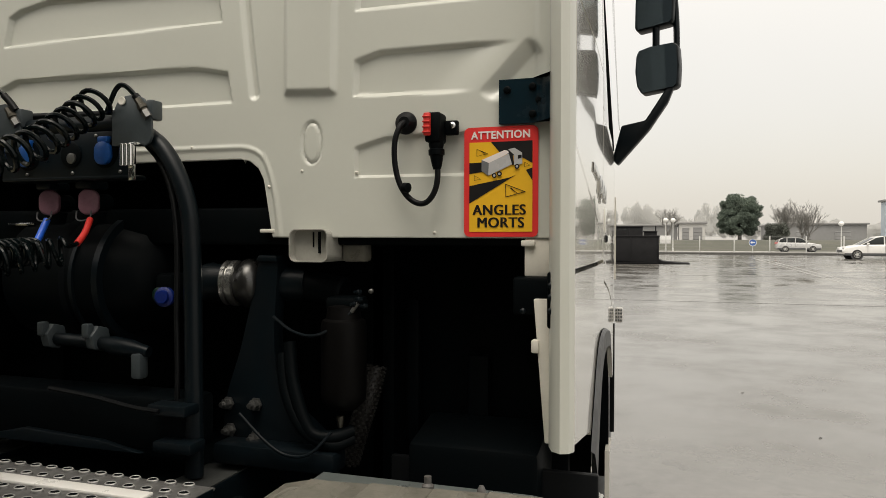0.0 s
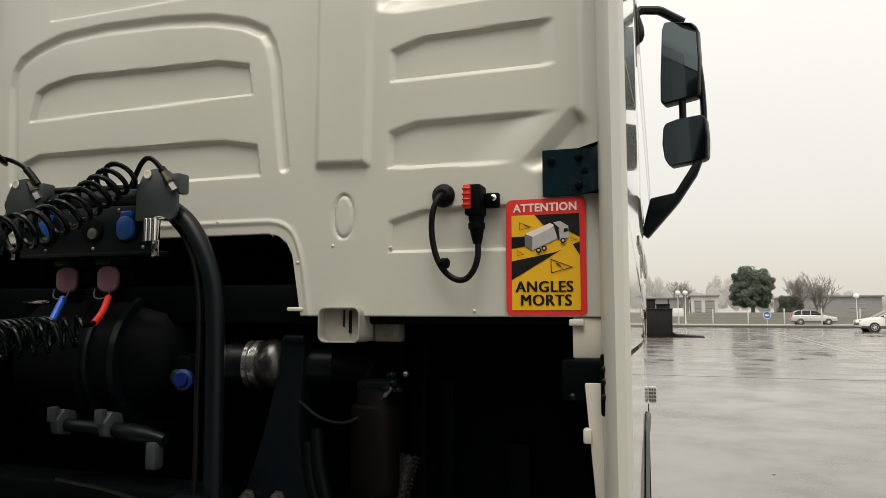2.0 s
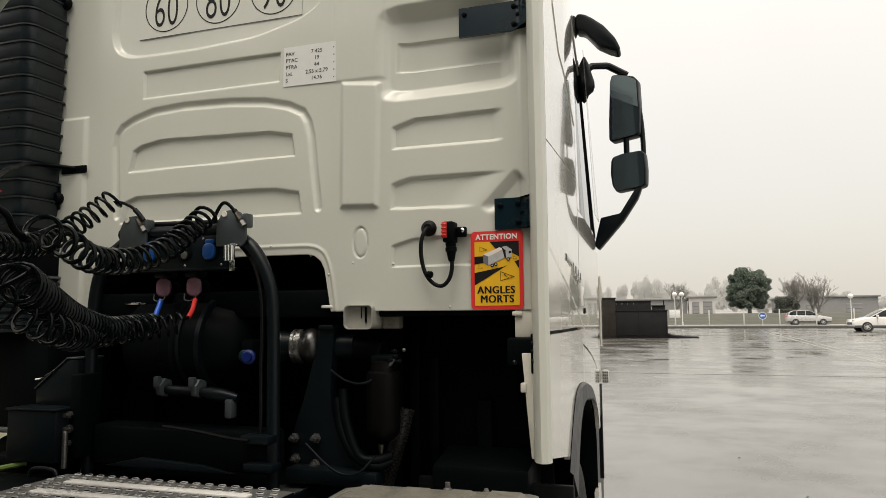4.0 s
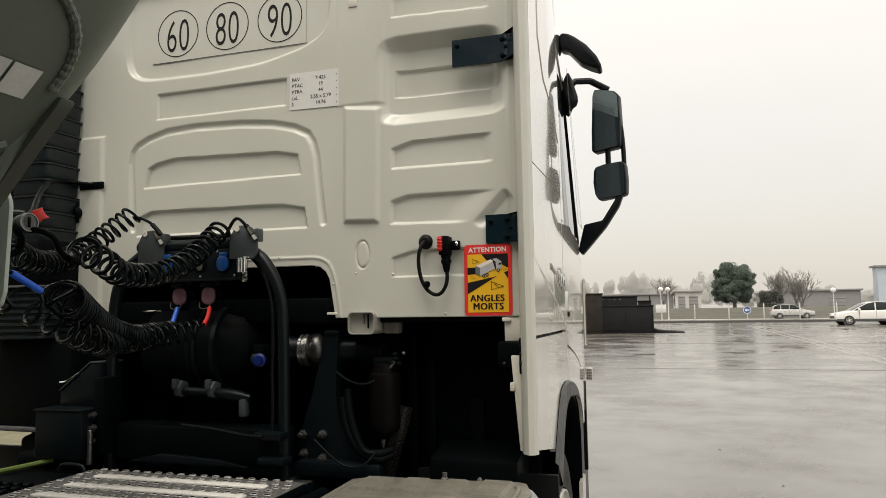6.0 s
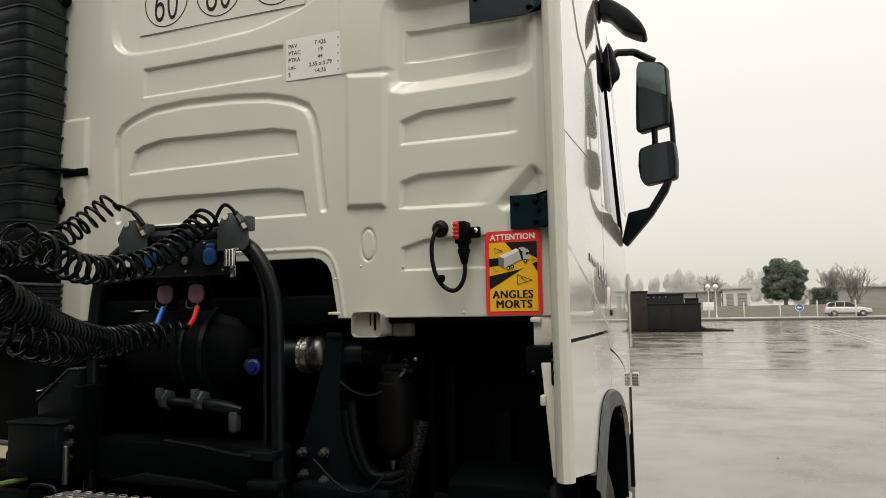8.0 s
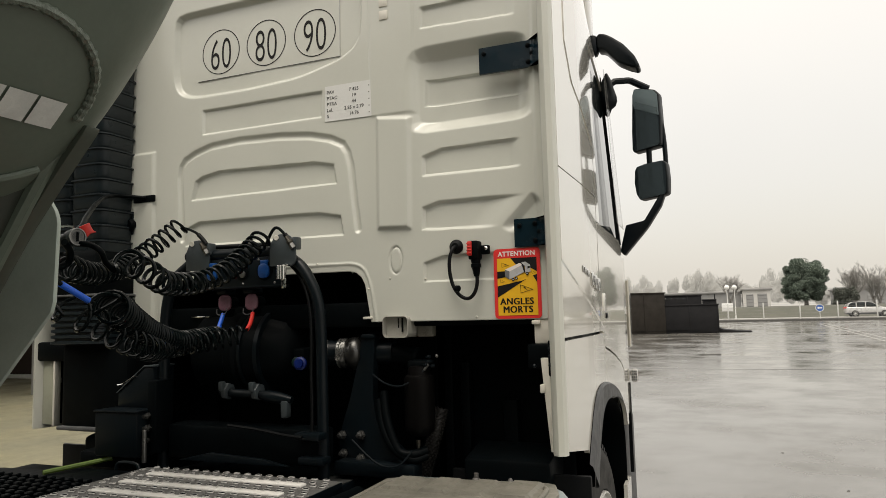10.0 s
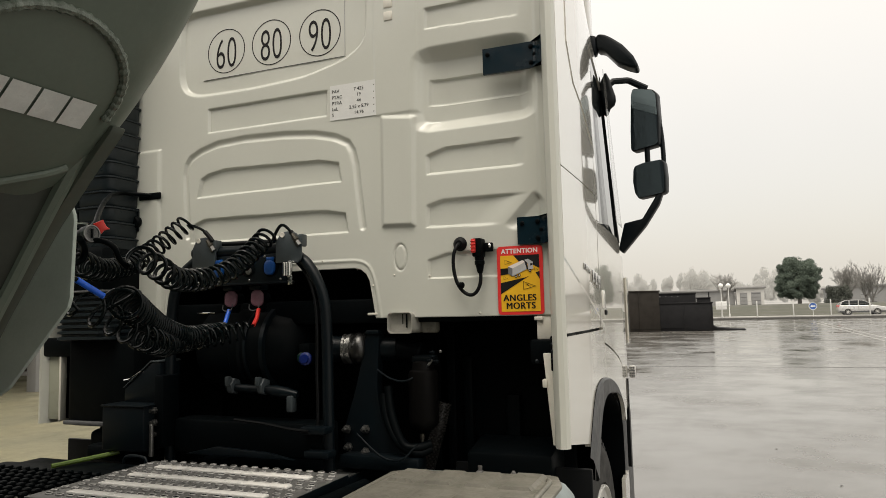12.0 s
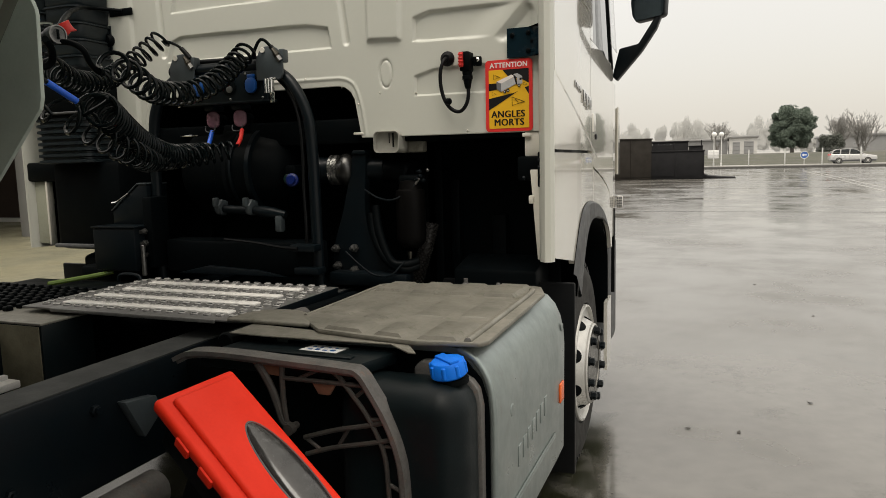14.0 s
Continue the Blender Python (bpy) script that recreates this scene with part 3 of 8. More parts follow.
for side in (1, -1):
    lab = "glossy cream-white side panel"
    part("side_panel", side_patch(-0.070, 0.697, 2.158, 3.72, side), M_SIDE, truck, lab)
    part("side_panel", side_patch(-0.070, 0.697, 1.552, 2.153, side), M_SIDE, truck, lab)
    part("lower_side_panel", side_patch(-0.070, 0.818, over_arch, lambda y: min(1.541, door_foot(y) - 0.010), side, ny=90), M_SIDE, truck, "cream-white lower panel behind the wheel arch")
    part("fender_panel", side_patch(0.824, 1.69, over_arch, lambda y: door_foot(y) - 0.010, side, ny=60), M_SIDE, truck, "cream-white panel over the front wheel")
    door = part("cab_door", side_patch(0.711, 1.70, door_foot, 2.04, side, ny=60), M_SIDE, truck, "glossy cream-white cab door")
    part("door_top", side_patch(0.711, 1.70, 2.92, 3.72, side, edge=front_edge), M_SIDE, door)
    part("rear_pillar", side_patch(0.711, 0.80, 2.045, 2.92, side, ny=3), M_SIDE, door)
    part("window", side_patch(0.80, 1.64, 2.045, 2.92, side, edge=front_edge, lift=-0.006, thick=0.006), M_GLASS, door, "dark tinted side window")
    part("window_seal", side_patch(1.64, 1.70, 2.02, 3.72, side, edge=front_edge, ny=2, lift=0.004), M_RUBBER, door, "black rubber pillar seal")
    part("wind_deflector", side_patch(1.30, 1.62, 2.10, 2.95, side, ny=10, edge=front_edge, lift=0.035, thick=0.004), M_CLEAR, door, "clear smoked plastic wind deflector")
    part("door_seal", side_patch(0.698, 0.710, 1.555, 3.70, side, ny=2, lift=-0.001, thick=0.02), M_RUBBER, door, "black rubber door seal")
    # added backing: darkens the panel gaps and stops light inside
    part("side_backing", side_patch(0.0, 1.69, lambda y: over_arch(y) + 0.012, 3.70, side, ny=90, nz=8, lift=-0.024, thick=0.006), M_BLACK, truck, "black backing added behind the panels")
    part("upper_flank", side_patch(0.115, 0.690, lambda y: float(np.interp(y, [0.115, 0.223, 0.373, 0.706], [2.68, 2.546, 2.500, 2.388])), 3.30, side, ny=20, lift=0.003, thick=0.004), M_FLANK, truck, "glossy cream-white upper flank")
    sx = 1.0 if side > 0 else -1.0
    off = 0.0 if side > 0 else -0.06
    # door grip, a recessed bowl with a bar
    part("door_grip", box(min(sx * 1.222, sx * 1.243) + off, max(sx * 1.222, sx * 1.243) + off, 0.79, 0.86, 1.635, 1.725, 0.009), M_SIDE, door, "cream door grip bar")
    part("grip_lock", box(min(sx * 1.222, sx * 1.242) + off, max(sx * 1.222, sx * 1.242) + off, 0.875, 0.915, 1.605, 1.632, 0.007), M_RUBBER, door, "black lock")
    # dark trim round the wheel arch
    own = bmesh.new()
    prev = None
    for k, ((y0, z0), (y1, z1)) in enumerate(zip(along_line(ARCH_OUT, 48), along_line(ARCH_IN, 48))):
        ring = []
        thin = 1.0 - 0.97 * min(max((k - 26) / 15, 0.0), 1.0)
        for f, dx in ((0.0, 0.003), (0.10, 0.012), (0.90, 0.008), (1.0, 0.0), (1.0, -0.012)):
            y, z = y0 + (y1 - y0) * f * thin, z0 + (z1 - z0) * f * thin
            x = side_x(y, z) + dx * thin
            ring.append(own.verts.new((x if side > 0 else -x - 0.06, y, z)))
        if prev:
            for k in range(4):
                own.faces.new((prev[k], prev[k + 1], ring[k + 1], ring[k]))
        prev = ring
    part("arch_trim", own, M_TRIM, truck, "dark grey plastic wheel arch trim")
    # upright fairing at the rear edge of the cab: a rounded, hollow strip
    prof = [(1.187, 0.005), (1.190, -0.055), (1.202, -0.092), (1.222, -0.106), (1.240, -0.099), (1.2485, -0.084), (1.2495, -0.074), (1.236, -0.072), (1.228, -0.060), (1.205, -0.040), (1.200, 0.005)]
    for z0, z1, nm in ((1.157, 3.72, "rear_fairing"),):
        own = prism([(sx * px + off, py) for px, py in prof], z1 - z0, Matrix.Translation((0, 0, z0)), 0.0)
        part(nm, own, M_WHITE, truck, "cream rounded fairing strip")
    # lower flap, with its inner lip
    flap = part("lower_flap", prism([(sx * px + off, pz) for px, pz in ((1.152, 1.482), (1.190, 1.482), (1.222, 1.157), (1.178, 1.157))], 0.014, at_y(-0.038), 0.003), M_WPLAST, truck, "cream plastic lower flap")
    part("flap_lip", box(min(sx * 1.148, sx * 1.166) + off, max(sx * 1.148, sx * 1.166) + off, -0.046, -0.020, 1.360, 1.39, 0.004), M_WPLAST, flap)

part("roof", box(-1.30, 1.24, 0.0, 1.75, 3.70, 3.76, 0.02), M_SIDE, truck, "cream roof panel")
part("windscreen", prism([(2.08, 1.9), (2.12, 1.9), (1.72, 3.3), (1.68, 3.3)], 2.28, at_x(-1.2), 0.0), M_GLASS, truck, "large dark windscreen")
part("front_panel", box(-0.98, 0.92, 2.10, 2.17, 0.95, 1.95, 0.02), M_SIDE, truck, "cream front panel")
part("roof_front", box(-1.20, 1.10, 1.52, 1.74, 3.28, 3.72, 0.03), M_SIDE, truck)
part("bumper", box(-1.24, 1.16, 1.80, 2.28, 0.30, 1.05, 0.08, seg=3), M_TRIM, truck, "dark grey bumper")
# corner deflector standing off the front edge of the door
for sgn, o in ((1, 0.0), (-1, -0.06)):
    part("corner_deflector", prism([(sgn * px + o, py) for px, py in ((1.06, 2.235), (1.125, 2.20), (1.168, 2.13), (1.183, 2.04), (1.192, 2.04), (1.188, 2.135), (1.135, 2.225), (1.06, 2.255))], 0.415,
                                   Matrix.Translation((0, 0, 1.415)), 0.0), M_SIDE, truck, "cream corner air deflector")
    part("front_corner", prism([(sgn * px + o, py) for px, py in ((1.200, 1.700), (1.198, 1.85), (1.150, 2.02), (1.09, 2.12), (1.00, 2.16), (0.90, 2.16), (0.90, 2.12), (1.08, 2.08), (1.13, 1.99), (1.165, 1.84), (1.176, 1.715))], 0.90,
                               Matrix.Translation((0, 0, 1.05)), 0.0), M_SIDE, truck, "cream front corner panel")
# step fairing ahead of the wheel
part("step_fairing", side_patch(1.50, 1.72, 0.30, 0.700, 1, ny=4, lift=-0.006), M_SIDE, truck, "cream step fairing")
part("step_fairing", side_patch(1.50, 1.72, 0.30, 0.700, -1, ny=4, lift=-0.006), M_SIDE, truck, "cream step fairing")
for side in (1, -1):
    part("corner_gap", side_patch(1.822, 1.852, 0.70, 1.215, side, ny=2, lift=0.000), M_RUBBER, truck, "black gap at the front corner")
# side marker lamp, a clear block with prisms
lampm = part("side_lamp", box(1.196, 1.235, 1.925, 1.965, 1.210, 1.286, 0.010), M_LAMP, truck, "clear ribbed side indicator lamp")
for i in range(3):
    for k in range(4):
        part("prism", box(1.200 + i * 0.0115, 1.208 + i * 0.0115, 1.919, 1.929, 1.218 + k * 0.0165, 1.228 + k * 0.0165, 0.002, seg=1), M_TRIM, lampm)
# raised badge on the side, drawn as plain bars
badge = part("badge", box(1.247, 1.255, 0.290, 0.302, 1.795, 1.825, 0.003), M_CHROME, truck, "chrome badge on the side panel")
for k, (by, bw, h) in enumerate(((0.315, 0.018, 0.026), (0.345, 0.018, 0.026), (0.375, 0.018, 0.026), (0.405, 0.012, 0.026), (0.470, 0.052, 0.056), (0.540, 0.052, 0.056), (0.610, 0.052, 0.056))):
    bz = 1.812 - 0.15 * (by - 0.29) - (0.008 if k > 3 else 0.0)
    part("badge_bar", box(1.247, 1.256, by, by + bw, bz - h / 2, bz + h / 2, 0.004), M_CHROME, badge)
    if k > 3:
        part("badge_hollow", box(1.248, 1.2568, by + 0.015, by + 0.036, bz - h / 4, bz + h / 4, 0.002), M_TRIM, badge)
# dark closing panels: cab floor, added engine mass that stops light, inner wheel arches
part("cab_floor", box(-1.24, 1.20, 0.03, 1.74, 1.60, 1.70, 0.01), M_BLACK, truck, "black underside of the cab")
part("engine_mass", box(-0.50, 0.46, 0.55, 1.70, 0.55, 1.60, 0.05), M_BLACK, truck, "black mass added under the cab to stop light")
for side in (1, -1):
    cx = -0.03 + side * 0.98
    own = bmesh.new()
    prev = None
    for y, z in along_line(ARCH_IN + [(1.60, 0.80), (1.61, 0.55)], 40):
        x = side_x(y, z) - 0.014
        ring = [own.verts.new((dx if side > 0 else -dx - 0.06, y, z + 0.004)) for dx in (0.69, x)]
        if prev:
            own.faces.new((prev[0], prev[1], ring[1], ring[0]))
        prev = ring
    part("wheel_arch", own, M_BLACK, truck, "black inner wheel arch")
    part("arch_wall", box(cx - 0.30, cx - 0.26, 0.28, 1.60, 0.60, 1.60, 0.01), M_BLACK, truck)
    part("mud_flap", box(*sorted((cx - side * 0.20, side * 1.285 - 0.03 + side * 0.03)), 0.105, 0.125, 0.29, 1.05, 0.006), M_RUBBER, truck, "black rubber mud flap")
    part("wing_end", prism([(0.06, 0.80), (0.22, 0.80), (0.28, 1.06), (0.26, 1.14), (0.06, 1.10)], 0.34, at_x(cx - 0.14), 0.02), M_BLACK, truck, "dark plastic wing end")


def wheel(x, y, z, out, rear=False):
    """A truck wheel with tyre, rim, hub flange and nuts; out: +1 or -1, the side that it faces."""
    a, b = (x - out * 0.155, y, z), (x + out * 0.155, y, z)
    R = 0.51
    prof = [(0.0, 0.30), (0.004, 0.34), (0.0, 0.40), (0.012, 0.46), (0.03, 0.49), (0.055, R - 0.004), (0.10, R), (0.21, R), (0.255, R - 0.004), (0.28, 0.49), (0.298, 0.46),
            (0.31, 0.40), (0.306, 0.34), (0.31, 0.30), (0.28, 0.288), (0.03, 0.288)]
    tyre = part("tyre", turned(prof, a, b, 72), M_TYRE, truck, "black truck tyre")
    for g in (0.105, 0.155, 0.205):
        own = turned([(g - 0.006, R - 0.002), (g - 0.006, R + 0.0015), (g + 0.006, R + 0.0015), (g + 0.006, R - 0.002)], a, b, 72)
        part("tread_groove", own, M_BLACK, tyre)
    n = 60
    own = bmesh.new()
    for k in range(n):
        t = math.tau * k / n
        for h in (0.06, 0.25):
            m = Matrix.Translation((x - out * 0.155 + out * h, y, z)) @ Matrix.Rotation(t, 4, "X") @ Matrix.Translation((0, 0, R - 0.003))
            box(-0.03, 0.03, -0.017, 0.017, -0.012, 0.006, 0.0, m, own)
    part("tread", own, M_RUBBER, tyre, kind="stuff")
    rim = part("rim", turned([(0.300, 0.292), (0.316, 0.288), (0.318, 0.280), (0.300, 0.272), (0.262, 0.266), (0.250, 0.255), (0.262, 0.240), (0.300, 0.222), (0.338, 0.205), (0.346, 0.196), (0.346, 0.150), (0.330, 0.140), (0.330, 0)], a, b, 64), M_RIM, tyre, "silver-painted steel rim")
    for k in range(8):
        t = math.tau * (k + 0.5) / 8
        m = Matrix.Translation((x - out * 0.155 + out * 0.298, y, z)) @ Matrix.Rotation(t, 4, "X") @ Matrix.Translation((0, 0, 0.223))
        part("rim_hole", turned([(0, 0.0), (0, 0.034), (0.007, 0.034), (0.009, 0.030), (0.004, 0)], m @ Vector((0, 0, -0.003)), m @ Vector((out * 0.09, 0, 0.18)), 18), M_BLACK, rim, "dark hand hole")
    hub = part("hub", turned([(0.340, 0.198), (0.352, 0.198), (0.358, 0.192), (0.358, 0.150), (0.345, 0.142), (0.340, 0.138), (0.322, 0.130), (0.318, 0.100), (0.318, 0)], a, b, 48), M_RIM, tyre, "grey hub flange")
    part("hub_face", turned([(0.357, 0.190), (0.361, 0.190), (0.361, 0.146), (0.350, 0.142)], a, b, 48), mat("oily_hub_steel", (0.20, 0.195, 0.18), (0.10, 0.098, 0.09), rough=0.3, metal=0.9, scale=14, bump=0.03, spots=(0.03, 0.028, 0.024), wear=0.7), hub, "dark oily hub face")
    part("hub_bore", turned([(0.344, 0.141), (0.330, 0.134), (0.322, 0.100), (0.324, 0.06), (0.326, 0.0)], a, b, 40), M_CHROME, hub, "bright hub centre")
    for k in range(10):
        t = math.tau * k / 10
        c = Vector((x - out * 0.155 + out * 0.356, y + 0.1675 * math.sin(t), z + 0.1675 * math.cos(t)))
        part("wheel_nut", turned([(0, 0.023), (0.010, 0.023), (0.012, 0.019), (0.028, 0.019), (0.032, 0.014), (0.033, 0)], c, c + Vector((out, 0, 0)), 6), M_STEEL, tyre)
    return tyre


wheel(1.022, WHEEL_Y, 0.505, 1)
wheel(-1.105, WHEEL_Y, 0.505, -1)
wheel(0.90, -3.3, 0.505, 1)
wheel(-0.96, -3.3, 0.505, -1)


# ---- mirrors on both sides (cream cab, black arms) ----
def wing_mirror(sgn):
    o = -0.06 if sgn < 0 else 0.0

    def p(x, y, z):
        return (sgn * x + o, y, z)

    foot = part("mirror_arm", prism([(1.195, 1.985), (1.235, 2.14), (1.34, 2.16), (1.45, 2.33), (1.475, 2.33), (1.44, 2.24), (1.36, 2.12), (1.22, 1.96)] if sgn > 0 else
                                    [(-1.255, 1.985), (-1.295, 2.14), (-1.40, 2.16), (-1.51, 2.33), (-1.535, 2.33), (-1.50, 2.24), (-1.42, 2.12), (-1.28, 1.96)], 0.07, at_y(1.73), 0.008), M_STEEL, truck, "black mirror arm")
    part("upper_arm", sweep([Vector(p(*q)) for q in ((1.17, 1.66, 2.955), (1.215, 1.68, 2.995), (1.29, 1.73, 3.005), (1.305, 1.735, 3.001), (1.40, 1.77, 2.950))], 0.020, 8), M_STEEL, foot)
    part("arm_boot", turned([(0, 0.006), (0.04, 0.026), (0.09, 0.040), (0.14, 0.056), (0.17, 0.058), (0.195, 0.050), (0.215, 0.026), (0.25, 0.012), (0.26, 0)], p(1.18, 1.62, 3.03), p(1.170, 1.64, 2.6), 20), M_STEEL, foot)
    part("outer_bar", sweep(spline([p(1.455, 1.77, 2.80), p(1.47, 1.78, 2.65), p(1.475, 1.78, 2.50), p(1.47, 1.78, 2.32)], 8), 0.014, 8), M_STEEL, foot)
    part("link_bar", rod(p(1.385, 1.76, 2.60), p(1.385, 1.76, 2.49), 0.016, 10), M_STEEL, foot)
    MAIN = [(1.315, 2.957), (1.36, 2.952), (1.436, 2.930), (1.458, 2.902), (1.463, 2.75), (1.458, 2.60), (1.445, 2.588), (1.302, 2.570), (1.289, 2.587), (1.291, 2.70), (1.303, 2.92)]
    WIDE = [(1.306, 2.484), (1.36, 2.498), (1.462, 2.504), (1.480, 2.488), (1.486, 2.40), (1.482, 2.312), (1.468, 2.300), (1.322, 2.283), (1.300, 2.32), (1.291, 2.39), (1.296, 2.46)]
    for nm, poly, lab in (("main_mirror", MAIN, "tall black mirror housing"), ("wide_mirror", WIDE, "square black wide-angle mirror housing")):
        cx, cz = sum(q[0] for q in poly) / len(poly), sum(q[1] for q in poly) / len(poly)
        m = Matrix.Translation(p(cx, 1.74, cz)) @ Matrix.Rotation(radians(-12 * sgn), 4, "Z") @ ACROSS
        own = prism([(sgn * (x - cx) * 1.02, z - cz) for x, z in poly], 0.075, m, 0.010)
        h = part(nm, own, M_STEEL, foot, lab)
        own = prism([(sgn * (x - cx) * 0.94, (z - cz) * 0.96) for x, z in poly], -0.003, m @ Matrix.Translation((0, 0, -0.0005)), 0.0)
        part("mirror_glass", own, M_MIRROR, h, "mirror glass")


wing_mirror(1)
wing_mirror(-1)
# kerb mirror over the door, a drooping black shell
for sgn in (1, -1):
    o = -0.06 if sgn < 0 else 0.0
    leaf = [(1.155, 3.190), (1.172, 3.212), (1.21, 3.203), (1.244, 3.181), (1.305, 3.131), (1.364, 3.055), (1.389, 2.996), (1.378, 2.976), (1.33, 2.995), (1.269, 3.031), (1.224, 3.085), (1.20, 3.113), (1.160, 3.122)]
    km = part("kerb_mirror", prism([(sgn * x + o, z) for x, z in leaf], 0.12, at_y(1.44), 0.014, None, 3), M_STEEL, truck, "black kerb mirror shell")
    part("kerb_mirror_foot", box(min(sgn * 1.09, sgn * 1.165) + o, max(sgn * 1.09, sgn * 1.165) + o, 1.43, 1.52, 3.09, 3.21, 0.025), M_STEEL, km)

# ---- hinges and fixings on the rear wall ----
def hinge(x0, x1, z0, z1, rise, lab):
    """A black bracket screwed to the wall, bent up to the fairing."""
    own = prism([(x0, -0.004), (x1 - 0.06, -0.006), (x1 - 0.015, -0.035), (x1 + 0.006, -0.075), (x1 + 0.016, -0.075), (x1 - 0.003, -0.028), (x1 - 0.05, -0.016), (x0, -0.016)], z1 - z0,
                Matrix.Translation((0, 0, z0)) @ Matrix(((1, 0, 0, 0), (0, 1, 0, 0), (rise, 0, 1, -rise * x0), (0, 0, 0, 1))), 0.0)
    h = part("fairing_bracket", own, M_HINGE, truck, lab)
    for bx, bz in ((x0 + 0.02, z1 - 0.025), (x1 - 0.05, z1 - 0.02), (x1 - 0.035, (z0 + z1) / 2), (x1 - 0.05, z0 + 0.02)):
        bz += rise * (bx - x0)
        part("bolt", turned([(0, 0.009), (0.006, 0.009), (0.008, 0.006), (0.012, 0.006), (0.013, 0)], (bx, -0.014, bz), (bx, -1, bz), 12), M_BLACK, h)
    return h


hinge(0.950, 1.192, 2.548, 2.650, 0.0, "black steel fairing bracket, high on the wall")
hinge(1.066, 1.195, 1.882, 1.984, 0.0, "black steel fairing bracket above the sticker")
tab = part("corner_tab", box(1.124, 1.188, -0.002, 0.010, 1.530, 1.618, 0.004), M_WPLAST, truck, "cream lower corner tab")
part("tab_clip", box(1.118, 1.150, -0.014, -0.002, 1.600, 1.614, 0.003), M_WPLAST, tab)
hb = part("flap_bracket", box(1.10, 1.205, -0.02, 0.03, 1.442, 1.530, 0.008), M_BLACK, truck, "black bracket of the lower flap")
part("hinge_pin", box(1.188, 1.206, -0.075, -0.02, 1.420, 1.545, 0.006), M_BLACK, hb)
for bz in (1.46, 1.49, 1.515):
    part("bolt", turned([(0, 0.007), (0.006, 0.007), (0.009, 0.004), (0.010, 0)], (1.197, -0.075, bz), (1.197, -1, bz), 10), M_STEEL, hb)
part("bolt", turned([(0, 0.007), (0.006, 0.007), (0.009, 0.004), (0.010, 0)], (1.125, -0.02, 1.452), (1.125, -1, 1.452), 10), M_STEEL, hb)

# socket box let into the lower edge of the wall: an open cream cup
own = bmesh.new()
outer, inner = rounded(0.526, 0.634, 1.558, 1.641, 0.018), rounded(0.5285, 0.6315, 1.5605, 1.6385, 0.0155)
loops = []
for poly, y in ((outer, 0.10), (outer, -0.030), (inner, -0.030), (inner, -0.004)):
    loops.append([own.verts.new((x, y, z)) for x, z in poly])
for a, b in zip(loops, loops[1:]):
    for k in range(len(a)):
        own.faces.new((a[k], a[(k + 1) % len(a)], b[(k + 1) % len(b)], b[k]))
own.faces.new(loops[-1])
# cream greyed to hold the shade inside the box
pocket = part("socket_box", own, mat("shaded_cream_plastic", (0.36, 0.355, 0.315), (0.29, 0.285, 0.255), rough=0.5, scale=12), truck, "open cream plastic box in the wall's lower edge", smooth=False)
part("slot", box(0.598, 0.603, -0.010, -0.0045, 1.580, 1.634, 0.0), M_BLACK, pocket)
part("slot", box(0.582, 0.5845, -0.008, -0.0045, 1.595, 1.634, 0.0), M_BLACK, pocket)
# flange in a darker grey for the shade it sits in
part("box_flange", box(0.636, 0.705, 0.045, 0.09, 1.557, 1.622, 0.010), M_TRAY, pocket)
part("cutout_clip", box(0.425, 0.468, -0.004, 0.03, 1.632, 1.642, 0.003), M_WPLAST, truck, "cream clip at the cutout")

# ---- cable loop with plug on the wall ----
plug = empty("cable_plug", (0.86, 0, 1.9), label="black cable loop with red-latched plug on cab wall", category="cable")
part("grommet", turned([(0, 0.026), (0.006, 0.028), (0.012, 0.026), (0.018, 0.017), (0.022, 0.014), (0.022, 0)], (0.832, 0.004, 1.898), (0.832, -1, 1.898), 28), M_RUBBER, plug, "black rubber grommet")
cable = part("cable", sweep(spline([(0.832, -0.015, 1.898), (0.828, -0.034, 1.885), (0.819, -0.042, 1.852), (0.817, -0.040, 1.805), (0.826, -0.038, 1.757), (0.845, -0.037, 1.722), (0.870, -0.037, 1.703),
                                    (0.894, -0.037, 1.702), (0.914, -0.038, 1.722), (0.924, -0.038, 1.755), (0.923, -0.036, 1.80)], 8), 0.0070, 10), M_RUBBER, plug, "black corrugated cable")
part("cable_clip", turned([(0, 0.012), (0.012, 0.012), (0.014, 0.008), (0.016, 0)], (0.846, -0.050, 1.738), (0.866, -0.058, 1.736), 14), M_BLACK, cable)
body = part("plug_body", box(0.898, 0.936, -0.058, -0.004, 1.842, 1.912, 0.006), M_BLACK, plug, "black plug housing")
part("red_latch", box(0.897, 0.914, -0.066, -0.012, 1.856, 1.910, 0.004), M_RED, body, "red latch")
for k in range(4):
    part("latch_ridge", box(0.8955, 0.9150, -0.0685, -0.060, 1.862 + 0.012 * k, 1.867 + 0.012 * k, 0.002, seg=1), M_RED, body)
part("boot", turned([(0, 0.016), (0.012, 0.018), (0.022, 0.016), (0.024, 0.019), (0.036, 0.019), (0.038, 0.016), (0.060, 0.012), (0.07, 0.009)], (0.920, -0.036, 1.850), (0.923, -0.036, 1.77), 16), M_BLACK, body)
part("tab", box(0.936, 0.968, -0.022, -0.004, 1.862, 1.896, 0.004), M_BLACK, body)
part("tab_screw", turned([(0, 0.008), (0.003, 0.008), (0.006, 0.005), (0.007, 0)], (0.956, -0.022, 1.884), (0.956, -1, 1.884), 14), M_CHROME, body)

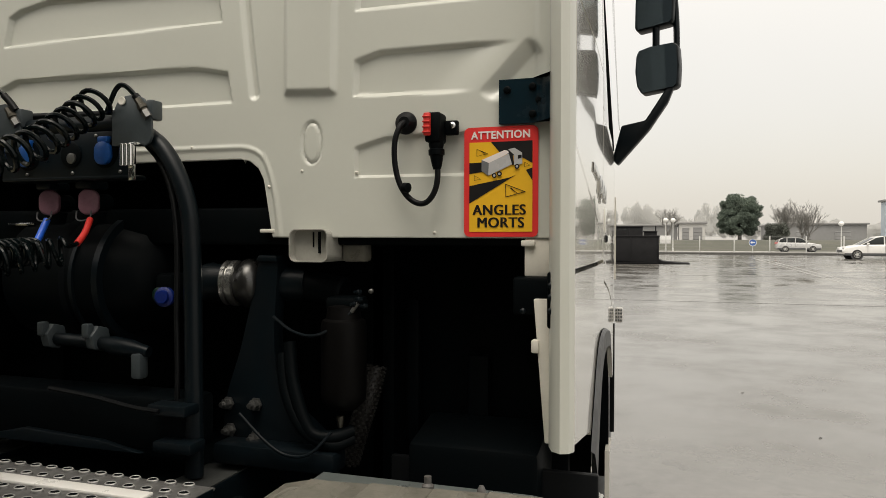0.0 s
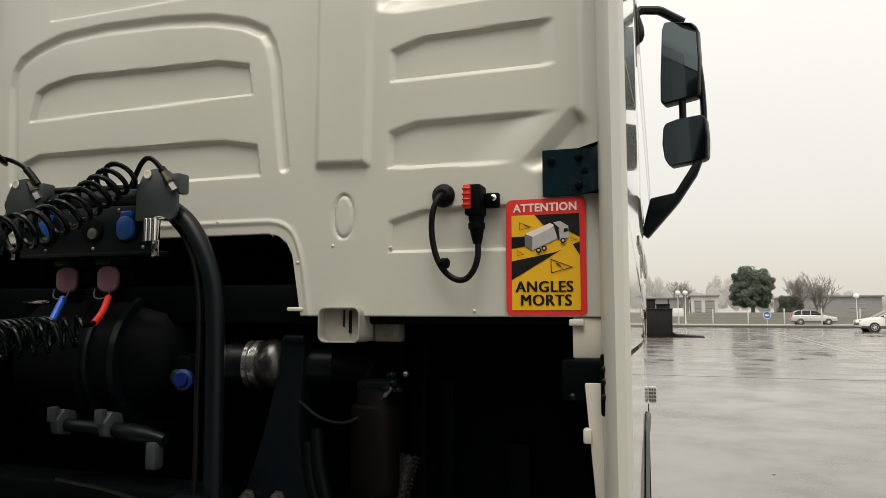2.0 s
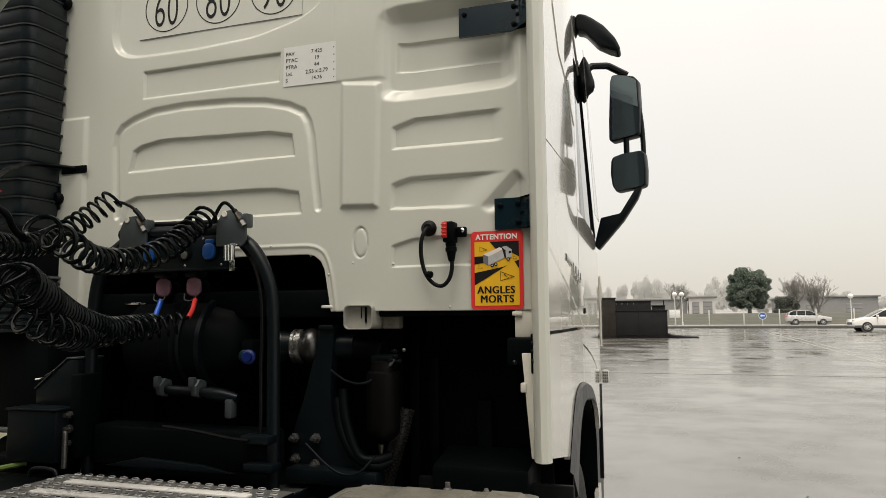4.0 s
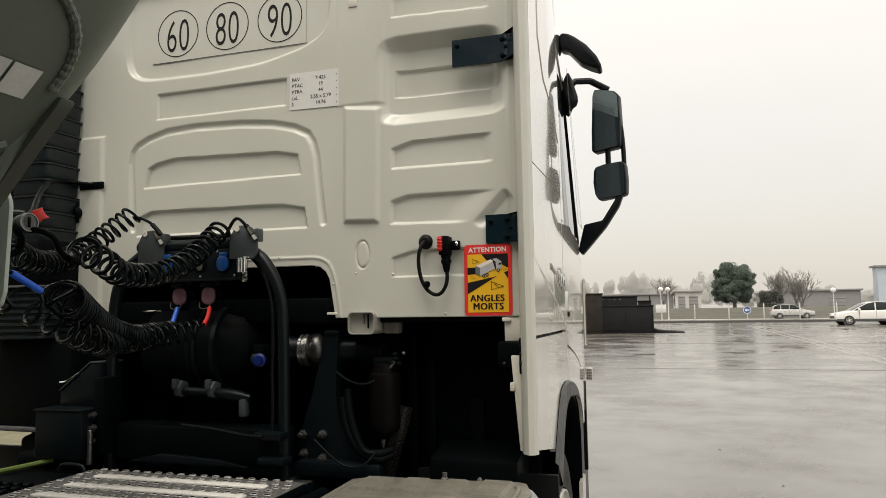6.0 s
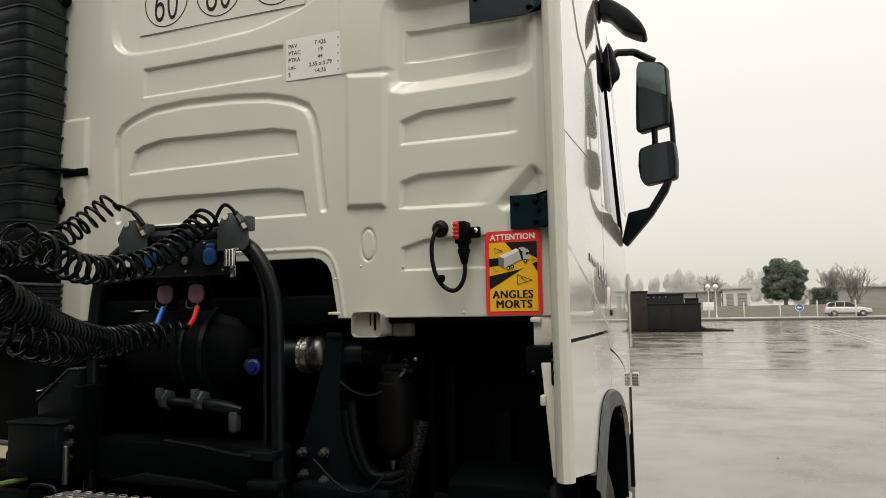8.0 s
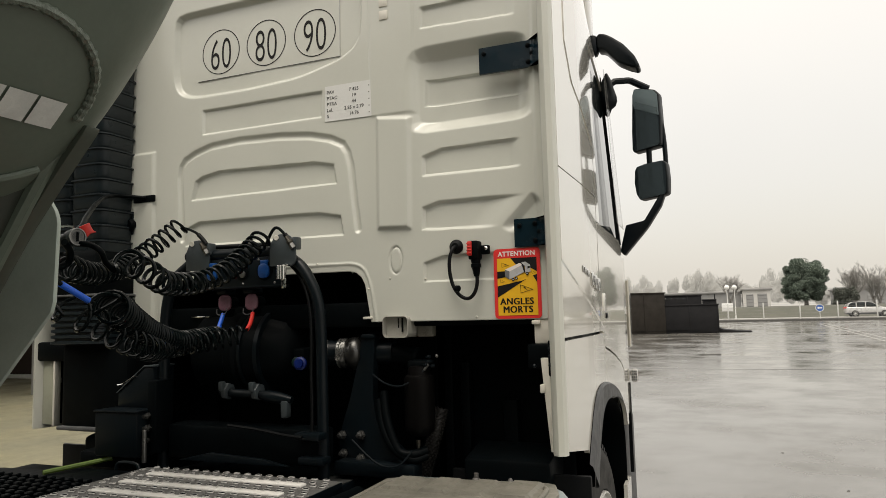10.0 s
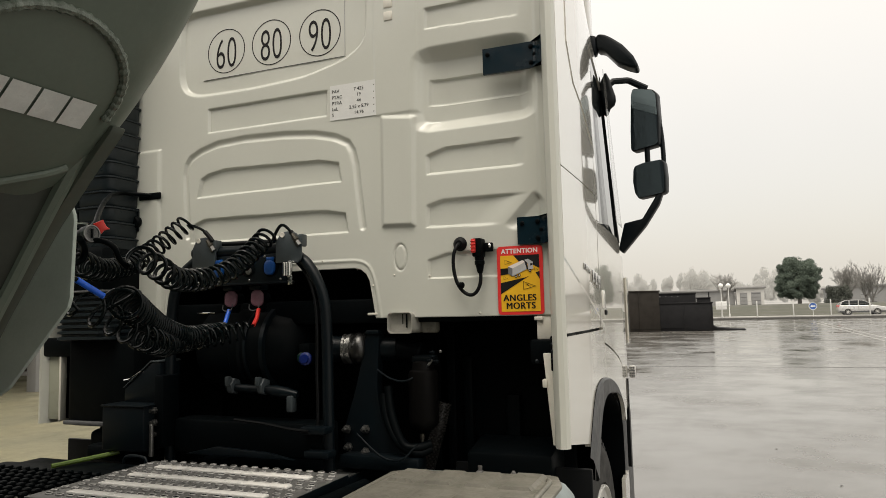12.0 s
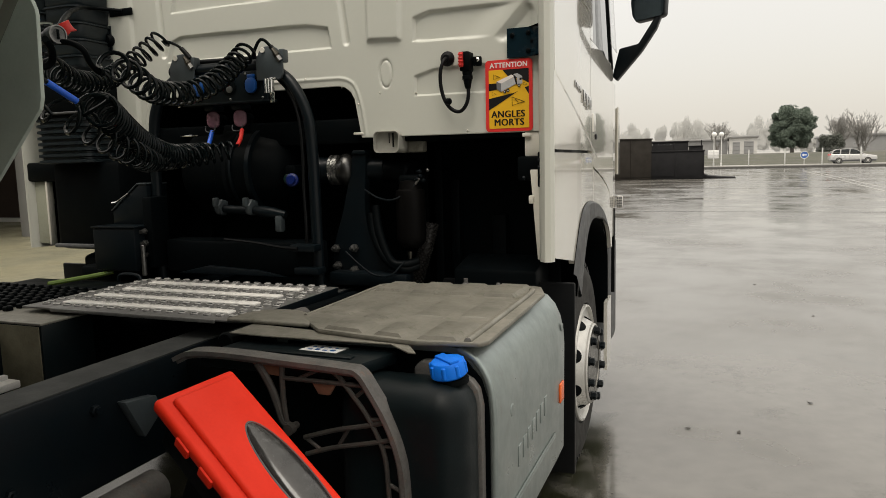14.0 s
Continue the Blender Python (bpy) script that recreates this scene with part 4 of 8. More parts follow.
# ---- stickers ----
attention = empty("warning_sticker", (1.068, 0, 1.75), label="red and yellow blind-spot warning sticker on cab wall", category="sticker")
SX0, SX1, SZ0, SZ1 = 0.981, 1.157, 1.622, 1.878
YS = -0.009
part("sticker_sheet", prism(rounded(SX0, SX1, SZ0, SZ1, 0.014), 0.001, at_y(YS)), M_STKRED, attention, "red sheet with rounded corners", smooth=False)


def su(u, v):
    return (SX0 + u * (SX1 - SX0), SZ0 + v * (SZ1 - SZ0))


def sticker_shape(name, pts, lift, material, label=""):
    return part(name, prism([su(u, v) for u, v in pts], 0.0004, at_y(YS - lift)), material, attention, label, smooth=False)


sticker_shape("yellow_field", [(0.075, 0.045), (0.925, 0.045), (0.925, 0.862), (0.075, 0.862)], 0.0012, M_STKYEL)
sticker_shape("black_beam", [(0.37, 0.862), (0.925, 0.862), (0.925, 0.66), (0.80, 0.71), (0.49, 0.765)], 0.0022, M_INK)
sticker_shape("black_beam", [(0.075, 0.675), (0.30, 0.68), (0.33, 0.60), (0.075, 0.575)], 0.0022, M_INK)
sticker_shape("black_beam", [(0.075, 0.305), (0.075, 0.465), (0.62, 0.535), (0.70, 0.555)], 0.0022, M_INK)
sticker_shape("black_beam", [(0.84, 0.60), (0.925, 0.62), (0.925, 0.505)], 0.0022, M_INK)
sticker_shape("lorry_box", [(0.245, 0.70), (0.56, 0.785), (0.64, 0.765), (0.345, 0.668)], 0.0032, M_STKWHITE)
sticker_shape("lorry_box", [(0.345, 0.672), (0.66, 0.765), (0.665, 0.655), (0.335, 0.555)], 0.0034, M_STKGREY)
sticker_shape("lorry_box", [(0.245, 0.70), (0.345, 0.672), (0.335, 0.555), (0.245, 0.60)], 0.0036, M_STKDARK)
sticker_shape("lorry_gap", [(0.60, 0.785), (0.66, 0.775), (0.685, 0.65), (0.66, 0.645)], 0.0038, M_INK)
sticker_shape("lorry_cab", [(0.605, 0.79), (0.69, 0.80), (0.79, 0.755), (0.795, 0.655), (0.685, 0.645), (0.68, 0.74)], 0.0040, M_STKGREY)
sticker_shape("lorry_window", [(0.735, 0.735), (0.785, 0.735), (0.785, 0.71), (0.735, 0.70)], 0.0046, M_INK)
for u, v in ((0.42, 0.555), (0.49, 0.57), (0.725, 0.632)):
    cx, cz = su(u, v)
    part("lorry_wheel", prism(ring_poly(cx, cz, 0.0058, 20), 0.0004, at_y(YS - 0.0050)), M_INK, attention, smooth=False)
    part("lorry_rim", prism(ring_poly(cx, cz, 0.0028, 14), 0.0003, at_y(YS - 0.0056)), M_STKGREY, attention, smooth=False)


def warning_triangle(pts, width, mark=True):
    for (a, b), (c, d) in zip(pts, pts[1:] + pts[:1]):
        p, q = Vector(su(a, b)), Vector(su(c, d))
        n = (q - p).normalized()
        s = Vector((-n.y, n.x)) * width / 2
        e = n * width / 2
        part("triangle_line", prism([tuple(p - e + s), tuple(q + e + s), tuple(q + e - s), tuple(p - e - s)], 0.0003, at_y(YS - 0.0030)), M_INK, attention, smooth=False)
    if mark:
        cu = (pts[0][0] * 0.45 + pts[1][0] * 0.45 + pts[2][0] * 0.1) + 0.055
        cv = (pts[0][1] + pts[1][1]) / 2
        k = abs(pts[0][1] - pts[1][1])
        a, b = su(cu - 0.015, cv + 0.2 * k), su(cu + 0.05, cv - 0.12 * k)
        p, q = Vector(a), Vector(b)
        n = (q - p).normalized()
        s = Vector((-n.y, n.x)) * width * 0.9
        part("mark", prism([tuple(p + s), tuple(q + s * 0.5), tuple(q - s * 0.5), tuple(p - s)], 0.0003, at_y(YS - 0.0030)), M_INK, attention, smooth=False)
        part("mark_dot", prism(ring_poly(q.x + n.x * 0.003, q.y + n.y * 0.003, width * 0.75, 10), 0.0003, at_y(YS - 0.0030)), M_INK, attention, smooth=False)


warning_triangle([(0.575, 0.360), (0.570, 0.475), (0.83, 0.405)], 0.0016)
warning_triangle([(0.18, 0.735), (0.18, 0.80), (0.325, 0.758)], 0.0009)
warning_triangle([(0.145, 0.515), (0.145, 0.56), (0.235, 0.525)], 0.0007, False)
warning_triangle([(0.82, 0.63), (0.82, 0.67), (0.895, 0.64)], 0.0007, False)
lettering("ATTENTION", 0.0245, on_back(1.069, YS - 0.0016, SZ0 + 0.893 * 0.256), M_STKWHITE, attention, 0.98, 0.0007, spacing=1.06, name="heading")
lettering("ANGLES", 0.034, on_back(1.066, YS - 0.0022, SZ0 + 0.200 * 0.256), M_INK, attention, 0.95, 0.0, spacing=1.10, name="word", fat=0.0013)
lettering("MORTS", 0.034, on_back(1.069, YS - 0.0022, SZ0 + 0.085 * 0.256), M_INK, attention, 0.95, 0.0, spacing=1.10, name="word", fat=0.0013)

weights = empty("weights_label", (0.37, 0, 2.53), label="white printed weights label on cab wall", category="label")
part("label_sheet", prism([(0.259, 2.456), (0.478, 2.454), (0.479, 2.606), (0.260, 2.606)], 0.001, at_y(-0.0030)), M_LABEL, weights, smooth=False)
for k, (a, b) in enumerate((("PAV", "7 425"), ("PTAC", "19"), ("PTRA", "44"), ("LxL", "2.55 x 5.79"), ("S", "14.76"))):
    z = 2.572 - 0.0252 * k
    lettering(a, 0.0205, on_back(0.269, -0.0035, z), M_INK, weights, 1.0, 0.0, "LEFT", name="word")
    lettering(b, 0.0205, on_back(0.398, -0.0035, z), M_INK, weights, 1.0, 0.0, name="figure")
for k in range(5):
    part("tick", box(0.466, 0.470, -0.0036, -0.0029, 2.470 + 0.028 * k, 2.474 + 0.028 * k, 0.0), M_INK, weights, smooth=False)

speeds = empty("speed_discs_sheet", (-0.06, 0, 2.86), label="white sheet with three speed limit discs", category="label")
part("disc_sheet", prism(rounded(-0.432, 0.322, 2.737, 2.990, 0.004), 0.001, at_y(0.0225)), M_WHITE, speeds, smooth=False)
part("sheet_edge", box(-0.432, 0.322, 0.0212, 0.0222, 2.737, 2.7395, 0.0), M_TRIM, speeds, smooth=False)
part("sheet_edge", box(0.3195, 0.322, 0.0212, 0.0222, 2.740, 2.990, 0.0), M_STKGREY, speeds, smooth=False)
for cx, n in ((-0.303, "60"), (-0.055, "80"), (0.197, "90")):
    part("disc_ring", annulus(cx, 2.862, 0.1005, 0.1045, 0.022), M_INK, speeds, smooth=False)
    lettering(n, 0.209, on_back(cx, 0.0214, 2.7815), M_INK, speeds, 0.575, -0.0022, name="figure", spacing=1.05)


# ---- chassis ----
RZ = 1.011
for x0, x1 in ((0.262, 0.387), (-0.465, -0.340)):
    rail = part("frame_rail", box(x0, x1, -4.2, 0.9, RZ - 0.27, RZ, 0.008), M_STEEL, truck, "dark grey steel frame rail")
    part("dusty_top", box(x0 + 0.004, x1 - 0.004, -4.19, 0.0, RZ - 0.001, RZ + 0.002, 0.0), M_DUST, rail, "dusty upper flange")
    for k in range(14):
        y = -3.6 + k * 0.23
        xo = x1 if x0 > 0 else x0
        s = 1 if x0 > 0 else -1
        part("bolt", turned([(0, 0.014), (0.010, 0.014), (0.012, 0.009), (0.020, 0.009), (0.021, 0)], (xo, y, RZ - 0.07 - 0.11 * (k % 2)), (xo + s, y, RZ - 0.07 - 0.11 * (k % 2)), 6), M_STEEL, rail)
for y in (-3.9, -2.3, -1.75, -0.20, 0.4):
    part("cross_member", box(-0.38, 0.30, y - 0.06, y + 0.06, RZ - 0.20, RZ - 0.04, 0.01), M_BLACK, truck, "black cross member")
gus = part("rail_bracket", prism([(-1.232, 0.94), (-1.126, 0.925), (-1.108, 0.879), (-1.173, 0.827)], 0.03, at_x(0.386), 0.004), M_BRACKET, truck, "grey bracket on the frame rail")
part("drive_shaft", rod((-0.04, -3.4, 0.62), (-0.04, 0.3, 0.72), 0.055, 20), M_STEEL, truck, "dark drive shaft")
part("crossing_pipe", rod((0.43, -1.95, 0.69), (0.43, -1.16, 0.69), 0.050, 24), M_CAST, truck, "weathered grey pipe beside the rail")
# fifth wheel on the frame
fifth = part("fifth_wheel", box(-0.48, 0.40, -3.2, -2.45, 1.04, 1.16, 0.03), M_BLACK, truck, "black fifth wheel plate")
part("fifth_ramp", prism([(-3.2, 1.12), (-3.2, 1.02), (-3.6, 0.98)], 0.7, at_x(-0.39), 0.01), M_BLACK, fifth)
# box on the frame in front of the fifth wheel, dusty lid
vb = part("valve_box", box(-0.72, -0.160, -0.988, -0.79, 0.800, 1.045, 0.008), M_TANKBLK, truck, "black box on the frame with dusty lid")
part("lid", box(-0.725, -0.157, -0.992, -0.787, 1.043, 1.051, 0.003), M_TRAY, vb, "dusty olive lid")
part("front_dust", box(-0.715, -0.166, -0.993, -0.9885, 0.806, 1.040, 0.002), mat("dusty_olive", (0.135, 0.122, 0.078), (0.085, 0.078, 0.050), rough=0.8, scale=12, spots=(0.12, 0.075, 0.03)), vb, "dusty olive face")
part("step_casting", box(-0.52, -0.20, -1.20, -1.04, 0.86, 0.885, 0.006), M_ALU, truck, "pale aluminium casting between the rails")
for k in range(5):
    part("casting_rib", box(-0.50 + 0.06 * k, -0.48 + 0.06 * k, -1.20, -1.05, 0.884, 0.900, 0.004), M_ALU, truck)

# ---- catwalk plate: bright aluminium with raised ribs and punched holes ----
walkway = part("catwalk_plate", box(-0.385, 0.50, -0.872, -0.300, 1.066, 1.072, 0.001), M_PLATE, truck, "aluminium catwalk plate with punched holes")
part("plate_edge", box(-0.25, 0.41, -0.879, -0.870, 1.061, 1.073, 0.003), M_PLATE, walkway)
part("plate_edge", box(0.497, 0.503, -0.83, -0.31, 1.040, 1.073, 0.002), M_STEEL, walkway)
RIDGES = [-0.785 + 0.1285 * k for k in range(4)]
for yy in RIDGES:
    part("ridge", box(-0.28, 0.405, yy - 0.020, yy + 0.020, 1.071, 1.080, 0.004), M_RIDGE, walkway, "bright raised ridge")
own = bmesh.new()
n = 14
loops = []
for r, h in ((0.0155, 0.0), (0.0138, 0.0045), (0.0120, 0.0066), (0.0106, 0.0056), (0.0096, 0.001)):
    loops.append([own.verts.new((r * math.cos(a * math.tau / n), 0.8 * r * math.sin(a * math.tau / n), h)) for a in range(n)])
for a, b in zip(loops, loops[1:]):
    for k in range(n):
        own.faces.new((a[k], a[(k + 1) % n], b[(k + 1) % n], b[k]))
own.faces.new(loops[-1])
hole_me = bpy.data.meshes.new("punched_hole")
own.to_mesh(hole_me)
own.free()
# slopes plain, lips paler for their glint, hole floors black
for m in (M_PLATE, mat("lit_collar_aluminium", (0.52, 0.515, 0.495), (0.36, 0.356, 0.34), rough=0.4, metal=0.4, scale=12), M_BLACK):
    hole_me.materials.append(m)
for k, poly in enumerate(hole_me.polygons):
    poly.material_index = 0 if k < n else 1 if k < 3 * n else 2
    poly.use_smooth = k < 4 * n
for r in range(5):
    mid = -0.849 + 0.1285 * r
    for c in range(18):
        for dy, dx in ((-0.024, 0.0), (0.024, 0.024)):
            yy, xx = mid + dy, -0.352 + 0.048 * c + dx
            if not -0.866 < yy < -0.308 or xx > 0.487:
                continue
            h = new("punched_hole", hole_me)
            h.parent = walkway
            h.location = (xx, yy, 1.072)
    for xx in (-0.352, 0.442, 0.478):
        if r < 4:
            h = new("punched_hole", hole_me)
            h.parent = walkway
            h.location = (xx, mid + 0.064, 1.072)
# strap and rod beside the plate
part("support_tube", rod((0.52, -0.97, 1.035), (0.565, -0.30, 1.035), 0.028, 18), M_BLACK, truck, "black tube beside the catwalk plate")
part("tube_strap", rod((0.546, -0.66, 1.035), (0.550, -0.61, 1.035), 0.031, 18), M_CAST, truck, "grey strap round the tube")
# black rubber grating over the left tank
grate = part("step_grating", box(-1.05, -0.42, -0.90, -0.475, 1.035, 1.050, 0.004), M_RUBBER, truck, "black studded plastic step cover")
part("deck_plate", box(-1.05, -0.40, -0.470, -0.28, 1.030, 1.046, 0.004), M_BLACK, truck, "flat black deck plate behind the step cover")
stud_me_bm = box(-0.012, 0.012, -0.014, 0.014, 0, 0.020, 0.004, seg=1)
stud_me = bpy.data.meshes.new("step_stud")
stud_me_bm.to_mesh(stud_me)
stud_me_bm.free()
stud_me.materials.append(M_BLACK)
for r in range(8):
    for c in range(13):
        s = new("step_stud", stud_me)
        s.parent = grate
        s.location = (-1.02 + 0.047 * c, -0.87 + 0.05 * r, 1.048)
part("left_tank", box(-1.28, -0.45, -1.9, -0.25, 0.45, 1.03, 0.08, seg=4), M_BLACK, truck, "black tank on the far side")
part("green_strip", sweep(spline([(-0.66, -0.22, 1.078), (-0.70, -0.27, 1.070), (-0.75, -0.36, 1.062), (-0.79, -0.44, 1.056)], 6), 0.010, 8), mat("lime_plastic", (0.10, 0.16, 0.018), (0.07, 0.115, 0.012), rough=0.5, scale=20), truck, "lime-green edge strip")
part("grab_loop", sweep(spline([(-0.52, -0.33, 1.06), (-0.51, -0.33, 1.085), (-0.46, -0.33, 1.092), (-0.41, -0.33, 1.085), (-0.40, -0.33, 1.06)], 6), 0.007, 8), M_STEEL, truck, "dark steel grab loop")

# ---- right-hand tank group ----
tank = part("fuel_tank", prism([(0.66, 0.42), (1.22, 0.42), (1.262, 0.44), (1.283, 0.49), (1.287, 0.87), (1.284, 0.92), (1.274, 0.97), (1.255, 1.012), (1.228, 1.042), (1.195, 1.056), (1.160, 1.060), (0.66, 1.060)], 0.825, at_y(-0.925), 0.0), M_TANKALU, truck, "brushed aluminium tank with rounded upper edge")
part("tank_seam", prism([(0.70, 0.45), (1.22, 0.45), (1.255, 0.47), (1.272, 0.52), (1.276, 0.87), (1.270, 0.93), (1.252, 0.985), (1.215, 1.028), (1.17, 1.045), (0.70, 1.045)], 0.006, at_y(-0.931), 0.0), M_BLACK, tank)
for k in range(7):
    part("embossed_bar", box(1.2845, 1.2876, -0.72 + 0.052 * k, -0.686 + 0.052 * k, 0.675 + 0.006 * k, 0.735 + 0.006 * k, 0.0015), M_TANKALU, tank)
part("embossed_line", box(1.2855, 1.2885, -0.80, -0.25, 0.585, 0.60, 0.003), M_TANKALU, tank)
for zz in (0.935, 0.80):
    part("tank_dimple", turned([(0, 0.015), (0.0015, 0.013), (0.002, 0.010), (-0.001, 0)], (1.2850, -0.13, zz), (2, -0.13, zz), 18), M_TANKALU, tank)
part("tank_dimple", turned([(0, 0.018), (0.0015, 0.016), (0.002, 0.012), (-0.001, 0)], (1.2868, -0.78, 0.86), (2, -0.78, 0.86), 18), M_TANKALU, tank)
part("tank_rim", sweep(spline([(1.195, -0.928, 1.057), (1.215, -0.928, 1.048), (1.240, -0.928, 1.030), (1.268, -0.928, 0.985), (1.280, -0.928, 0.92), (1.282, -0.928, 0.80), (1.280, -0.928, 0.46)], 6), 0.010, 10), M_TANKALU, tank, "rolled bright tank rim")
marker = part("side_marker", box(1.284, 1.292, -0.185, -0.125, 0.675, 0.745, 0.005), M_ORANGE, truck, "orange side marker lamp")
# embossed grey cover over the tank: a thin sheet with raised fields, their lips, and a ridge along the outer side
cover = part("tank_cover", prism([(0.645, -0.255), (0.69, -0.215), (0.84, -0.200), (1.195, -0.165), (1.225, -0.18), (1.262, -0.29), (1.272, -0.925), (1.255, -0.952), (1.10, -0.978), (0.95, -0.958), (0.795, -0.930), (0.66, -0.80)], 0.013, Matrix.Translation((0, 0, 1.0705)), 0.004), M_TRAY, truck, "dirty grey embossed tank cover")


def field(x0, x1, y0, y1, h, skew=0.0):
    """A raised field with sloping sides, pressed out of the cover."""
    z = 1.0833
    e = 0.012
    own = bmesh.new()
    lo = [own.verts.new(v) for v in ((x0, y0, z), (x1, y0 + skew, z), (x1, y1 + skew, z), (x0, y1, z))]
    hi = [own.verts.new(v) for v in ((x0 + e, y0 + e * 0.4, z + h), (x1 - e, y0 + skew + e * 0.4, z + h), (x1 - e, y1 + skew - e, z + h), (x0 + e, y1 - e, z + h))]
    own.faces.new(hi)
    for i in range(4):
        own.faces.new((lo[i], lo[(i + 1) % 4], hi[(i + 1) % 4], hi[i]))
    return own


for x0, x1, y1 in ((0.69, 0.79, -0.222), (0.825, 0.92, -0.206), (0.965, 1.045, -0.196), (1.08, 1.19, -0.180)):
    part("raised_field", field(x0, x1, -0.392, y1 - 0.006, 0.010), M_TRAY, cover)
for x0, x1, y0, y1, h in ((0.735, 0.805, -0.762, -0.46, 0.006), (0.845, 0.930, -0.768, -0.46, 0.006), (0.975, 1.075, -0.72, -0.46, 0.004), (1.11, 1.20, -0.70, -0.46, 0.004)):
    part("raised_field", field(x0, x1, y0, y1, h), M_TRAY, cover)
for x0, x1, y0, y1, sk in ((0.81, 0.935, -0.925, -0.82, -0.018), (0.97, 1.055, -0.948, -0.82, -0.012), (1.095, 1.20, -0.962, -0.78, 0.008)):
    part("raised_field", field(x0, x1, y0, y1, 0.009, sk), M_TRAY, cover)
part("edge_ridge", sweep(spline([(1.222, -0.935, 1.083), (1.228, -0.90, 1.086), (1.222, -0.34, 1.086), (1.205, -0.24, 1.083)], 6), 0.009, 10), M_TRAY, cover)
part("edge_bead", sweep(spline([(0.672, -0.795, 1.083), (0.672, -0.50, 1.083), (0.672, -0.31, 1.083), (0.70, -0.28, 1.083)], 5), 0.006, 8), M_TRAY, cover)
part("cover_post", turned([(0, 0.014), (0.025, 0.014), (0.03, 0.008), (0.045, 0.008), (0.046, 0)], (0.945, -0.165, 1.055), (0.945, -0.165, 2), 12), M_CAST, cover)
part("cover_post", turned([(0, 0.010), (0.02, 0.010), (0.03, 0.005), (0.031, 0)], (1.06, -0.145, 1.055), (1.06, -0.145, 2), 12), M_CAST, cover)
part("front_lip", prism([(0.55, -0.875), (0.76, -0.90), (1.05, -0.945), (1.09, -0.985), (1.125, -1.035), (1.105, -1.035), (1.03, -0.975), (0.67, -0.99), (0.55, -0.985)], 0.004, Matrix.Translation((0, 0, 1.0662)), 0.001), M_TRAY, truck, "grey curved cover lip")
part("cover_ear", prism([(0.46, -0.885), (0.475, -0.785), (0.515, -0.745), (0.56, -0.728), (0.61, -0.730), (0.68, -0.770), (0.72, -0.815), (0.738, -0.885)], 0.012, Matrix.Translation((0, 0, 1.0712)), 0.005, seg=3), M_TRAY, truck, "rounded grey ear of the cover")
# battery lid with label, dark
lid = part("battery_lid", prism([(0.57, -0.945), (1.035, -0.94), (1.025, -0.99), (0.985, -1.11), (0.55, -1.115)], 0.035, Matrix.Translation((0, 0, 1.010)), 0.010), M_TANKBLK, truck, "black plastic lid")
part("lid_step", box(0.70, 0.96, -1.055, -1.030, 1.043, 1.050, 0.004), M_TANKBLK, lid)
lab = part("lid_label", prism([(0.800, -0.955), (0.905, -0.960), (0.895, -1.015), (0.785, -1.010)], 0.001, Matrix.Translation((0, 0, 1.0455))), M_LABEL, lid, "white printed label")
for k in range(4):
    part("print_bar", box(0.805 + 0.022 * k, 0.818 + 0.022 * k, -1.002, -0.995 + 0.006 * (k % 2), 1.0466, 1.0472, 0.0), M_BLUE, lab)
    part("print_bar", box(0.808 + 0.022 * k, 0.816 + 0.022 * k, -0.978, -0.970, 1.0466, 1.0472, 0.0), M_BLUE, lab)
# additive tank with blue cap
adt = part("additive_tank", box(0.935, 1.262, -1.115, -0.935, 0.42, 1.006, 0.070, seg=6), M_TANKBLK, truck, "black plastic additive tank with rounded edges")
part("tank_neck", turned([(0, 0.042), (0.012, 0.042), (0.014, 0.036), (0.03, 0.036)], (1.203, -1.008, 1.000), (1.203, -1.008, 2), 24), M_BLACK, adt)
cap = part("blue_cap", turned([(0, 0.040), (0.004, 0.044), (0.030, 0.043), (0.038, 0.038), (0.040, 0.030), (0.040, 0)], (1.200, -1.012, 1.016), (1.10, -1.14, 2), 28), M_CAPBLUE, adt, "bright blue filler cap")
CAPM = Matrix.Translation((1.200, -1.012, 1.016)) @ Vector((-0.10, -0.128, 0.984)).to_track_quat("Z", "Y").to_matrix().to_4x4()
for k in range(8):
    a = k * math.tau / 8
    g0 = CAPM @ Vector((0.041 * math.cos(a), 0.041 * math.sin(a), 0.004))
    part("cap_grip", rod(g0, CAPM @ Vector((0.040 * math.cos(a), 0.040 * math.sin(a), 0.034)), 0.006, 10, None, 0.4), M_CAPBLUE, cap)
part("cap_bar", box(-0.037, 0.037, -0.013, 0.013, 0.036, 0.0455, 0.004, CAPM), M_CAPBLUE, cap)
part("dusty_shoulder", prism([(1.085, 0.93), (1.09, 1.015), (1.11, 1.033), (1.185, 1.035), (1.207, 1.022), (1.222, 1.002), (1.240, 0.994), (1.258, 0.972), (1.266, 0.93), (1.266, 0.44), (1.225, 0.44), (1.22, 0.92)], 0.030, at_y(-0.972), 0.008), M_CAST, truck, "dusty grey shoulder behind the filler cap")
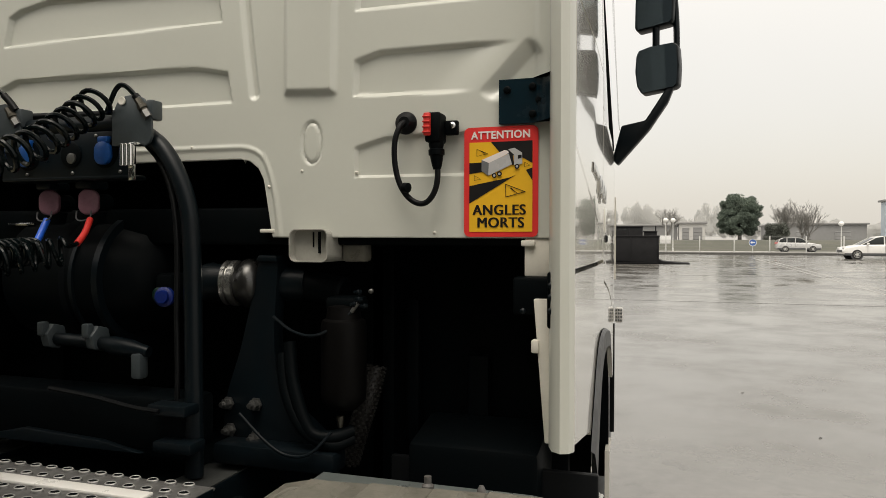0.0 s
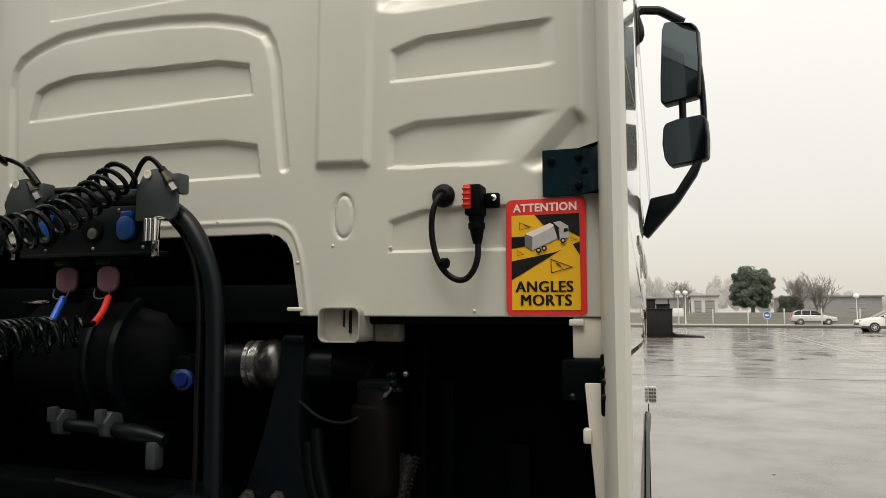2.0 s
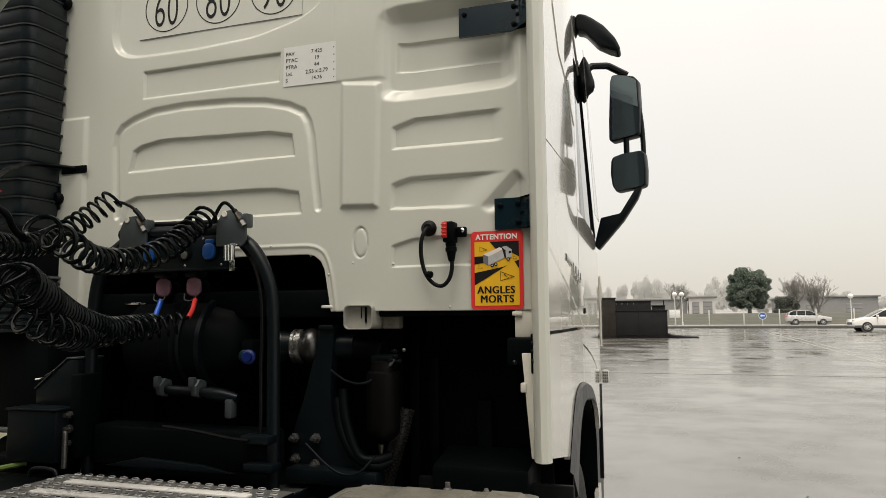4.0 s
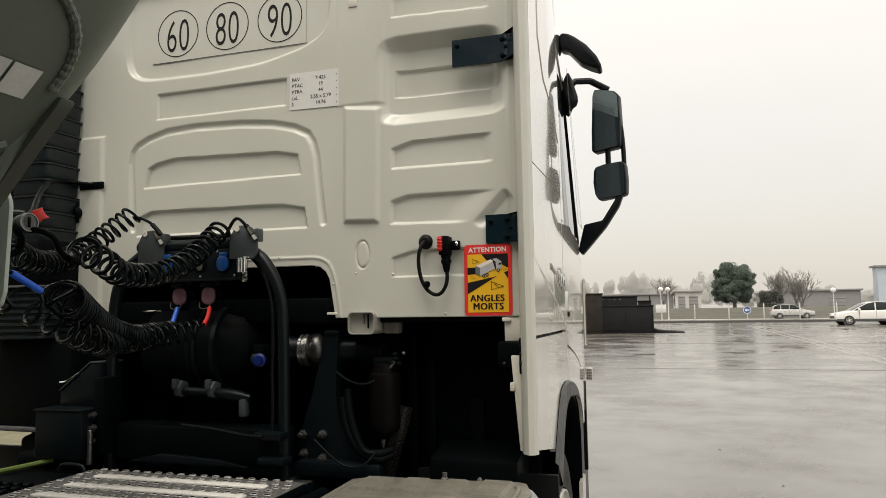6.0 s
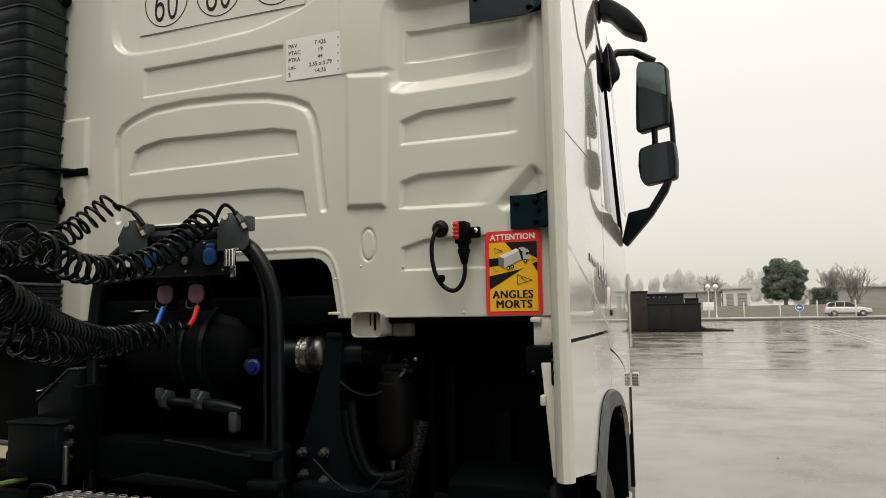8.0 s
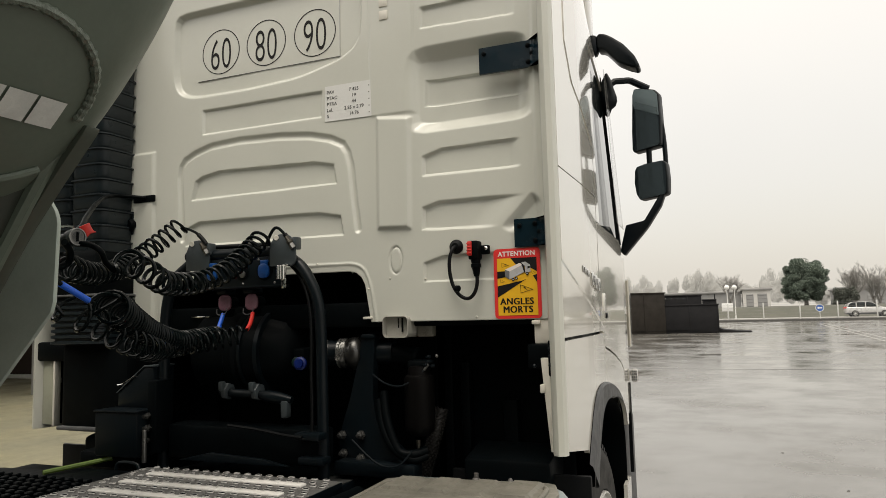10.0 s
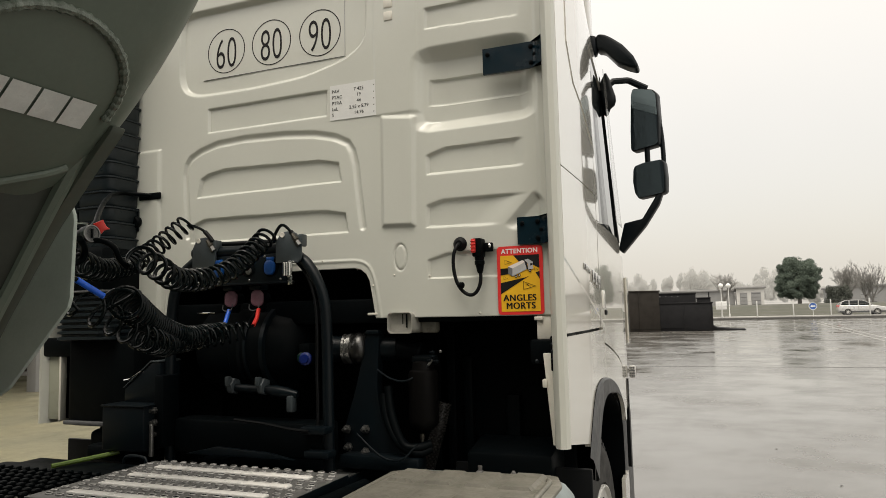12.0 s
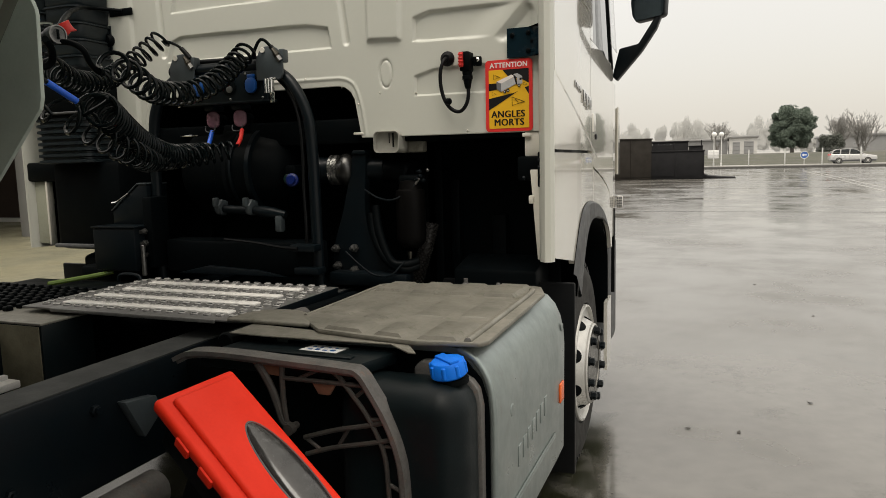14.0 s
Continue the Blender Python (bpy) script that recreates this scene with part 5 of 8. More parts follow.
# cast bracket frame around the battery space
arm = spline([(0.498, -1.135, 1.033), (0.55, -1.135, 1.053), (0.655, -1.135, 1.058), (0.819, -1.135, 1.053), (0.98, -1.135, 1.047), (1.024, -1.135, 1.040), (1.056, -1.135, 0.998), (1.093, -1.135, 0.936), (1.121, -1.135, 0.862), (1.132, -1.135, 0.79), (1.136, -1.135, 0.62), (1.136, -1.135, 0.45)], 8)
own = bmesh.new()
prev = None
for p, t, u, v in frames_along(arm):
    nrm = Vector((-t.z, 0, t.x))
    ring = [own.verts.new(p + nrm * a + Vector((0, b, 0))) for a, b in ((0.006, -0.014), (0.006, 0.034), (-0.005, 0.034), (-0.005, 0.004), (-0.014, 0.003), (-0.014, -0.003), (-0.005, -0.004), (-0.005, -0.014))]
    if prev:
        for k in range(8):
            own.faces.new((prev[k], prev[(k + 1) % 8], ring[(k + 1) % 8], ring[k]))
    prev = ring
castf = part("bracket_frame", own, M_CAST, truck, "cast grey bracket frame with rust")


def cast_rib(points, r, y=-1.130, name="inner_rib"):
    part(name, sweep(spline([(x, y, z) for x, z in points], 6), r, 8), M_CASTD, castf)


cast_rib([(0.744, 1.040), (0.765, 1.010), (0.782, 0.979), (0.797, 0.94), (0.809, 0.904), (0.822, 0.893), (0.845, 0.890)], 0.010)
cast_rib([(0.815, 1.045), (0.813, 1.0), (0.815, 0.94), (0.820, 0.90)], 0.007)
cast_rib([(0.957, 1.042), (1.00, 0.99), (1.041, 0.937), (1.078, 0.861), (1.088, 0.78), (1.092, 0.62), (1.092, 0.46)], 0.006)
cast_rib([(0.815, 1.010), (0.92, 1.010), (1.04, 1.010)], 0.006)
cast_rib([(0.868, 0.867), (0.95, 0.894), (1.04, 0.916), (1.10, 0.932)], 0.006)
cast_rib([(0.872, 0.826), (0.95, 0.852), (1.04, 0.873), (1.115, 0.893)], 0.006)
for a, b in (((0.868, 0.867), (0.91, 0.840)), ((0.96, 0.856), (0.99, 0.904)), ((0.86, 1.012), (0.93, 1.045)), ((0.94, 1.045), (0.985, 1.010)), ((1.01, 0.98), (1.045, 1.01)), ((1.045, 0.930), (1.09, 0.935)), ((1.075, 0.87), (1.12, 0.87)), ((1.088, 0.78), (1.13, 0.76))):
    cast_rib([a, ((a[0] + b[0]) / 2, (a[1] + b[1]) / 2), b], 0.005, -1.127, "web")
part("rib_foot", turned([(0, 0.014), (0.02, 0.014), (0.024, 0.009), (0.04, 0.009)], (0.838, -1.155, 0.890), (0.838, 0, 0.890), 12), M_CASTD, castf)
RUSTY = mat("rusty_brown", (0.16, 0.075, 0.04), (0.11, 0.05, 0.03), rough=0.8, scale=20)
part("lug", prism([(0.892, 1.012), (0.962, 1.010), (0.942, 0.978), (0.912, 0.978)], 0.01, at_y(-1.13), 0.002), RUSTY, castf, "rusty brown lug")
part("rust_web", prism([(0.715, 1.046), (0.812, 1.042), (0.812, 1.012), (0.765, 1.014)], 0.004, at_y(-1.127), 0.0), RUSTY, castf, "rusty brown web plate")
# black sheet stands in for the shade behind the bracket frame
part("battery_shadow_box", box(0.42, 1.0, -1.02, -0.94, 0.42, 1.005, 0.01), M_BLACK, truck, "black sheet put in for the shaded battery space")

# ---- the fire extinguisher box leaning on the frame ----
ext = empty("extinguisher_box", (0.9, -1.5, 0.8), label="orange-red plastic extinguisher box with oval window, tilted", category="extinguisher box")
u = Vector((0.055, 0.181, 0.019)).normalized()
v = Vector((0.328, -0.073, -0.230)).normalized()
v = (v - u * v.dot(u)).normalized()
w = u.cross(v).normalized()
if w.z < 0:
    w = -w
EXT = Matrix(((u.x, v.x, w.x, 0.673), (u.y, v.y, w.y, -1.40), (u.z, v.z, w.z, 1.030), (0, 0, 0, 1)))
shell = part("shell", box(0.0, 0.200, 0.0, 0.60, -0.032, 0.0, 0.012, EXT, seg=4), M_REDBOX, ext, "orange-red moulded shell")
part("raised_face", box(0.030, 0.190, 0.022, 0.58, -0.006, 0.012, 0.010, EXT, seg=4), M_REDBOX, shell)


def oval(s, h, h0):
    own = bmesh.new()
    bmesh.ops.create_uvsphere(own, u_segments=40, v_segments=14, radius=1.0)
    bmesh.ops.delete(own, geom=[v for v in own.verts if v.co.z < -0.05], context="VERTS")
    bmesh.ops.transform(own, matrix=EXT @ Matrix.Translation((0.133, 0.320, h0)) @ Matrix.Diagonal((0.039 * s, 0.165 * (1 + (s - 1) * 0.3), h, 1)), verts=own.verts)
    return own


part("window_rim", oval(1.10, 0.004, 0.0115), M_TRIM, ext)
part("window", oval(1.0, 0.013, 0.0115), M_WINDOWBOX, ext, "dark shiny see-through oval window")
for k in range(5):
    part("clip", box(-0.005, 0.006, 0.10 + 0.085 * k, 0.145 + 0.085 * k, -0.036, -0.012, 0.003, EXT), M_REDBOX, shell)
part("rear_shell", box(0.02, 0.185, 0.03, 0.58, -0.13, -0.032, 0.012, EXT), M_BLACK, shell, "black rear half")
part("mount", box(0.06, 0.14, 0.10, 0.20, -0.55, -0.11, 0.01, EXT), M_BLACK, ext, "black mounting strut")

# ---- equipment behind the cab ----
def hoop(top, lab):
    return part("hoop_tube", sweep(spline(top, 8), 0.0225, 14), M_STEEL, truck, lab)


hoop([(0.16, -0.11, 1.885), (0.215, -0.115, 1.845), (0.262, -0.12, 1.78), (0.293, -0.12, 1.70), (0.304, -0.12, 1.60), (0.308, -0.12, 1.40), (0.310, -0.12, 1.02)], "dark grey steel hoop tube, near side")
hoop([(-0.35, -0.11, 1.885), (-0.42, -0.115, 1.83), (-0.455, -0.12, 1.76), (-0.472, -0.12, 1.68), (-0.478, -0.12, 1.58), (-0.48, -0.12, 1.40), (-0.48, -0.12, 1.02)], "dark grey steel hoop tube, far side")
part("hoop_cable", sweep(spline([(0.15, -0.10, 1.86), (0.195, -0.105, 1.815), (0.236, -0.115, 1.745), (0.258, -0.122, 1.66), (0.264, -0.125, 1.55), (0.262, -0.125, 1.42), (0.268, -0.13, 1.28), (0.262, -0.13, 1.10)], 8), 0.0070, 10), M_RUBBER, truck, "black cable tied along the hoop")
part("hoop_bar", rod((-0.36, -0.115, 1.915), (0.16, -0.115, 1.915), 0.024, 16), M_STEEL, truck, "dark steel cross tube")
part("hoop_bar", rod((-0.36, -0.09, 1.955), (0.14, -0.09, 1.945), 0.010, 10), M_RUBBER, truck, "black cable along the cross tube")
rack = part("connector_plate", box(-0.30, 0.125, -0.135, -0.120, 1.775, 1.895, 0.005), M_STEEL, truck, "dark connector plate for the trailer lines")
part("plate_fold", box(-0.30, 0.125, -0.135, -0.07, 1.770, 1.782, 0.004), M_STEEL, rack)
part("plate_hole", turned([(0, 0.032), (0.003, 0.034), (0.005, 0.030), (0.001, 0.0)], (-0.058, -0.136, 1.836), (-0.058, -1, 1.836), 24), M_BLACK, rack)
part("plate_hole_rim", turned([(0, 0.014), (0.006, 0.014), (0.007, 0.010)], (-0.052, -0.139, 1.826), (-0.052, -1, 1.826), 16), M_BOLT, rack)
for cx in (-0.205, 0.052):
    sk = part("blue_socket", prism(rounded(cx - 0.024, cx + 0.026, 1.806, 1.866, 0.022), -0.016, at_y(-0.136), 0.005), M_BLUE, rack, "blue socket cap")
    part("cap_hinge", box(cx - 0.016, cx + 0.018, -0.148, -0.130, 1.862, 1.880, 0.004), M_BLUE, sk)
    part("cap_ring", turned([(0, 0.040), (0.002, 0.040), (0.003, 0.036), (0.002, 0)], (cx, -0.134, 1.838), (cx, -1, 1.838), 26), M_BLACK, rack)
for k in range(6):
    part("plate_screw", turned([(0, 0.005), (0.003, 0.005), (0.005, 0.003), (0.0055, 0)], (-0.285 + 0.077 * k, -0.135, 1.883 - 0.095 * (k % 2)), (-0.285 + 0.077 * k, -1, 1.883 - 0.095 * (k % 2)), 8), M_BOLT, rack)
for cx in (-0.285, 0.140):
    pl = part("hose_bracket", prism([(cx - 0.055, 1.852), (cx + 0.046, 1.848), (cx + 0.060, 1.856), (cx + 0.068, 1.872), (cx + 0.067, 1.930), (cx + 0.060, 1.950), (cx + 0.042, 1.970), (cx + 0.015, 1.980), (cx - 0.012, 1.978), (cx - 0.038, 1.962), (cx - 0.054, 1.932)], 0.010, at_y(-0.150), 0.003), M_BRACKET, truck, "grey hose bracket plate, one end of the rack")
    part("bracket_hole", turned([(0, 0.011), (0.002, 0.011), (0.003, 0.009), (0.001, 0)], (cx - 0.02, -0.151, 1.965), (cx - 0.02, -1, 1.965), 16), M_WPLAST, pl)
    part("fitting", turned([(0, 0.010), (0.018, 0.010), (0.020, 0.013), (0.030, 0.013), (0.032, 0.010), (0.05, 0.009)], (cx + 0.058, -0.150, 1.925), (cx + 0.020, -0.155, 1.978), 8), M_BRASS, pl, "brass hose fitting")
    part("fitting_nut", turned([(0, 0.0125), (0.020, 0.0125), (0.021, 0.009)], (cx + 0.062, -0.150, 1.919), (cx + 0.035, -0.152, 1.957), 6), M_BOLT, pl)
    part("bracket_lug", box(cx + 0.05, cx + 0.072, -0.15, -0.11, 1.915, 1.965, 0.006), M_BRACKET, pl)
latch = part("clip_latch", box(0.145, 0.183, -0.185, -0.172, 1.798, 1.848, 0.004), M_CHROME, truck, "bright metal hose clip")
for k in range(3):
    part("clip_roll", rod((0.153 + 0.012 * k, -0.188, 1.796), (0.153 + 0.012 * k, -0.188, 1.850), 0.007, 10), M_CHROME, latch)
part("clip_tail", box(0.165, 0.185, -0.182, -0.178, 1.760, 1.800, 0.002), M_CHROME, latch)
part("clip_top", box(0.163, 0.187, -0.178, -0.150, 1.848, 1.856, 0.002), M_CHROME, latch)
part("clip_stub", box(-0.305, -0.293, -0.155, -0.150, 1.765, 1.790, 0.001), M_CHROME, truck, "bright metal clip tail")
for cx in (-0.196, -0.060):
    sk = part("air_coupling", prism(rounded(-0.026, 0.026, -0.036, 0.034, 0.024, 6), 0.024, Matrix.Translation((cx, -0.070, 1.716)) @ Matrix.Rotation(radians(28), 4, "Z") @ ACROSS @ Matrix.Translation((0, 0, -0.024)), 0.006, None, 3), M_PINK, truck, "faded pink coupling cap")
    part("coupling_rear", turned([(0, 0.024), (0.05, 0.024), (0.052, 0.02)], (cx, -0.01, 1.716), (cx, -1, 1.716), 18), M_BLACK, sk)
    part("bail_wire", sweep(spline([(cx - 0.030, -0.088, 1.690), (cx - 0.027, -0.092, 1.670), (cx - 0.004, -0.096, 1.664), (cx + 0.016, -0.090, 1.672), (cx + 0.018, -0.086, 1.692)], 5), 0.0022, 6), M_TRIM, sk, "thin wire bail")
    part("coupling_top", box(cx - 0.024, cx + 0.026, -0.100, -0.030, 1.750, 1.772, 0.005), M_STEEL, sk)
    part("coupling_base", prism([(cx - 0.028, 1.690), (cx + 0.028, 1.690), (cx + 0.018, 1.655), (cx - 0.018, 1.655)], 0.03, at_y(-0.068), 0.004), M_BLACK, sk)
# long black cylinder with bands, clamp end in bright metal
cyl = part("air_cylinder", turned([(0, 0.0), (0.0, 0.15), (0.03, 0.18), (0.20, 0.185), (0.21, 0.195), (0.25, 0.195), (0.26, 0.185), (0.36, 0.18), (0.38, 0.17), (0.46, 0.155), (0.50, 0.11), (0.52, 0.0)], (-0.42, 0.12, 1.50), (0.12, 0.12, 1.50), 48), M_BLACK, truck, "black ribbed air cylinder behind the cab")
part("band", turned([(0, 0.187), (0.0, 0.192), (0.02, 0.192), (0.02, 0.187)], (-0.06, 0.12, 1.50), (0.3, 0.12, 1.50), 48), M_STEEL, cyl)
part("band", turned([(0, 0.187), (0.0, 0.192), (0.012, 0.192), (0.012, 0.187)], (-0.14, 0.12, 1.50), (0.3, 0.12, 1.50), 48), M_STEEL, cyl)
pipe = part("exhaust_joint", turned([(0, 0.052), (0.02, 0.056), (0.03, 0.052), (0.15, 0.052), (0.30, 0.05)], (0.215, 0.06, 1.495), (0.5, 0.10, 1.495), 32), M_STEEL, truck, "dark exhaust joint")
part("clamp_band", turned([(0, 0.056), (0.002, 0.062), (0.012, 0.062), (0.014, 0.056), (0.020, 0.056), (0.022, 0.063), (0.036, 0.063), (0.038, 0.055)], (0.281, 0.064, 1.495), (0.53, 0.10, 1.495), 40), M_CLAMP, pipe, "bright metal clamp band")
part("bell", turned([(0.036, 0.054), (0.046, 0.060), (0.058, 0.067), (0.072, 0.069), (0.086, 0.066), (0.098, 0.058), (0.104, 0.050)], (0.281, 0.064, 1.495), (0.53, 0.10, 1.495), 40), mat("dark_polished_steel", (0.09, 0.09, 0.088), (0.06, 0.06, 0.058), rough=0.26, metal=0.9, scale=4, bump=0.0), pipe, "dark polished exhaust bell")
part("pipe_run", rod((0.44, 0.10, 1.50), (0.62, 0.10, 1.47), 0.045, 20), M_BLACK, truck, "black pipe")
bv = part("blue_valve", turned([(0, 0.014), (0.006, 0.027), (0.018, 0.027), (0.022, 0.019), (0.030, 0.017), (0.030, 0)], (0.142, -0.012, 1.458), (0.20, -0.4, 1.48), 20), mat("deep_blue_plastic", (0.001, 0.015, 0.17), (0.001, 0.010, 0.08), rough=0.4, scale=20), truck, "blue valve knob")
part("green_ring", turned([(0, 0.016), (0.004, 0.022), (0.012, 0.022), (0.016, 0.014), (0.016, 0)], (0.118, -0.005, 1.462), (0.10, -0.4, 1.45), 18), mat("dark_green_plastic", (0.004, 0.028, 0.018), (0.003, 0.018, 0.012), rough=0.4, scale=20), bv, "dark green ring")
part("valve_body", box(0.09, 0.145, 0.0, 0.08, 1.43, 1.52, 0.012), M_BLACK, bv)
# rod with two clamps and a damper end
rd = part("lock_rod", rod((-0.19, -0.10, 1.345), (0.02, -0.10, 1.338), 0.017, 14), M_STEEL, truck, "dark locking rod")
part("rod_sleeve", turned([(0, 0.017), (0.03, 0.024), (0.08, 0.024), (0.14, 0.014)], (0.01, -0.10, 1.338), (0.16, -0.09, 1.318), 16), M_STEEL, rd)
for cx in (-0.172, -0.022):
    c = part("rod_clamp", prism(ring_poly(0, 0, 0.036, 6), 0.026, Matrix.Translation((cx, -0.10, 1.350)) @ Matrix.Rotation(radians(90), 4, "Y") @ Matrix.Rotation(radians(15), 4, "Z"), 0.004), M_BRACKET, truck, "grey hexagonal rod clamp")
    part("clamp_tongue", box(cx - 0.004, cx + 0.018, -0.14, -0.118, 1.355, 1.392, 0.004), M_BRACKET, c)
part("damper_end", box(0.108, 0.140, -0.115, -0.08, 1.250, 1.318, 0.008), M_BRACKET, truck, "grey damper end block")
part("cab_beam", box(-0.44, 0.30, -0.14, -0.02, 1.075, 1.215, 0.015), M_BLACK, truck, "black cab suspension beam")
part("beam_flange", prism([(-0.36, 1.075), (-0.20, 1.110), (0.05, 1.098), (0.18, 1.075)], 0.02, at_y(-0.162), 0.003), M_STEEL, truck)
part("lower_stay", sweep(spline([(-0.1, -0.17, 1.225), (0.05, -0.18, 1.215), (0.18, -0.19, 1.20), (0.26, -0.19, 1.195)], 6), 0.006, 8), M_RUBBER, truck, "thin black cable on the beam")
for cx, cz in ((0.270, 1.195), (0.285, 1.105)):
    part("stay_bracket", box(cx - 0.05, cx + 0.06, -0.185, -0.12, cz - 0.014, cz + 0.014, 0.006), M_STEEL, truck, "dark stay bracket on the hoop")
# suspension post with four bolts
left = spline([(0.399, 0, 1.563), (0.385, 0, 1.49), (0.367, 0, 1.417), (0.340, 0, 1.315), (0.306, 0, 1.216), (0.292, 0, 1.15), (0.288, 0, 1.02)], 5)
right = spline([(0.62, 0, 1.02), (0.615, 0, 1.07), (0.548, 0, 1.133), (0.500, 0, 1.170), (0.466, 0, 1.221), (0.448, 0, 1.324), (0.452, 0, 1.45), (0.460, 0, 1.562)], 5)
post = part("suspension_post", prism([(p.x, p.z) for p in right] + [(p.x, p.z) for p in left], 0.05, at_y(0.03), 0.006), M_STEEL, truck, "dark grey cab suspension post")
part("post_cap", prism([(0.396, 1.556), (0.463, 1.555), (0.458, 1.572), (0.404, 1.573)], 0.07, at_y(0.02), 0.005), M_STEEL, post)
part("post_foot", box(0.31, 0.66, -0.05, 0.03, 1.03, 1.085, 0.012), M_STEEL, post)
for bx, bz in ((0.309, 1.171), (0.395, 1.174), (0.315, 1.100), (0.393, 1.084)):
    part("post_bolt", turned([(0, 0.019), (0.005, 0.019), (0.006, 0.014), (0.020, 0.014), (0.022, 0.008), (0.034, 0.007), (0.035, 0)], (bx, 0.028, bz), (bx - 0.1, -1, bz + 0.05), 6), M_BOLT, post, "zinc bolt")
for k in range(2):
    part("bent_hose", sweep(spline([(0.49 + 0.02 * k, 0.0, 1.32 + 0.03 * k), (0.515 + 0.02 * k, -0.02, 1.22 + 0.02 * k), (0.57 + 0.015 * k, -0.03, 1.135), (0.64, -0.02, 1.10 + 0.02 * k), (0.68, 0.02, 1.11 + 0.02 * k)], 7), 0.017, 10), M_BLACK, truck, "thick black bent hose")
can = part("air_drier", turned([(0, 0.0), (0.0, 0.035), (0.02, 0.055), (0.04, 0.058), (0.21, 0.058), (0.225, 0.055), (0.23, 0.045), (0.26, 0.04), (0.27, 0.0)], (0.655, 0.02, 1.185), (0.655, 0.02, 2), 28), M_CANISTER, truck, "brown-black air drier canister")
part("drier_cap", box(0.61, 0.70, 0.0, 0.08, 1.43, 1.47, 0.012), M_BLACK, can)
part("drain", turned([(0, 0.006), (0.02, 0.010), (0.03, 0.010)], (0.655, 0.0, 1.14), (0.655, 0.0, 1.2), 10), M_BRASS, can)
for px, py, pz in ((0.712, 0.0, 1.465), (0.700, 0.0, 1.452), (0.722, 0.01, 1.448), (0.706, 0.01, 1.482)):
    part("pipe_fitting", turned([(0, 0.007), (0.010, 0.007), (0.012, 0.004), (0.02, 0.004)], (px, py, pz), (px - 0.4, py - 0.8, pz + 0.1), 8), M_STEEL, can)
part("pipe_fitting", turned([(0, 0.006), (0.008, 0.006), (0.010, 0.003), (0.0105, 0)], (0.741, 0.0, 1.487), (0.70, -1, 1.50), 10), M_BOLT, can, "bright screw head")
part("pipe_fitting", rod((0.688, -0.005, 1.434), (0.706, -0.005, 1.456), 0.0055, 8), M_BOLT, can, "bright line end")
part("thin_line", sweep(spline([(0.47, -0.01, 1.415), (0.54, -0.04, 1.385), (0.60, -0.04, 1.375), (0.65, -0.025, 1.398), (0.690, -0.005, 1.436)], 8), 0.004, 8), M_STEEL, truck, "thin dark air line")
part("thin_line", sweep(spline([(0.40, -0.06, 1.17), (0.48, -0.07, 1.11), (0.54, -0.07, 1.08), (0.60, -0.06, 1.085), (0.645, -0.03, 1.135)], 8), 0.004, 8), M_STEEL, truck, "thin dark air line")
# knobbly protective hose
line = spline([(0.600, 0.17, 1.00), (0.628, 0.16, 1.08), (0.655, 0.17, 1.17), (0.668, 0.20, 1.26)], 10)
kh = part("ribbed_hose", sweep(line, 0.026, 14), mat("ribbed_brown_plastic", (0.013, 0.012, 0.011), (0.008, 0.0075, 0.007), rough=0.45, scale=20, spec=0.3), truck, "ribbed brown-black protective hose")
own = bmesh.new()
for i, (p, t, uu, vv) in enumerate(frames_along(spline([(0.600, 0.17, 1.00), (0.628, 0.16, 1.08), (0.655, 0.17, 1.17), (0.668, 0.20, 1.26)], 9))):
    for k in range(10):
        a = k * math.tau / 10 + 0.3 * i
        c = p + (uu * math.cos(a) + vv * math.sin(a)) * 0.026
        box(-0.004, 0.004, -0.003, 0.003, -0.003, 0.003, 0.0, Matrix.Translation(c), own)
part("knob_cover", own, mat("knob_grey_plastic", (0.030, 0.029, 0.027), (0.02, 0.019, 0.018), rough=0.4, scale=30), kh, kind="stuff")
# black sheets added to keep the space under the cab dark
for k, (z0, z1) in enumerate(((1.05, 1.45), (0.95, 1.30))):
    part("dark_sheet", box(0.74 + 0.18 * k, 0.78 + 0.2 * k, 0.24, 0.28, z0, z1, 0.01), M_BLACK, truck, "black sheet added in the dark under the cab")
part("inner_sheet", box(0.68, 1.19, 0.30, 0.32, 0.70, 1.60, 0.01), M_BLACK, truck, "black sheet added inside under the cab")

# ---- left: air intake, air box and frame-side boxes ----
def bellows(x0, x1, y0, y1, z0, z1, pitch, name, lab, deep=0.018, pads=False):
    own = bmesh.new()
    rings = []
    z = z0
    up = False
    cx, cy = (x0 + x1) / 2, (y0 + y1) / 2
    while z <= z1:
        for dz, k in (((0.0, 0.15), (pitch * 0.08, 0.35), (pitch * 0.62, 0.45), (pitch * 0.76, 0.5), (pitch * 0.80, 1.0), (pitch * 0.89, 1.0), (pitch * 0.94, 0.0)) if pads else ((0.0, 0.0), (pitch * 0.15, 1.0), (pitch * 0.55, 1.0), (pitch * 0.70, 0.0))):
            ins = deep * (1 - k)
            poly = rounded(x0 + ins, x1 - ins, y0 + ins, y1 - ins, 0.05, 4)
            rings.append([own.verts.new((px, py, z + dz)) for px, py in poly])
        z += pitch
    for a, b in zip(rings, rings[1:]):
        for k in range(len(a)):
            own.faces.new((a[k], a[(k + 1) % len(a)], b[(k + 1) % len(b)], b[k]))
    own.faces.new(rings[0])
    own.faces.new(rings[-1])
    return part(name, own, M_DUCT, truck, lab)


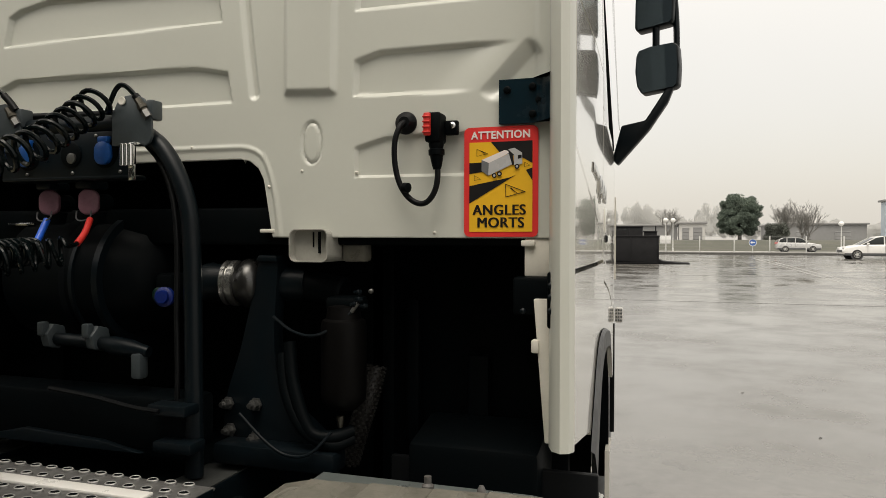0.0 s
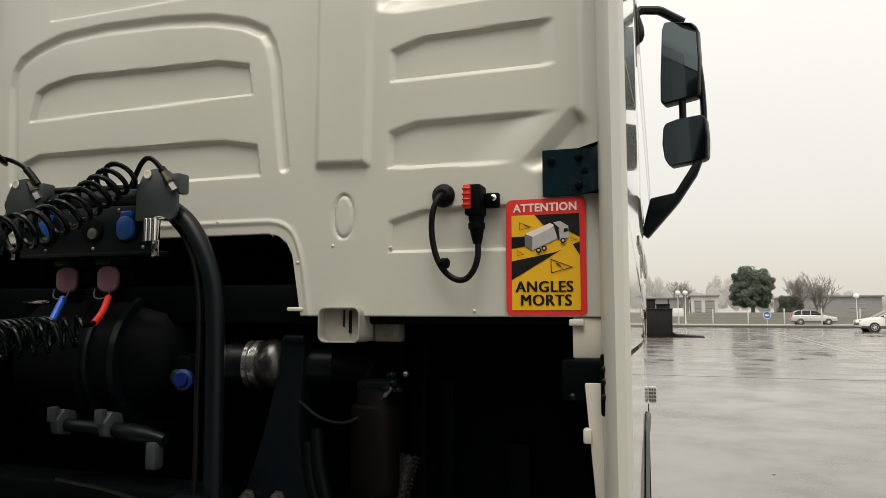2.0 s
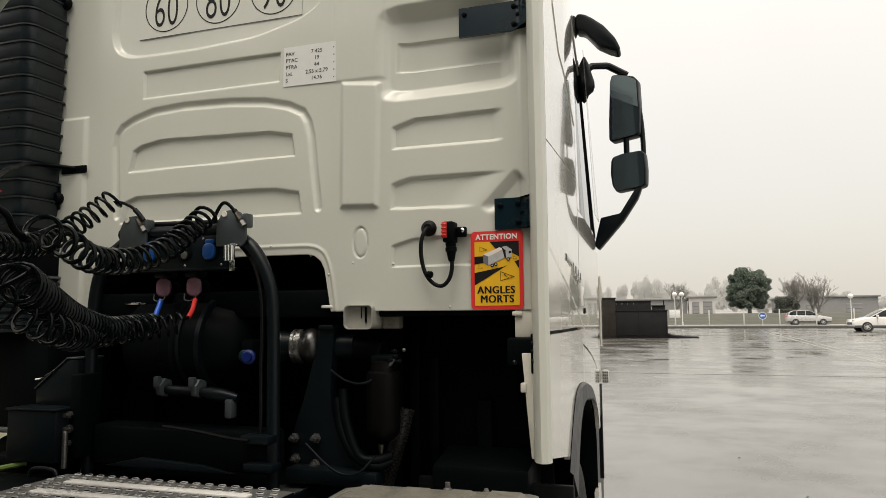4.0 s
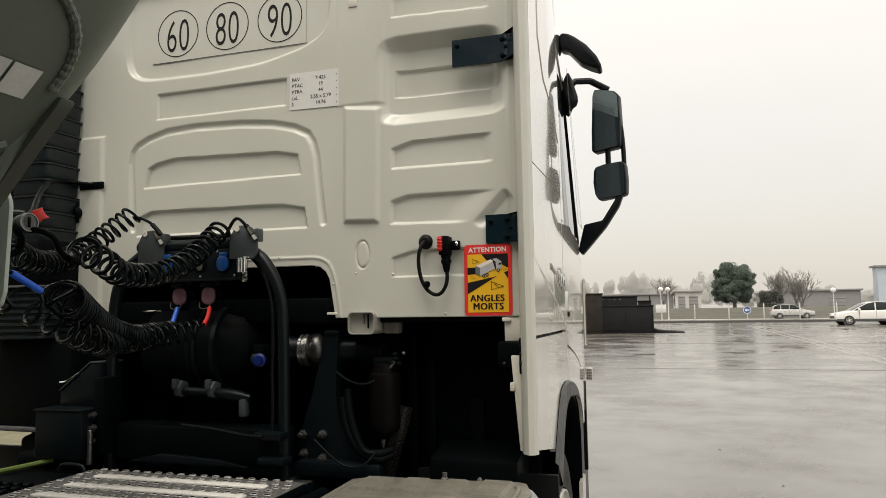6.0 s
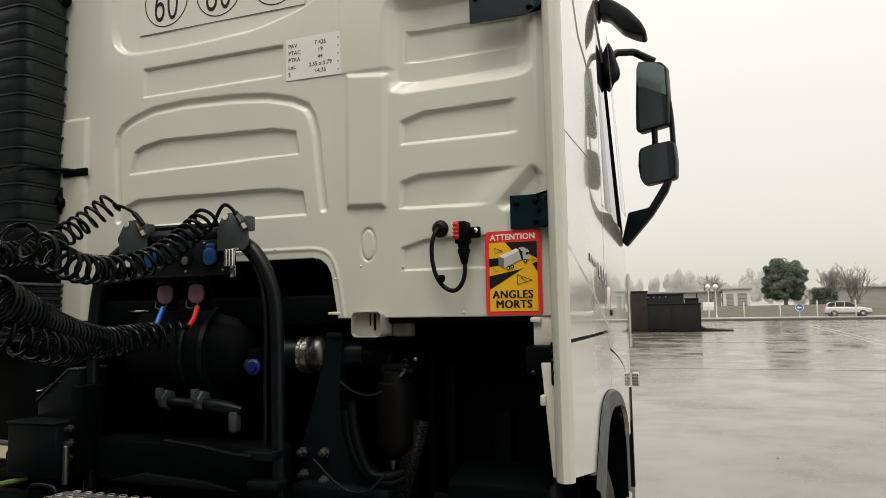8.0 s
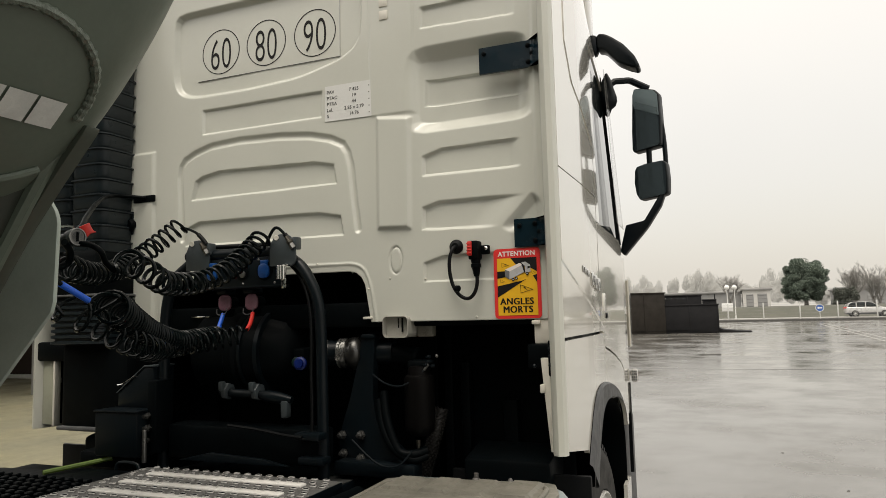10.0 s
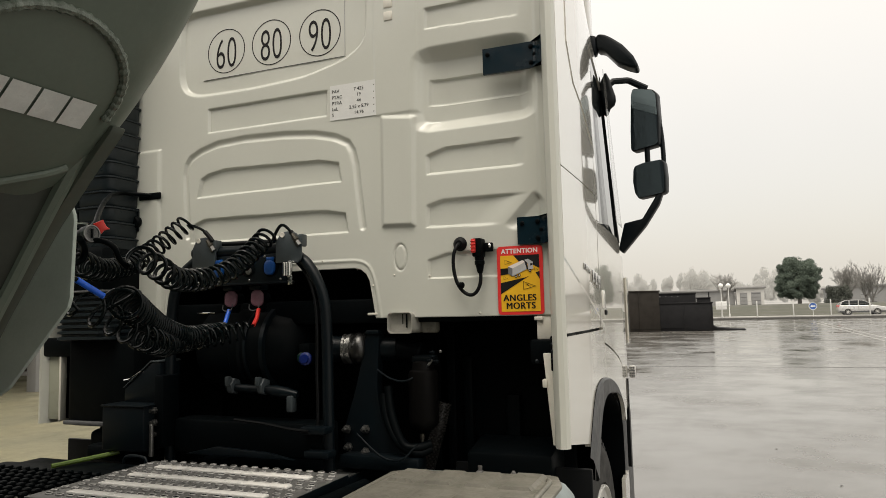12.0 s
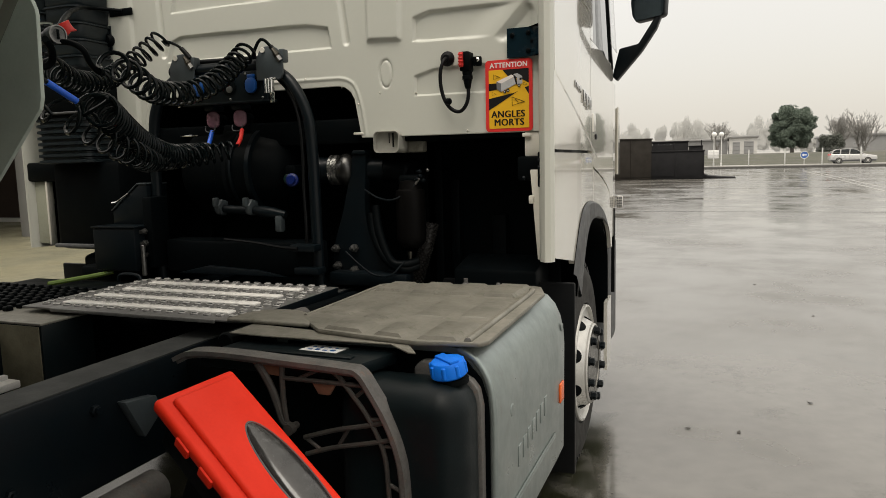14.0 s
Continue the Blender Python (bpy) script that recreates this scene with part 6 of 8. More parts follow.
bellows(-0.995, -0.775, -0.20, 0.02, 1.95, 3.72, 0.070, "intake_duct", "black ribbed air intake duct", 0.013, True)
bellows(-1.29, -1.02, -0.16, 0.10, 1.95, 3.72, 0.070, "intake_duct", "black ribbed outer intake duct", 0.013, True)
bellows(-1.075, -0.76, -0.22, 0.12, 1.55, 1.76, 0.026, "intake_bellows", "black rubber bellows of the air intake", 0.012)
part("intake_collar", box(-1.09, -0.77, -0.23, 0.12, 1.75, 1.97, 0.03), M_BLACK, truck, "black intake collar")
part("bellows_band", box(-1.085, -0.755, -0.235, 0.13, 1.762, 1.772, 0.004), M_TRIM, truck, "grey band of the bellows")
ab = part("air_box", box(-1.062, -0.66, -0.15, 0.25, 1.16, 1.56, 0.03), M_BLACK, truck, "large black air filter box")
part("air_box_lip", box(-1.058, -0.66, -0.17, -0.14, 1.170, 1.188, 0.006), M_TRIM, ab)
kb = part("duct_knob", turned([(0, 0.012), (0.03, 0.012), (0.032, 0.026), (0.05, 0.028), (0.06, 0.02), (0.062, 0)], (-0.785, 0.02, 2.095), (-0.785, -1, 2.095), 16), M_BLACK, truck, "black knob of the duct bracket")
part("knob_plate", box(-0.82, -0.775, -0.02, 0.0, 2.05, 2.16, 0.006), M_STEEL, kb)
part("duct_knob", turned([(0, 0.012), (0.03, 0.012), (0.032, 0.026), (0.05, 0.028), (0.06, 0.02), (0.062, 0)], (-0.785, 0.02, 2.93), (-0.785, -1, 2.93), 16), M_BLACK, truck, "black knob of the duct bracket")
part("arm_strap", box(-0.775, -0.648, -0.020, -0.008, 2.196, 2.228, 0.004), M_BLACK, truck, "black strap on the wall")
part("hinge_block", box(-1.30, -1.06, -0.10, 0.0, 1.47, 1.56, 0.01), M_BLACK, truck, "black hinge block of the far flap")
ff = part("far_flap", box(-1.284, -1.168, -0.080, -0.064, 1.175, 1.50, 0.004), mat("grey_green_plastic", (0.36, 0.37, 0.29), (0.29, 0.30, 0.235), rough=0.5, scale=6, spots=(0.20, 0.19, 0.10), wear=0.5), truck, "grey-green lower flap of the far side")
part("flap_edge", box(-1.178, -1.164, -0.094, -0.060, 1.172, 1.50, 0.004), M_WPLAST, ff)
sbx = part("switch_box", box(-0.72, -0.49, -0.26, -0.08, 1.09, 1.275, 0.008), M_STEEL, truck, "dark grey switch box beside the frame")
part("box_lid", box(-0.725, -0.485, -0.265, -0.075, 1.272, 1.280, 0.003), M_STEEL, sbx)
part("box_foot", box(-0.86, -0.55, -0.22, 0.0, 1.03, 1.10, 0.02), M_BLACK, sbx)
wd = part("wedge_bracket", prism([(-0.70, 1.278), (-0.50, 1.278), (-0.50, 1.451), (-0.55, 1.451), (-0.70, 1.337)], 0.12, at_y(-0.16), 0.006), M_STEEL, truck, "dark wedge-shaped bracket")
# slanted top in the paler paint, for the light that falls on it
part("wedge_top", prism([(-0.706, 1.341), (-0.549, 1.459), (-0.500, 1.459), (-0.500, 1.452), (-0.550, 1.452), (-0.700, 1.338)], 0.13, at_y(-0.165), 0.002), M_BRACKET, wd)
part("wedge_screw", turned([(0, 0.010), (0.006, 0.010), (0.008, 0.006), (0.012, 0)], (-0.505, -0.165, 1.375), (-0.505, -1, 1.375), 10), M_BOLT, wd)
part("bright_tip", sweep(spline([(-0.700, -0.16, 1.373), (-0.672, -0.16, 1.377), (-0.640, -0.16, 1.393), (-0.600, -0.16, 1.414)], 5), 0.006, 8), M_CHROME, wd)
pb = part("bolt_column", box(-0.495, -0.445, -0.20, -0.10, 1.10, 1.40, 0.008), M_BLACK, truck, "black bolted column")
for bz, r in ((1.255, 0.014), (1.205, 0.016), (1.155, 0.011)):
    part("bolt", turned([(0, r), (0.012, r), (0.014, r * 0.6), (0.03, r * 0.6), (0.031, 0)], (-0.485, -0.20, bz), (-0.44, -1, bz), 6), M_BOLT, pb)
part("pin_rod", rod((-0.475, -0.23, 1.07), (-0.475, -0.23, 1.20), 0.010, 10), M_BOLT, truck, "grey steel pin")
# backing and sheet added so that the openings stay dark
part("dark_backing", box(-0.75, 0.60, 0.34, 0.40, 0.9, 2.05, 0.01), M_BLACK, truck, "black backing added behind the cab's opening")
part("far_sheet", box(-1.20, -0.55, 0.30, 0.32, 0.70, 1.60, 0.01), M_BLACK, truck, "black sheet added under the cab's far side")
part("bright_edge", box(-0.46, -0.36, 0.02, 0.03, 1.655, 1.663, 0.002), M_CHROME, truck, "bright metal edge in the opening")

# black masses added low in the chassis to stop light from below
part("chassis_mass", box(-0.36, 0.28, -0.55, 0.6, 0.45, 1.0, 0.06, seg=3), M_BLACK, truck, "black mass added between the rails to stop light")
part("under_block", box(-1.24, 1.14, 0.0, 1.75, 0.36, 0.42, 0.01), M_BLACK, truck, "black sheet added under the cab to stop light")


# ---- the semi-trailer: rounded steel tub nose over the chassis ----
trailer = empty("semi_trailer", (0, -4, 0), label="olive-grey steel tipper trailer, its rounded nose near cab", category="trailer")
TC = Vector((-0.05, 0, 2.85))
NOSE_Y, NOSE_A, TUB_R = -1.70, 0.46, 1.21


def tub_point(a, y):
    """A point of the tub's skin: a, degrees from straight down towards the right; y along it."""
    r = TUB_R * math.sqrt(max(0.0, 1 - ((y - NOSE_Y) / NOSE_A) ** 2)) if y > NOSE_Y else TUB_R
    return Vector((TC.x + r * math.sin(radians(a)), y, TC.z - r * math.cos(radians(a))))


own = bmesh.new()
rings = []
for k in range(25):
    y = NOSE_Y + NOSE_A * math.sin(radians(90 * k / 24)) * 0.9999
    rings.append([own.verts.new(tub_point(a, y)) for a in np.linspace(-86, 86, 61)])
rings.insert(0, [own.verts.new(tub_point(a, -9.0)) for a in np.linspace(-86, 86, 61)])
for a, b in zip(rings, rings[1:]):
    for k in range(60):
        own.faces.new((a[k], a[k + 1], b[k + 1], b[k]))
tub = part("tub", own, M_OLIVE, trailer, "olive-grey painted steel tub with rounded nose")


def on_tub(a, y, lift=0.004):
    p = tub_point(a, y)
    q, r = tub_point(a + 0.5, y), tub_point(a, y - 0.01)
    n = (q - p).cross(r - p).normalized()
    if n.dot(p - Vector((TC.x, NOSE_Y - 0.3, TC.z))) < 0:
        n = -n
    return p + n * lift


def tub_strip(a0, a1, y0, y1, lift, n=6):
    own = bmesh.new()
    g = [[own.verts.new(on_tub(a0 + (a1 - a0) * i / n, y0 + (y1 - y0) * k / n, lift)) for k in range(n + 1)] for i in range(n + 1)]
    for i in range(n):
        for k in range(n):
            own.faces.new((g[i][k], g[i + 1][k], g[i + 1][k + 1], g[i][k + 1]))
    return own


for k in range(8):
    y1 = -1.686 - 0.052 * k
    part("reflective_square", tub_strip(42.9, 45.4, y1 - 0.047, y1, 0.003), M_TAPE, trailer, "silver reflective tape square")
# weld bead round the doubler plate
bead = []
for t in np.linspace(0, 1, 170):
    ang = radians(-8 + 200 * t)
    bead.append(on_tub(45.0 + 6.6 * math.sin(ang) + 0.02 * random.uniform(-1, 1), -1.80 + 0.152 * math.cos(ang) + 0.0004 * random.uniform(-1, 1), 0.002))
part("weld_bead", sweep(bead, lambda s: 0.0080 + 0.0010 * math.sin(s * 210) + 0.0006 * math.sin(s * 97), 8), M_WELD, trailer, "rough weld bead")
part("weld_bead", sweep([on_tub(38.7 - 2.4 * t, -1.653 - 0.09 * t, 0.003) for t in np.linspace(0, 3, 30)], 0.007, 8), M_OLIVE, trailer)
# side plate of the subframe, its front edge raked
# plate and box below carry the tub's shade in their colour
g = part("subframe_plate", prism([(0.775, 1.985), (0.764, 1.971), (0.696, 1.900), (0.618, 1.815), (0.555, 1.735), (0.483, 1.639), (0.40, 1.52), (0.15, 1.52), (0.45, 1.90), (0.70, 2.01)], -0.03, at_y(-1.585), 0.004), M_GUSSET, trailer, "olive steel subframe plate, darkened for shade")
rib = [Vector((0.712, -1.612, 1.956)), Vector((0.690, -1.622, 1.925)), Vector((0.600, -1.63, 1.79)), Vector((0.500, -1.64, 1.63)), Vector((0.42, -1.65, 1.50))]
part("plate_rib", sweep(spline(rib, 6), 0.014, 8), M_OLIVE, g)
part("plate_knob", turned([(0, 0.014), (0.012, 0.018), (0.03, 0.014), (0.034, 0)], (0.712, -1.625, 1.958), (0.70, 0, 1.93), 14), M_OLIVE, g)
part("under_plate", prism([(0.70, 1.95), (0.50, 1.63), (0.42, 1.50), (-0.5, 1.50), (-0.5, 1.95)], -1.2, at_y(-1.63), 0.004), M_SUBFRAME, trailer, "olive subframe box, darkened for shade")
head = part("front_plate", prism([(-0.80, 2.02), (0.10, 2.02), (0.172, 1.968), (0.196, 1.935), (0.205, 1.915), (0.207, 1.90), (0.199, 1.70), (0.190, 1.672), (0.172, 1.655), (0.045, 1.527), (-0.02, 1.462), (-0.06, 1.440), (-0.80, 1.440)], 0.012, at_y(-1.21), 0.002), M_TRGREY, trailer, "light grey steel front plate")
part("plate_lug", turned([(0, 0.05), (0.02, 0.055), (0.05, 0.045), (0.06, 0.03), (0.06, 0)], (0.33, -1.58, 1.60), (0.30, -1.50, 1.58), 16), M_BLACK, trailer, "black rubber buffer")
# air couplings on the front plate
for k, (cx, cy, cz, m, lab) in enumerate(((0.100, -1.060, 1.886, M_RED, "red air coupling head"), (0.02, -1.10, 1.80, M_STEEL, "black line coupling"), (-0.05, -1.08, 1.770, M_BLUE, "blue air coupling head"))):
    tail = (cx - 0.097, cy + 0.019, cz - 0.004) if k == 0 else (cx - 0.02, cy - 0.12, cz - 0.01)
    c = part("coupling_body", turned([(0, 0.020), (0.004, 0.0235), (0.030, 0.0235), (0.034, 0.018), (0.10, 0.016)], (cx, cy, cz), tail, 18), M_STEEL, trailer, lab)
    if k == 0:
        turn = Matrix.Translation((cx, cy, cz)) @ Matrix.Rotation(radians(79), 4, "Z") @ ACROSS
        face = part("coupling_face", turned([(-0.012, 0.0255), (0.002, 0.0255), (0.004, 0.0235), (0.004, 0.0205), (0.001, 0.0195), (0.001, 0.0165), (0.003, 0.0155), (0.003, 0)], (cx, cy, cz), (cx + 0.97, cy - 0.19, cz), 30), M_BRACKET, c, "grey metal coupling face")
        part("coupling_bar", box(-0.0028, 0.0028, -0.013, 0.013, -0.0065, 0.0065, 0.001, turn), M_BLACK, face)
        part("coupling_rim", turned([(0.003, 0.0255), (0.0055, 0.0245), (0.0055, 0.0215), (0.003, 0.0205)], (cx, cy, cz), (cx + 0.97, cy - 0.19, cz), 30), M_BOLT, face)
        part("coupling_cap", prism([(0.003, 0.032), (0.015, 0.038), (0.036, 0.049), (0.039, 0.038), (0.049, 0.022), (0.059, 0.017), (0.039, 0.011), (0.030, -0.002), (0.020, 0.014)][::-1], 0.014, Matrix.Translation((cx - 0.008, cy + 0.007, cz + 0.002)) @ Matrix.Rotation(radians(48), 4, "Z") @ Matrix.Scale(0.85, 4) @ ACROSS, 0.003), M_RED, c, "red coupling cap")
        part("coupling_lever", sweep(spline([(cx - 0.06, cy - 0.03, cz + 0.028), (cx - 0.03, cy - 0.01, cz + 0.031), (cx - 0.012, cy, cz + 0.028)], 5), 0.004, 8), M_CHROME, c)
part("line_hose", sweep(spline([(-0.70, -0.020, 2.216), (-0.78, -0.10, 2.222), (-0.685, -0.255, 2.186), (-0.537, -0.42, 2.131), (-0.359, -0.60, 2.074), (-0.075, -0.88, 1.974), (0.05, -1.00, 1.928), (0.090, -1.05, 1.905)], 8), 0.0085, 10), M_BLACK, trailer, "black line from the cab wall to the coupling")
part("line_hose", sweep(spline([(0.085, -1.055, 1.868), (0.125, -1.04, 1.864), (0.145, -1.02, 1.846), (0.133, -0.99, 1.817), (0.124, -0.955, 1.797), (0.135, -0.94, 1.792)], 8), 0.0085, 10), M_BLACK, trailer, "black line hanging from the coupling")
part("line_hose", sweep(spline([(0.10, -1.10, 1.868), (0.075, -1.06, 1.845), (0.050, -1.05, 1.812), (0.02, -1.10, 1.79)], 7), 0.010, 10), M_BLACK, trailer, "black line behind the coupling")


# ---- coiled trailer lines ----
def coil_line(label, lead_in, centre, lead_out, turns, radius, thick, start=0.0, ends=None, even=False, crowd=0.0):
    """One coiled hose: a straight end, the coil, a straight end, with sleeves of their own colour."""
    e = empty("coiled_hose", tuple(lead_in[0]), label=label, category="hose")
    coil = helix(centre, turns, radius, start, 18, even, crowd)
    head = spline(list(lead_in) + [coil[2]], 6)
    tail = spline([coil[-3]] + list(lead_out), 6)
    part("coil", sweep(head[:-1] + coil[2:-2] + tail[1:], thick, 8), M_HOSE, e, "black coiled hose")
    for pts, m, lab in ends or ():
        part("end_sleeve", sweep(spline(pts, 6), thick * 1.55, 10), m, e, lab)
    return e


coil_line("black coiled electric line hanging from near bracket", [(0.186, -0.138, 1.938), (0.155, -0.145, 1.978), (0.126, -0.150, 2.004), (0.104, -0.155, 1.994)],
          [(0.059, -0.162, 1.969), (0.047, -0.256, 1.892), (0.040, -0.355, 1.825), (0.024, -0.468, 1.783), (0.032, -0.588, 1.770), (0.070, -0.704, 1.772), (0.114, -0.815, 1.798), (0.144, -0.934, 1.827)],
          [(0.150, -0.965, 1.800), (0.140, -0.955, 1.790)], 21, 0.0365, 0.0064, even=True, crowd=0.40,
          ends=[([(0.186, -0.138, 1.938), (0.170, -0.141, 1.960), (0.155, -0.145, 1.978)], M_RUBBER, "black rubber end sleeve")])
coil_line("black coiled electric line hanging from far bracket", [(-0.232, -0.148, 1.960), (-0.271, -0.152, 2.003), (-0.306, -0.160, 2.024)],
          [(-0.326, -0.187, 2.048), (-0.383, -0.285, 1.949), (-0.376, -0.413, 1.872), (-0.322, -0.549, 1.833), (-0.246, -0.684, 1.815), (-0.157, -0.813, 1.808), (-0.060, -0.937, 1.809), (0.040, -1.060, 1.808)],
          [(0.05, -1.12, 1.80), (0.04, -1.20, 1.80)], 22, 0.0360, 0.0060, 1.0, even=True, crowd=0.62,
          ends=[([(-0.232, -0.148, 1.960), (-0.252, -0.150, 1.984), (-0.271, -0.152, 2.003)], M_RUBBER, "black rubber end sleeve")])
coil_line("black coiled air line with blue end sleeves", [(-0.196, -0.085, 1.668), (-0.190, -0.110, 1.632), (-0.182, -0.135, 1.600)],
          [(-0.172, -0.150, 1.583), (-0.151, -0.282, 1.575), (-0.127, -0.412, 1.569), (-0.091, -0.538, 1.587), (-0.040, -0.657, 1.612), (0.021, -0.771, 1.640), (0.087, -0.883, 1.668), (0.150, -0.985, 1.691)],
          [(0.201, -1.000, 1.712), (0.166, -1.030, 1.723), (0.141, -1.052, 1.706), (0.137, -1.093, 1.728), (0.133, -1.134, 1.750), (0.120, -1.20, 1.78)], 40, lambda s: 0.032 + 0.014 * s, 0.0060, 0.4, even=True, crowd=0.15,
          ends=[([(-0.196, -0.085, 1.668), (-0.190, -0.110, 1.632), (-0.182, -0.135, 1.600)], M_BLUEHOSE, "blue sleeve"), ([(0.141, -1.052, 1.706), (0.137, -1.093, 1.728), (0.133, -1.134, 1.750)], M_BLUEHOSE, "blue sleeve")])
coil_line("black stretched coiled air line with red end sleeve", [(-0.040, -0.092, 1.668), (-0.022, -0.130, 1.630), (-0.012, -0.165, 1.603)],
          [(-0.020, -0.187, 1.586), (-0.090, -0.268, 1.566), (-0.131, -0.382, 1.554), (-0.115, -0.505, 1.549), (-0.050, -0.614, 1.549), (0.015, -0.725, 1.563), (0.053, -0.843, 1.594), (0.068, -0.968, 1.646), (0.070, -1.098, 1.704)],
          [(0.07, -1.15, 1.74), (0.06, -1.20, 1.76)], 24, lambda s: 0.034 + 0.010 * s, 0.0055, 2.2, even=True, crowd=0.55,
          ends=[([(-0.040, -0.092, 1.668), (-0.022, -0.130, 1.630), (-0.012, -0.165, 1.603)], M_RED, "red sleeve")])


# ---- the yard: wet concrete that rises a little to the far kerb; fence, road and buildings ----
M_WET = mat("wet_concrete", (0.152, 0.145, 0.130), (0.098, 0.094, 0.084), spec=1.0, rough=0.165, rvar=0.20, scale=0.55, fine=9, bump=0.008, spots=(0.040, 0.039, 0.032), wear=0.7)
M_GRASS = mat("winter_grass", (0.068, 0.072, 0.055), (0.115, 0.113, 0.092), rough=0.9, scale=0.6, fine=30, bump=0.1)
# hedge and pine greens lifted a little, standing in for distant mist
M_HEDGE = mat("hedge_leaf", (0.115, 0.125, 0.105), (0.09, 0.098, 0.082), rough=0.85, scale=3, fine=40, bump=0.1)
M_PINE = mat("pine_leaf", (0.150, 0.188, 0.148), (0.120, 0.152, 0.120), rough=0.8, scale=3)
M_BARK = mat("bark", (0.15, 0.135, 0.12), (0.11, 0.10, 0.09), rough=0.9, scale=10, bump=0.1)
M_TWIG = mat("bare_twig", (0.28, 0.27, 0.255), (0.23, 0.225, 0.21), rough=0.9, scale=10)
# twig grey paled so that the far woods look hazy
M_FARTWIG = mat("haze_pale_twig", (0.60, 0.60, 0.58), (0.55, 0.55, 0.53), rough=0.95, scale=10)
M_KERB = mat("kerb_wet", (0.07, 0.068, 0.062), (0.05, 0.048, 0.045), rough=0.6, scale=4)
M_PATH = mat("pale_pavement", (0.36, 0.35, 0.33), (0.30, 0.295, 0.28), rough=0.5, scale=1)
M_JOINT = mat("tar_joint", (0.06, 0.058, 0.055), (0.045, 0.044, 0.042), rough=0.5, scale=2)
M_SKIP = mat("skip_black", (0.014, 0.014, 0.015), (0.010, 0.010, 0.011), rough=0.6, scale=2, bump=0.05, spots=(0.03, 0.026, 0.024), spec=0.2)
M_POST = mat("galvanised_post", (0.62, 0.62, 0.60), (0.52, 0.52, 0.50), rough=0.5, scale=6)
M_FACADE = mat("pale_cladding", (0.60, 0.59, 0.56), (0.54, 0.53, 0.505), rough=0.7, scale=0.8)
M_ROOF = mat("grey_roof", (0.28, 0.28, 0.275), (0.24, 0.24, 0.235), rough=0.7, scale=0.8)
M_WALL = mat("shed_wall", (0.055, 0.036, 0.026), (0.035, 0.024, 0.018), rough=0.8, scale=0.5)
M_BLUEG = mat("blue_cladding", (0.50, 0.57, 0.63), (0.45, 0.52, 0.58), rough=0.4, scale=0.6)
M_CAR = mat("silver_car_paint", (0.55, 0.55, 0.54), (0.50, 0.50, 0.49), rough=0.3, metal=0.3, scale=3, coat=0.6, bump=0.0)
M_CARW = mat("white_car_paint", (0.80, 0.79, 0.76), (0.76, 0.75, 0.72), rough=0.25, scale=3, coat=0.8, bump=0.0)
M_GLOBE = mat("white_globe", (0.80, 0.80, 0.78), (0.75, 0.75, 0.73), rough=0.3, scale=5)
M_SIGNBLUE = mat("sign_blue", (0.05, 0.13, 0.42), (0.04, 0.11, 0.36), rough=0.4, scale=5)


def rise(y):
    """Height of the yard: flat round the truck, then a slight fall towards it."""
    return 0.0 if y < 6 else 0.007 * (y - 6)


KERB_Y = 62.0
TOP = rise(KERB_Y) + 0.14
S = 900
bmg = bmesh.new()
gx = [-S, -200, -60, -25, -10, -4, 0, 4, 10, 25, 60, 200, S]
rows_y = [(-S, 0), (-200, 0), (-60, 0), (-25, 0), (-10, 0), (-4, 0), (0, 0), (3, 0), (6, 0), (15, rise(15)), (30, rise(30)), (KERB_Y, rise(KERB_Y)), (KERB_Y + 0.01, TOP - 0.01),
          (KERB_Y + 0.4, TOP), (120, TOP + 0.1), (S, TOP + 0.6)]
prev = None
for y, z in rows_y:
    row = [bmg.verts.new((x, y, z)) for x in gx]
    if prev:
        for i in range(len(gx) - 1):
            bmg.faces.new((prev[i], prev[i + 1], row[i + 1], row[i]))
    prev = row
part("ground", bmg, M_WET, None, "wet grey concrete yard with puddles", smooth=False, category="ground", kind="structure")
part("kerb_line", box(-200, 200, KERB_Y - 0.25, KERB_Y, 0.0, TOP + 0.02, 0.02), M_KERB, None, "dark wet kerb along the yard", category="kerb", kind="structure")
part("pavement", box(-200, 200, KERB_Y + 1.5, KERB_Y + 5.5, TOP - 0.1, TOP + 0.07, 0.02), M_PATH, None, "pale wet pavement behind the fence", category="pavement", kind="structure")
part("verge", prism([(KERB_Y + 6.0, TOP), (KERB_Y + 9.0, TOP + 0.95), (KERB_Y + 12.0, TOP + 1.10), (KERB_Y + 20, TOP)], 400, at_x(-200), 0.0), M_GRASS, None, "dull green grass bank behind the fence", category="verge", kind="structure")
M_DRY = mat("dry_sandy_concrete", (0.262, 0.244, 0.162), (0.120, 0.116, 0.078), rough=0.5, rvar=0.25, scale=0.9, fine=22, bump=0.02, spots=(0.09, 0.085, 0.062), wear=0.8)
part("hall_floor", prism([(-13.0, -0.05), (20.5, -0.05), (20.5, rise(20.5) + 0.006), (15.0, rise(15.0) + 0.006), (6.0, 0.006), (-13.0, 0.006)], 45.4, at_x(-48.0), 0.0), M_DRY, None, "sandy pale concrete floor beside the truck", category="floor", kind="structure")
# algae and the truck's shade as one dark green tint on the concrete, frayed edge
nt = M_WET.node_tree
skin = nt.nodes["Principled BSDF"].inputs["Base Color"]
was = skin.links[0].from_socket
co, sep, noi = nt.nodes.new("ShaderNodeTexCoord"), nt.nodes.new("ShaderNodeSeparateXYZ"), nt.nodes.new("ShaderNodeTexNoise")
noi.inputs["Scale"].default_value, noi.inputs["Detail"].default_value = 6.0, 9.0
nt.links.new(co.outputs["Object"], noi.inputs["Vector"])
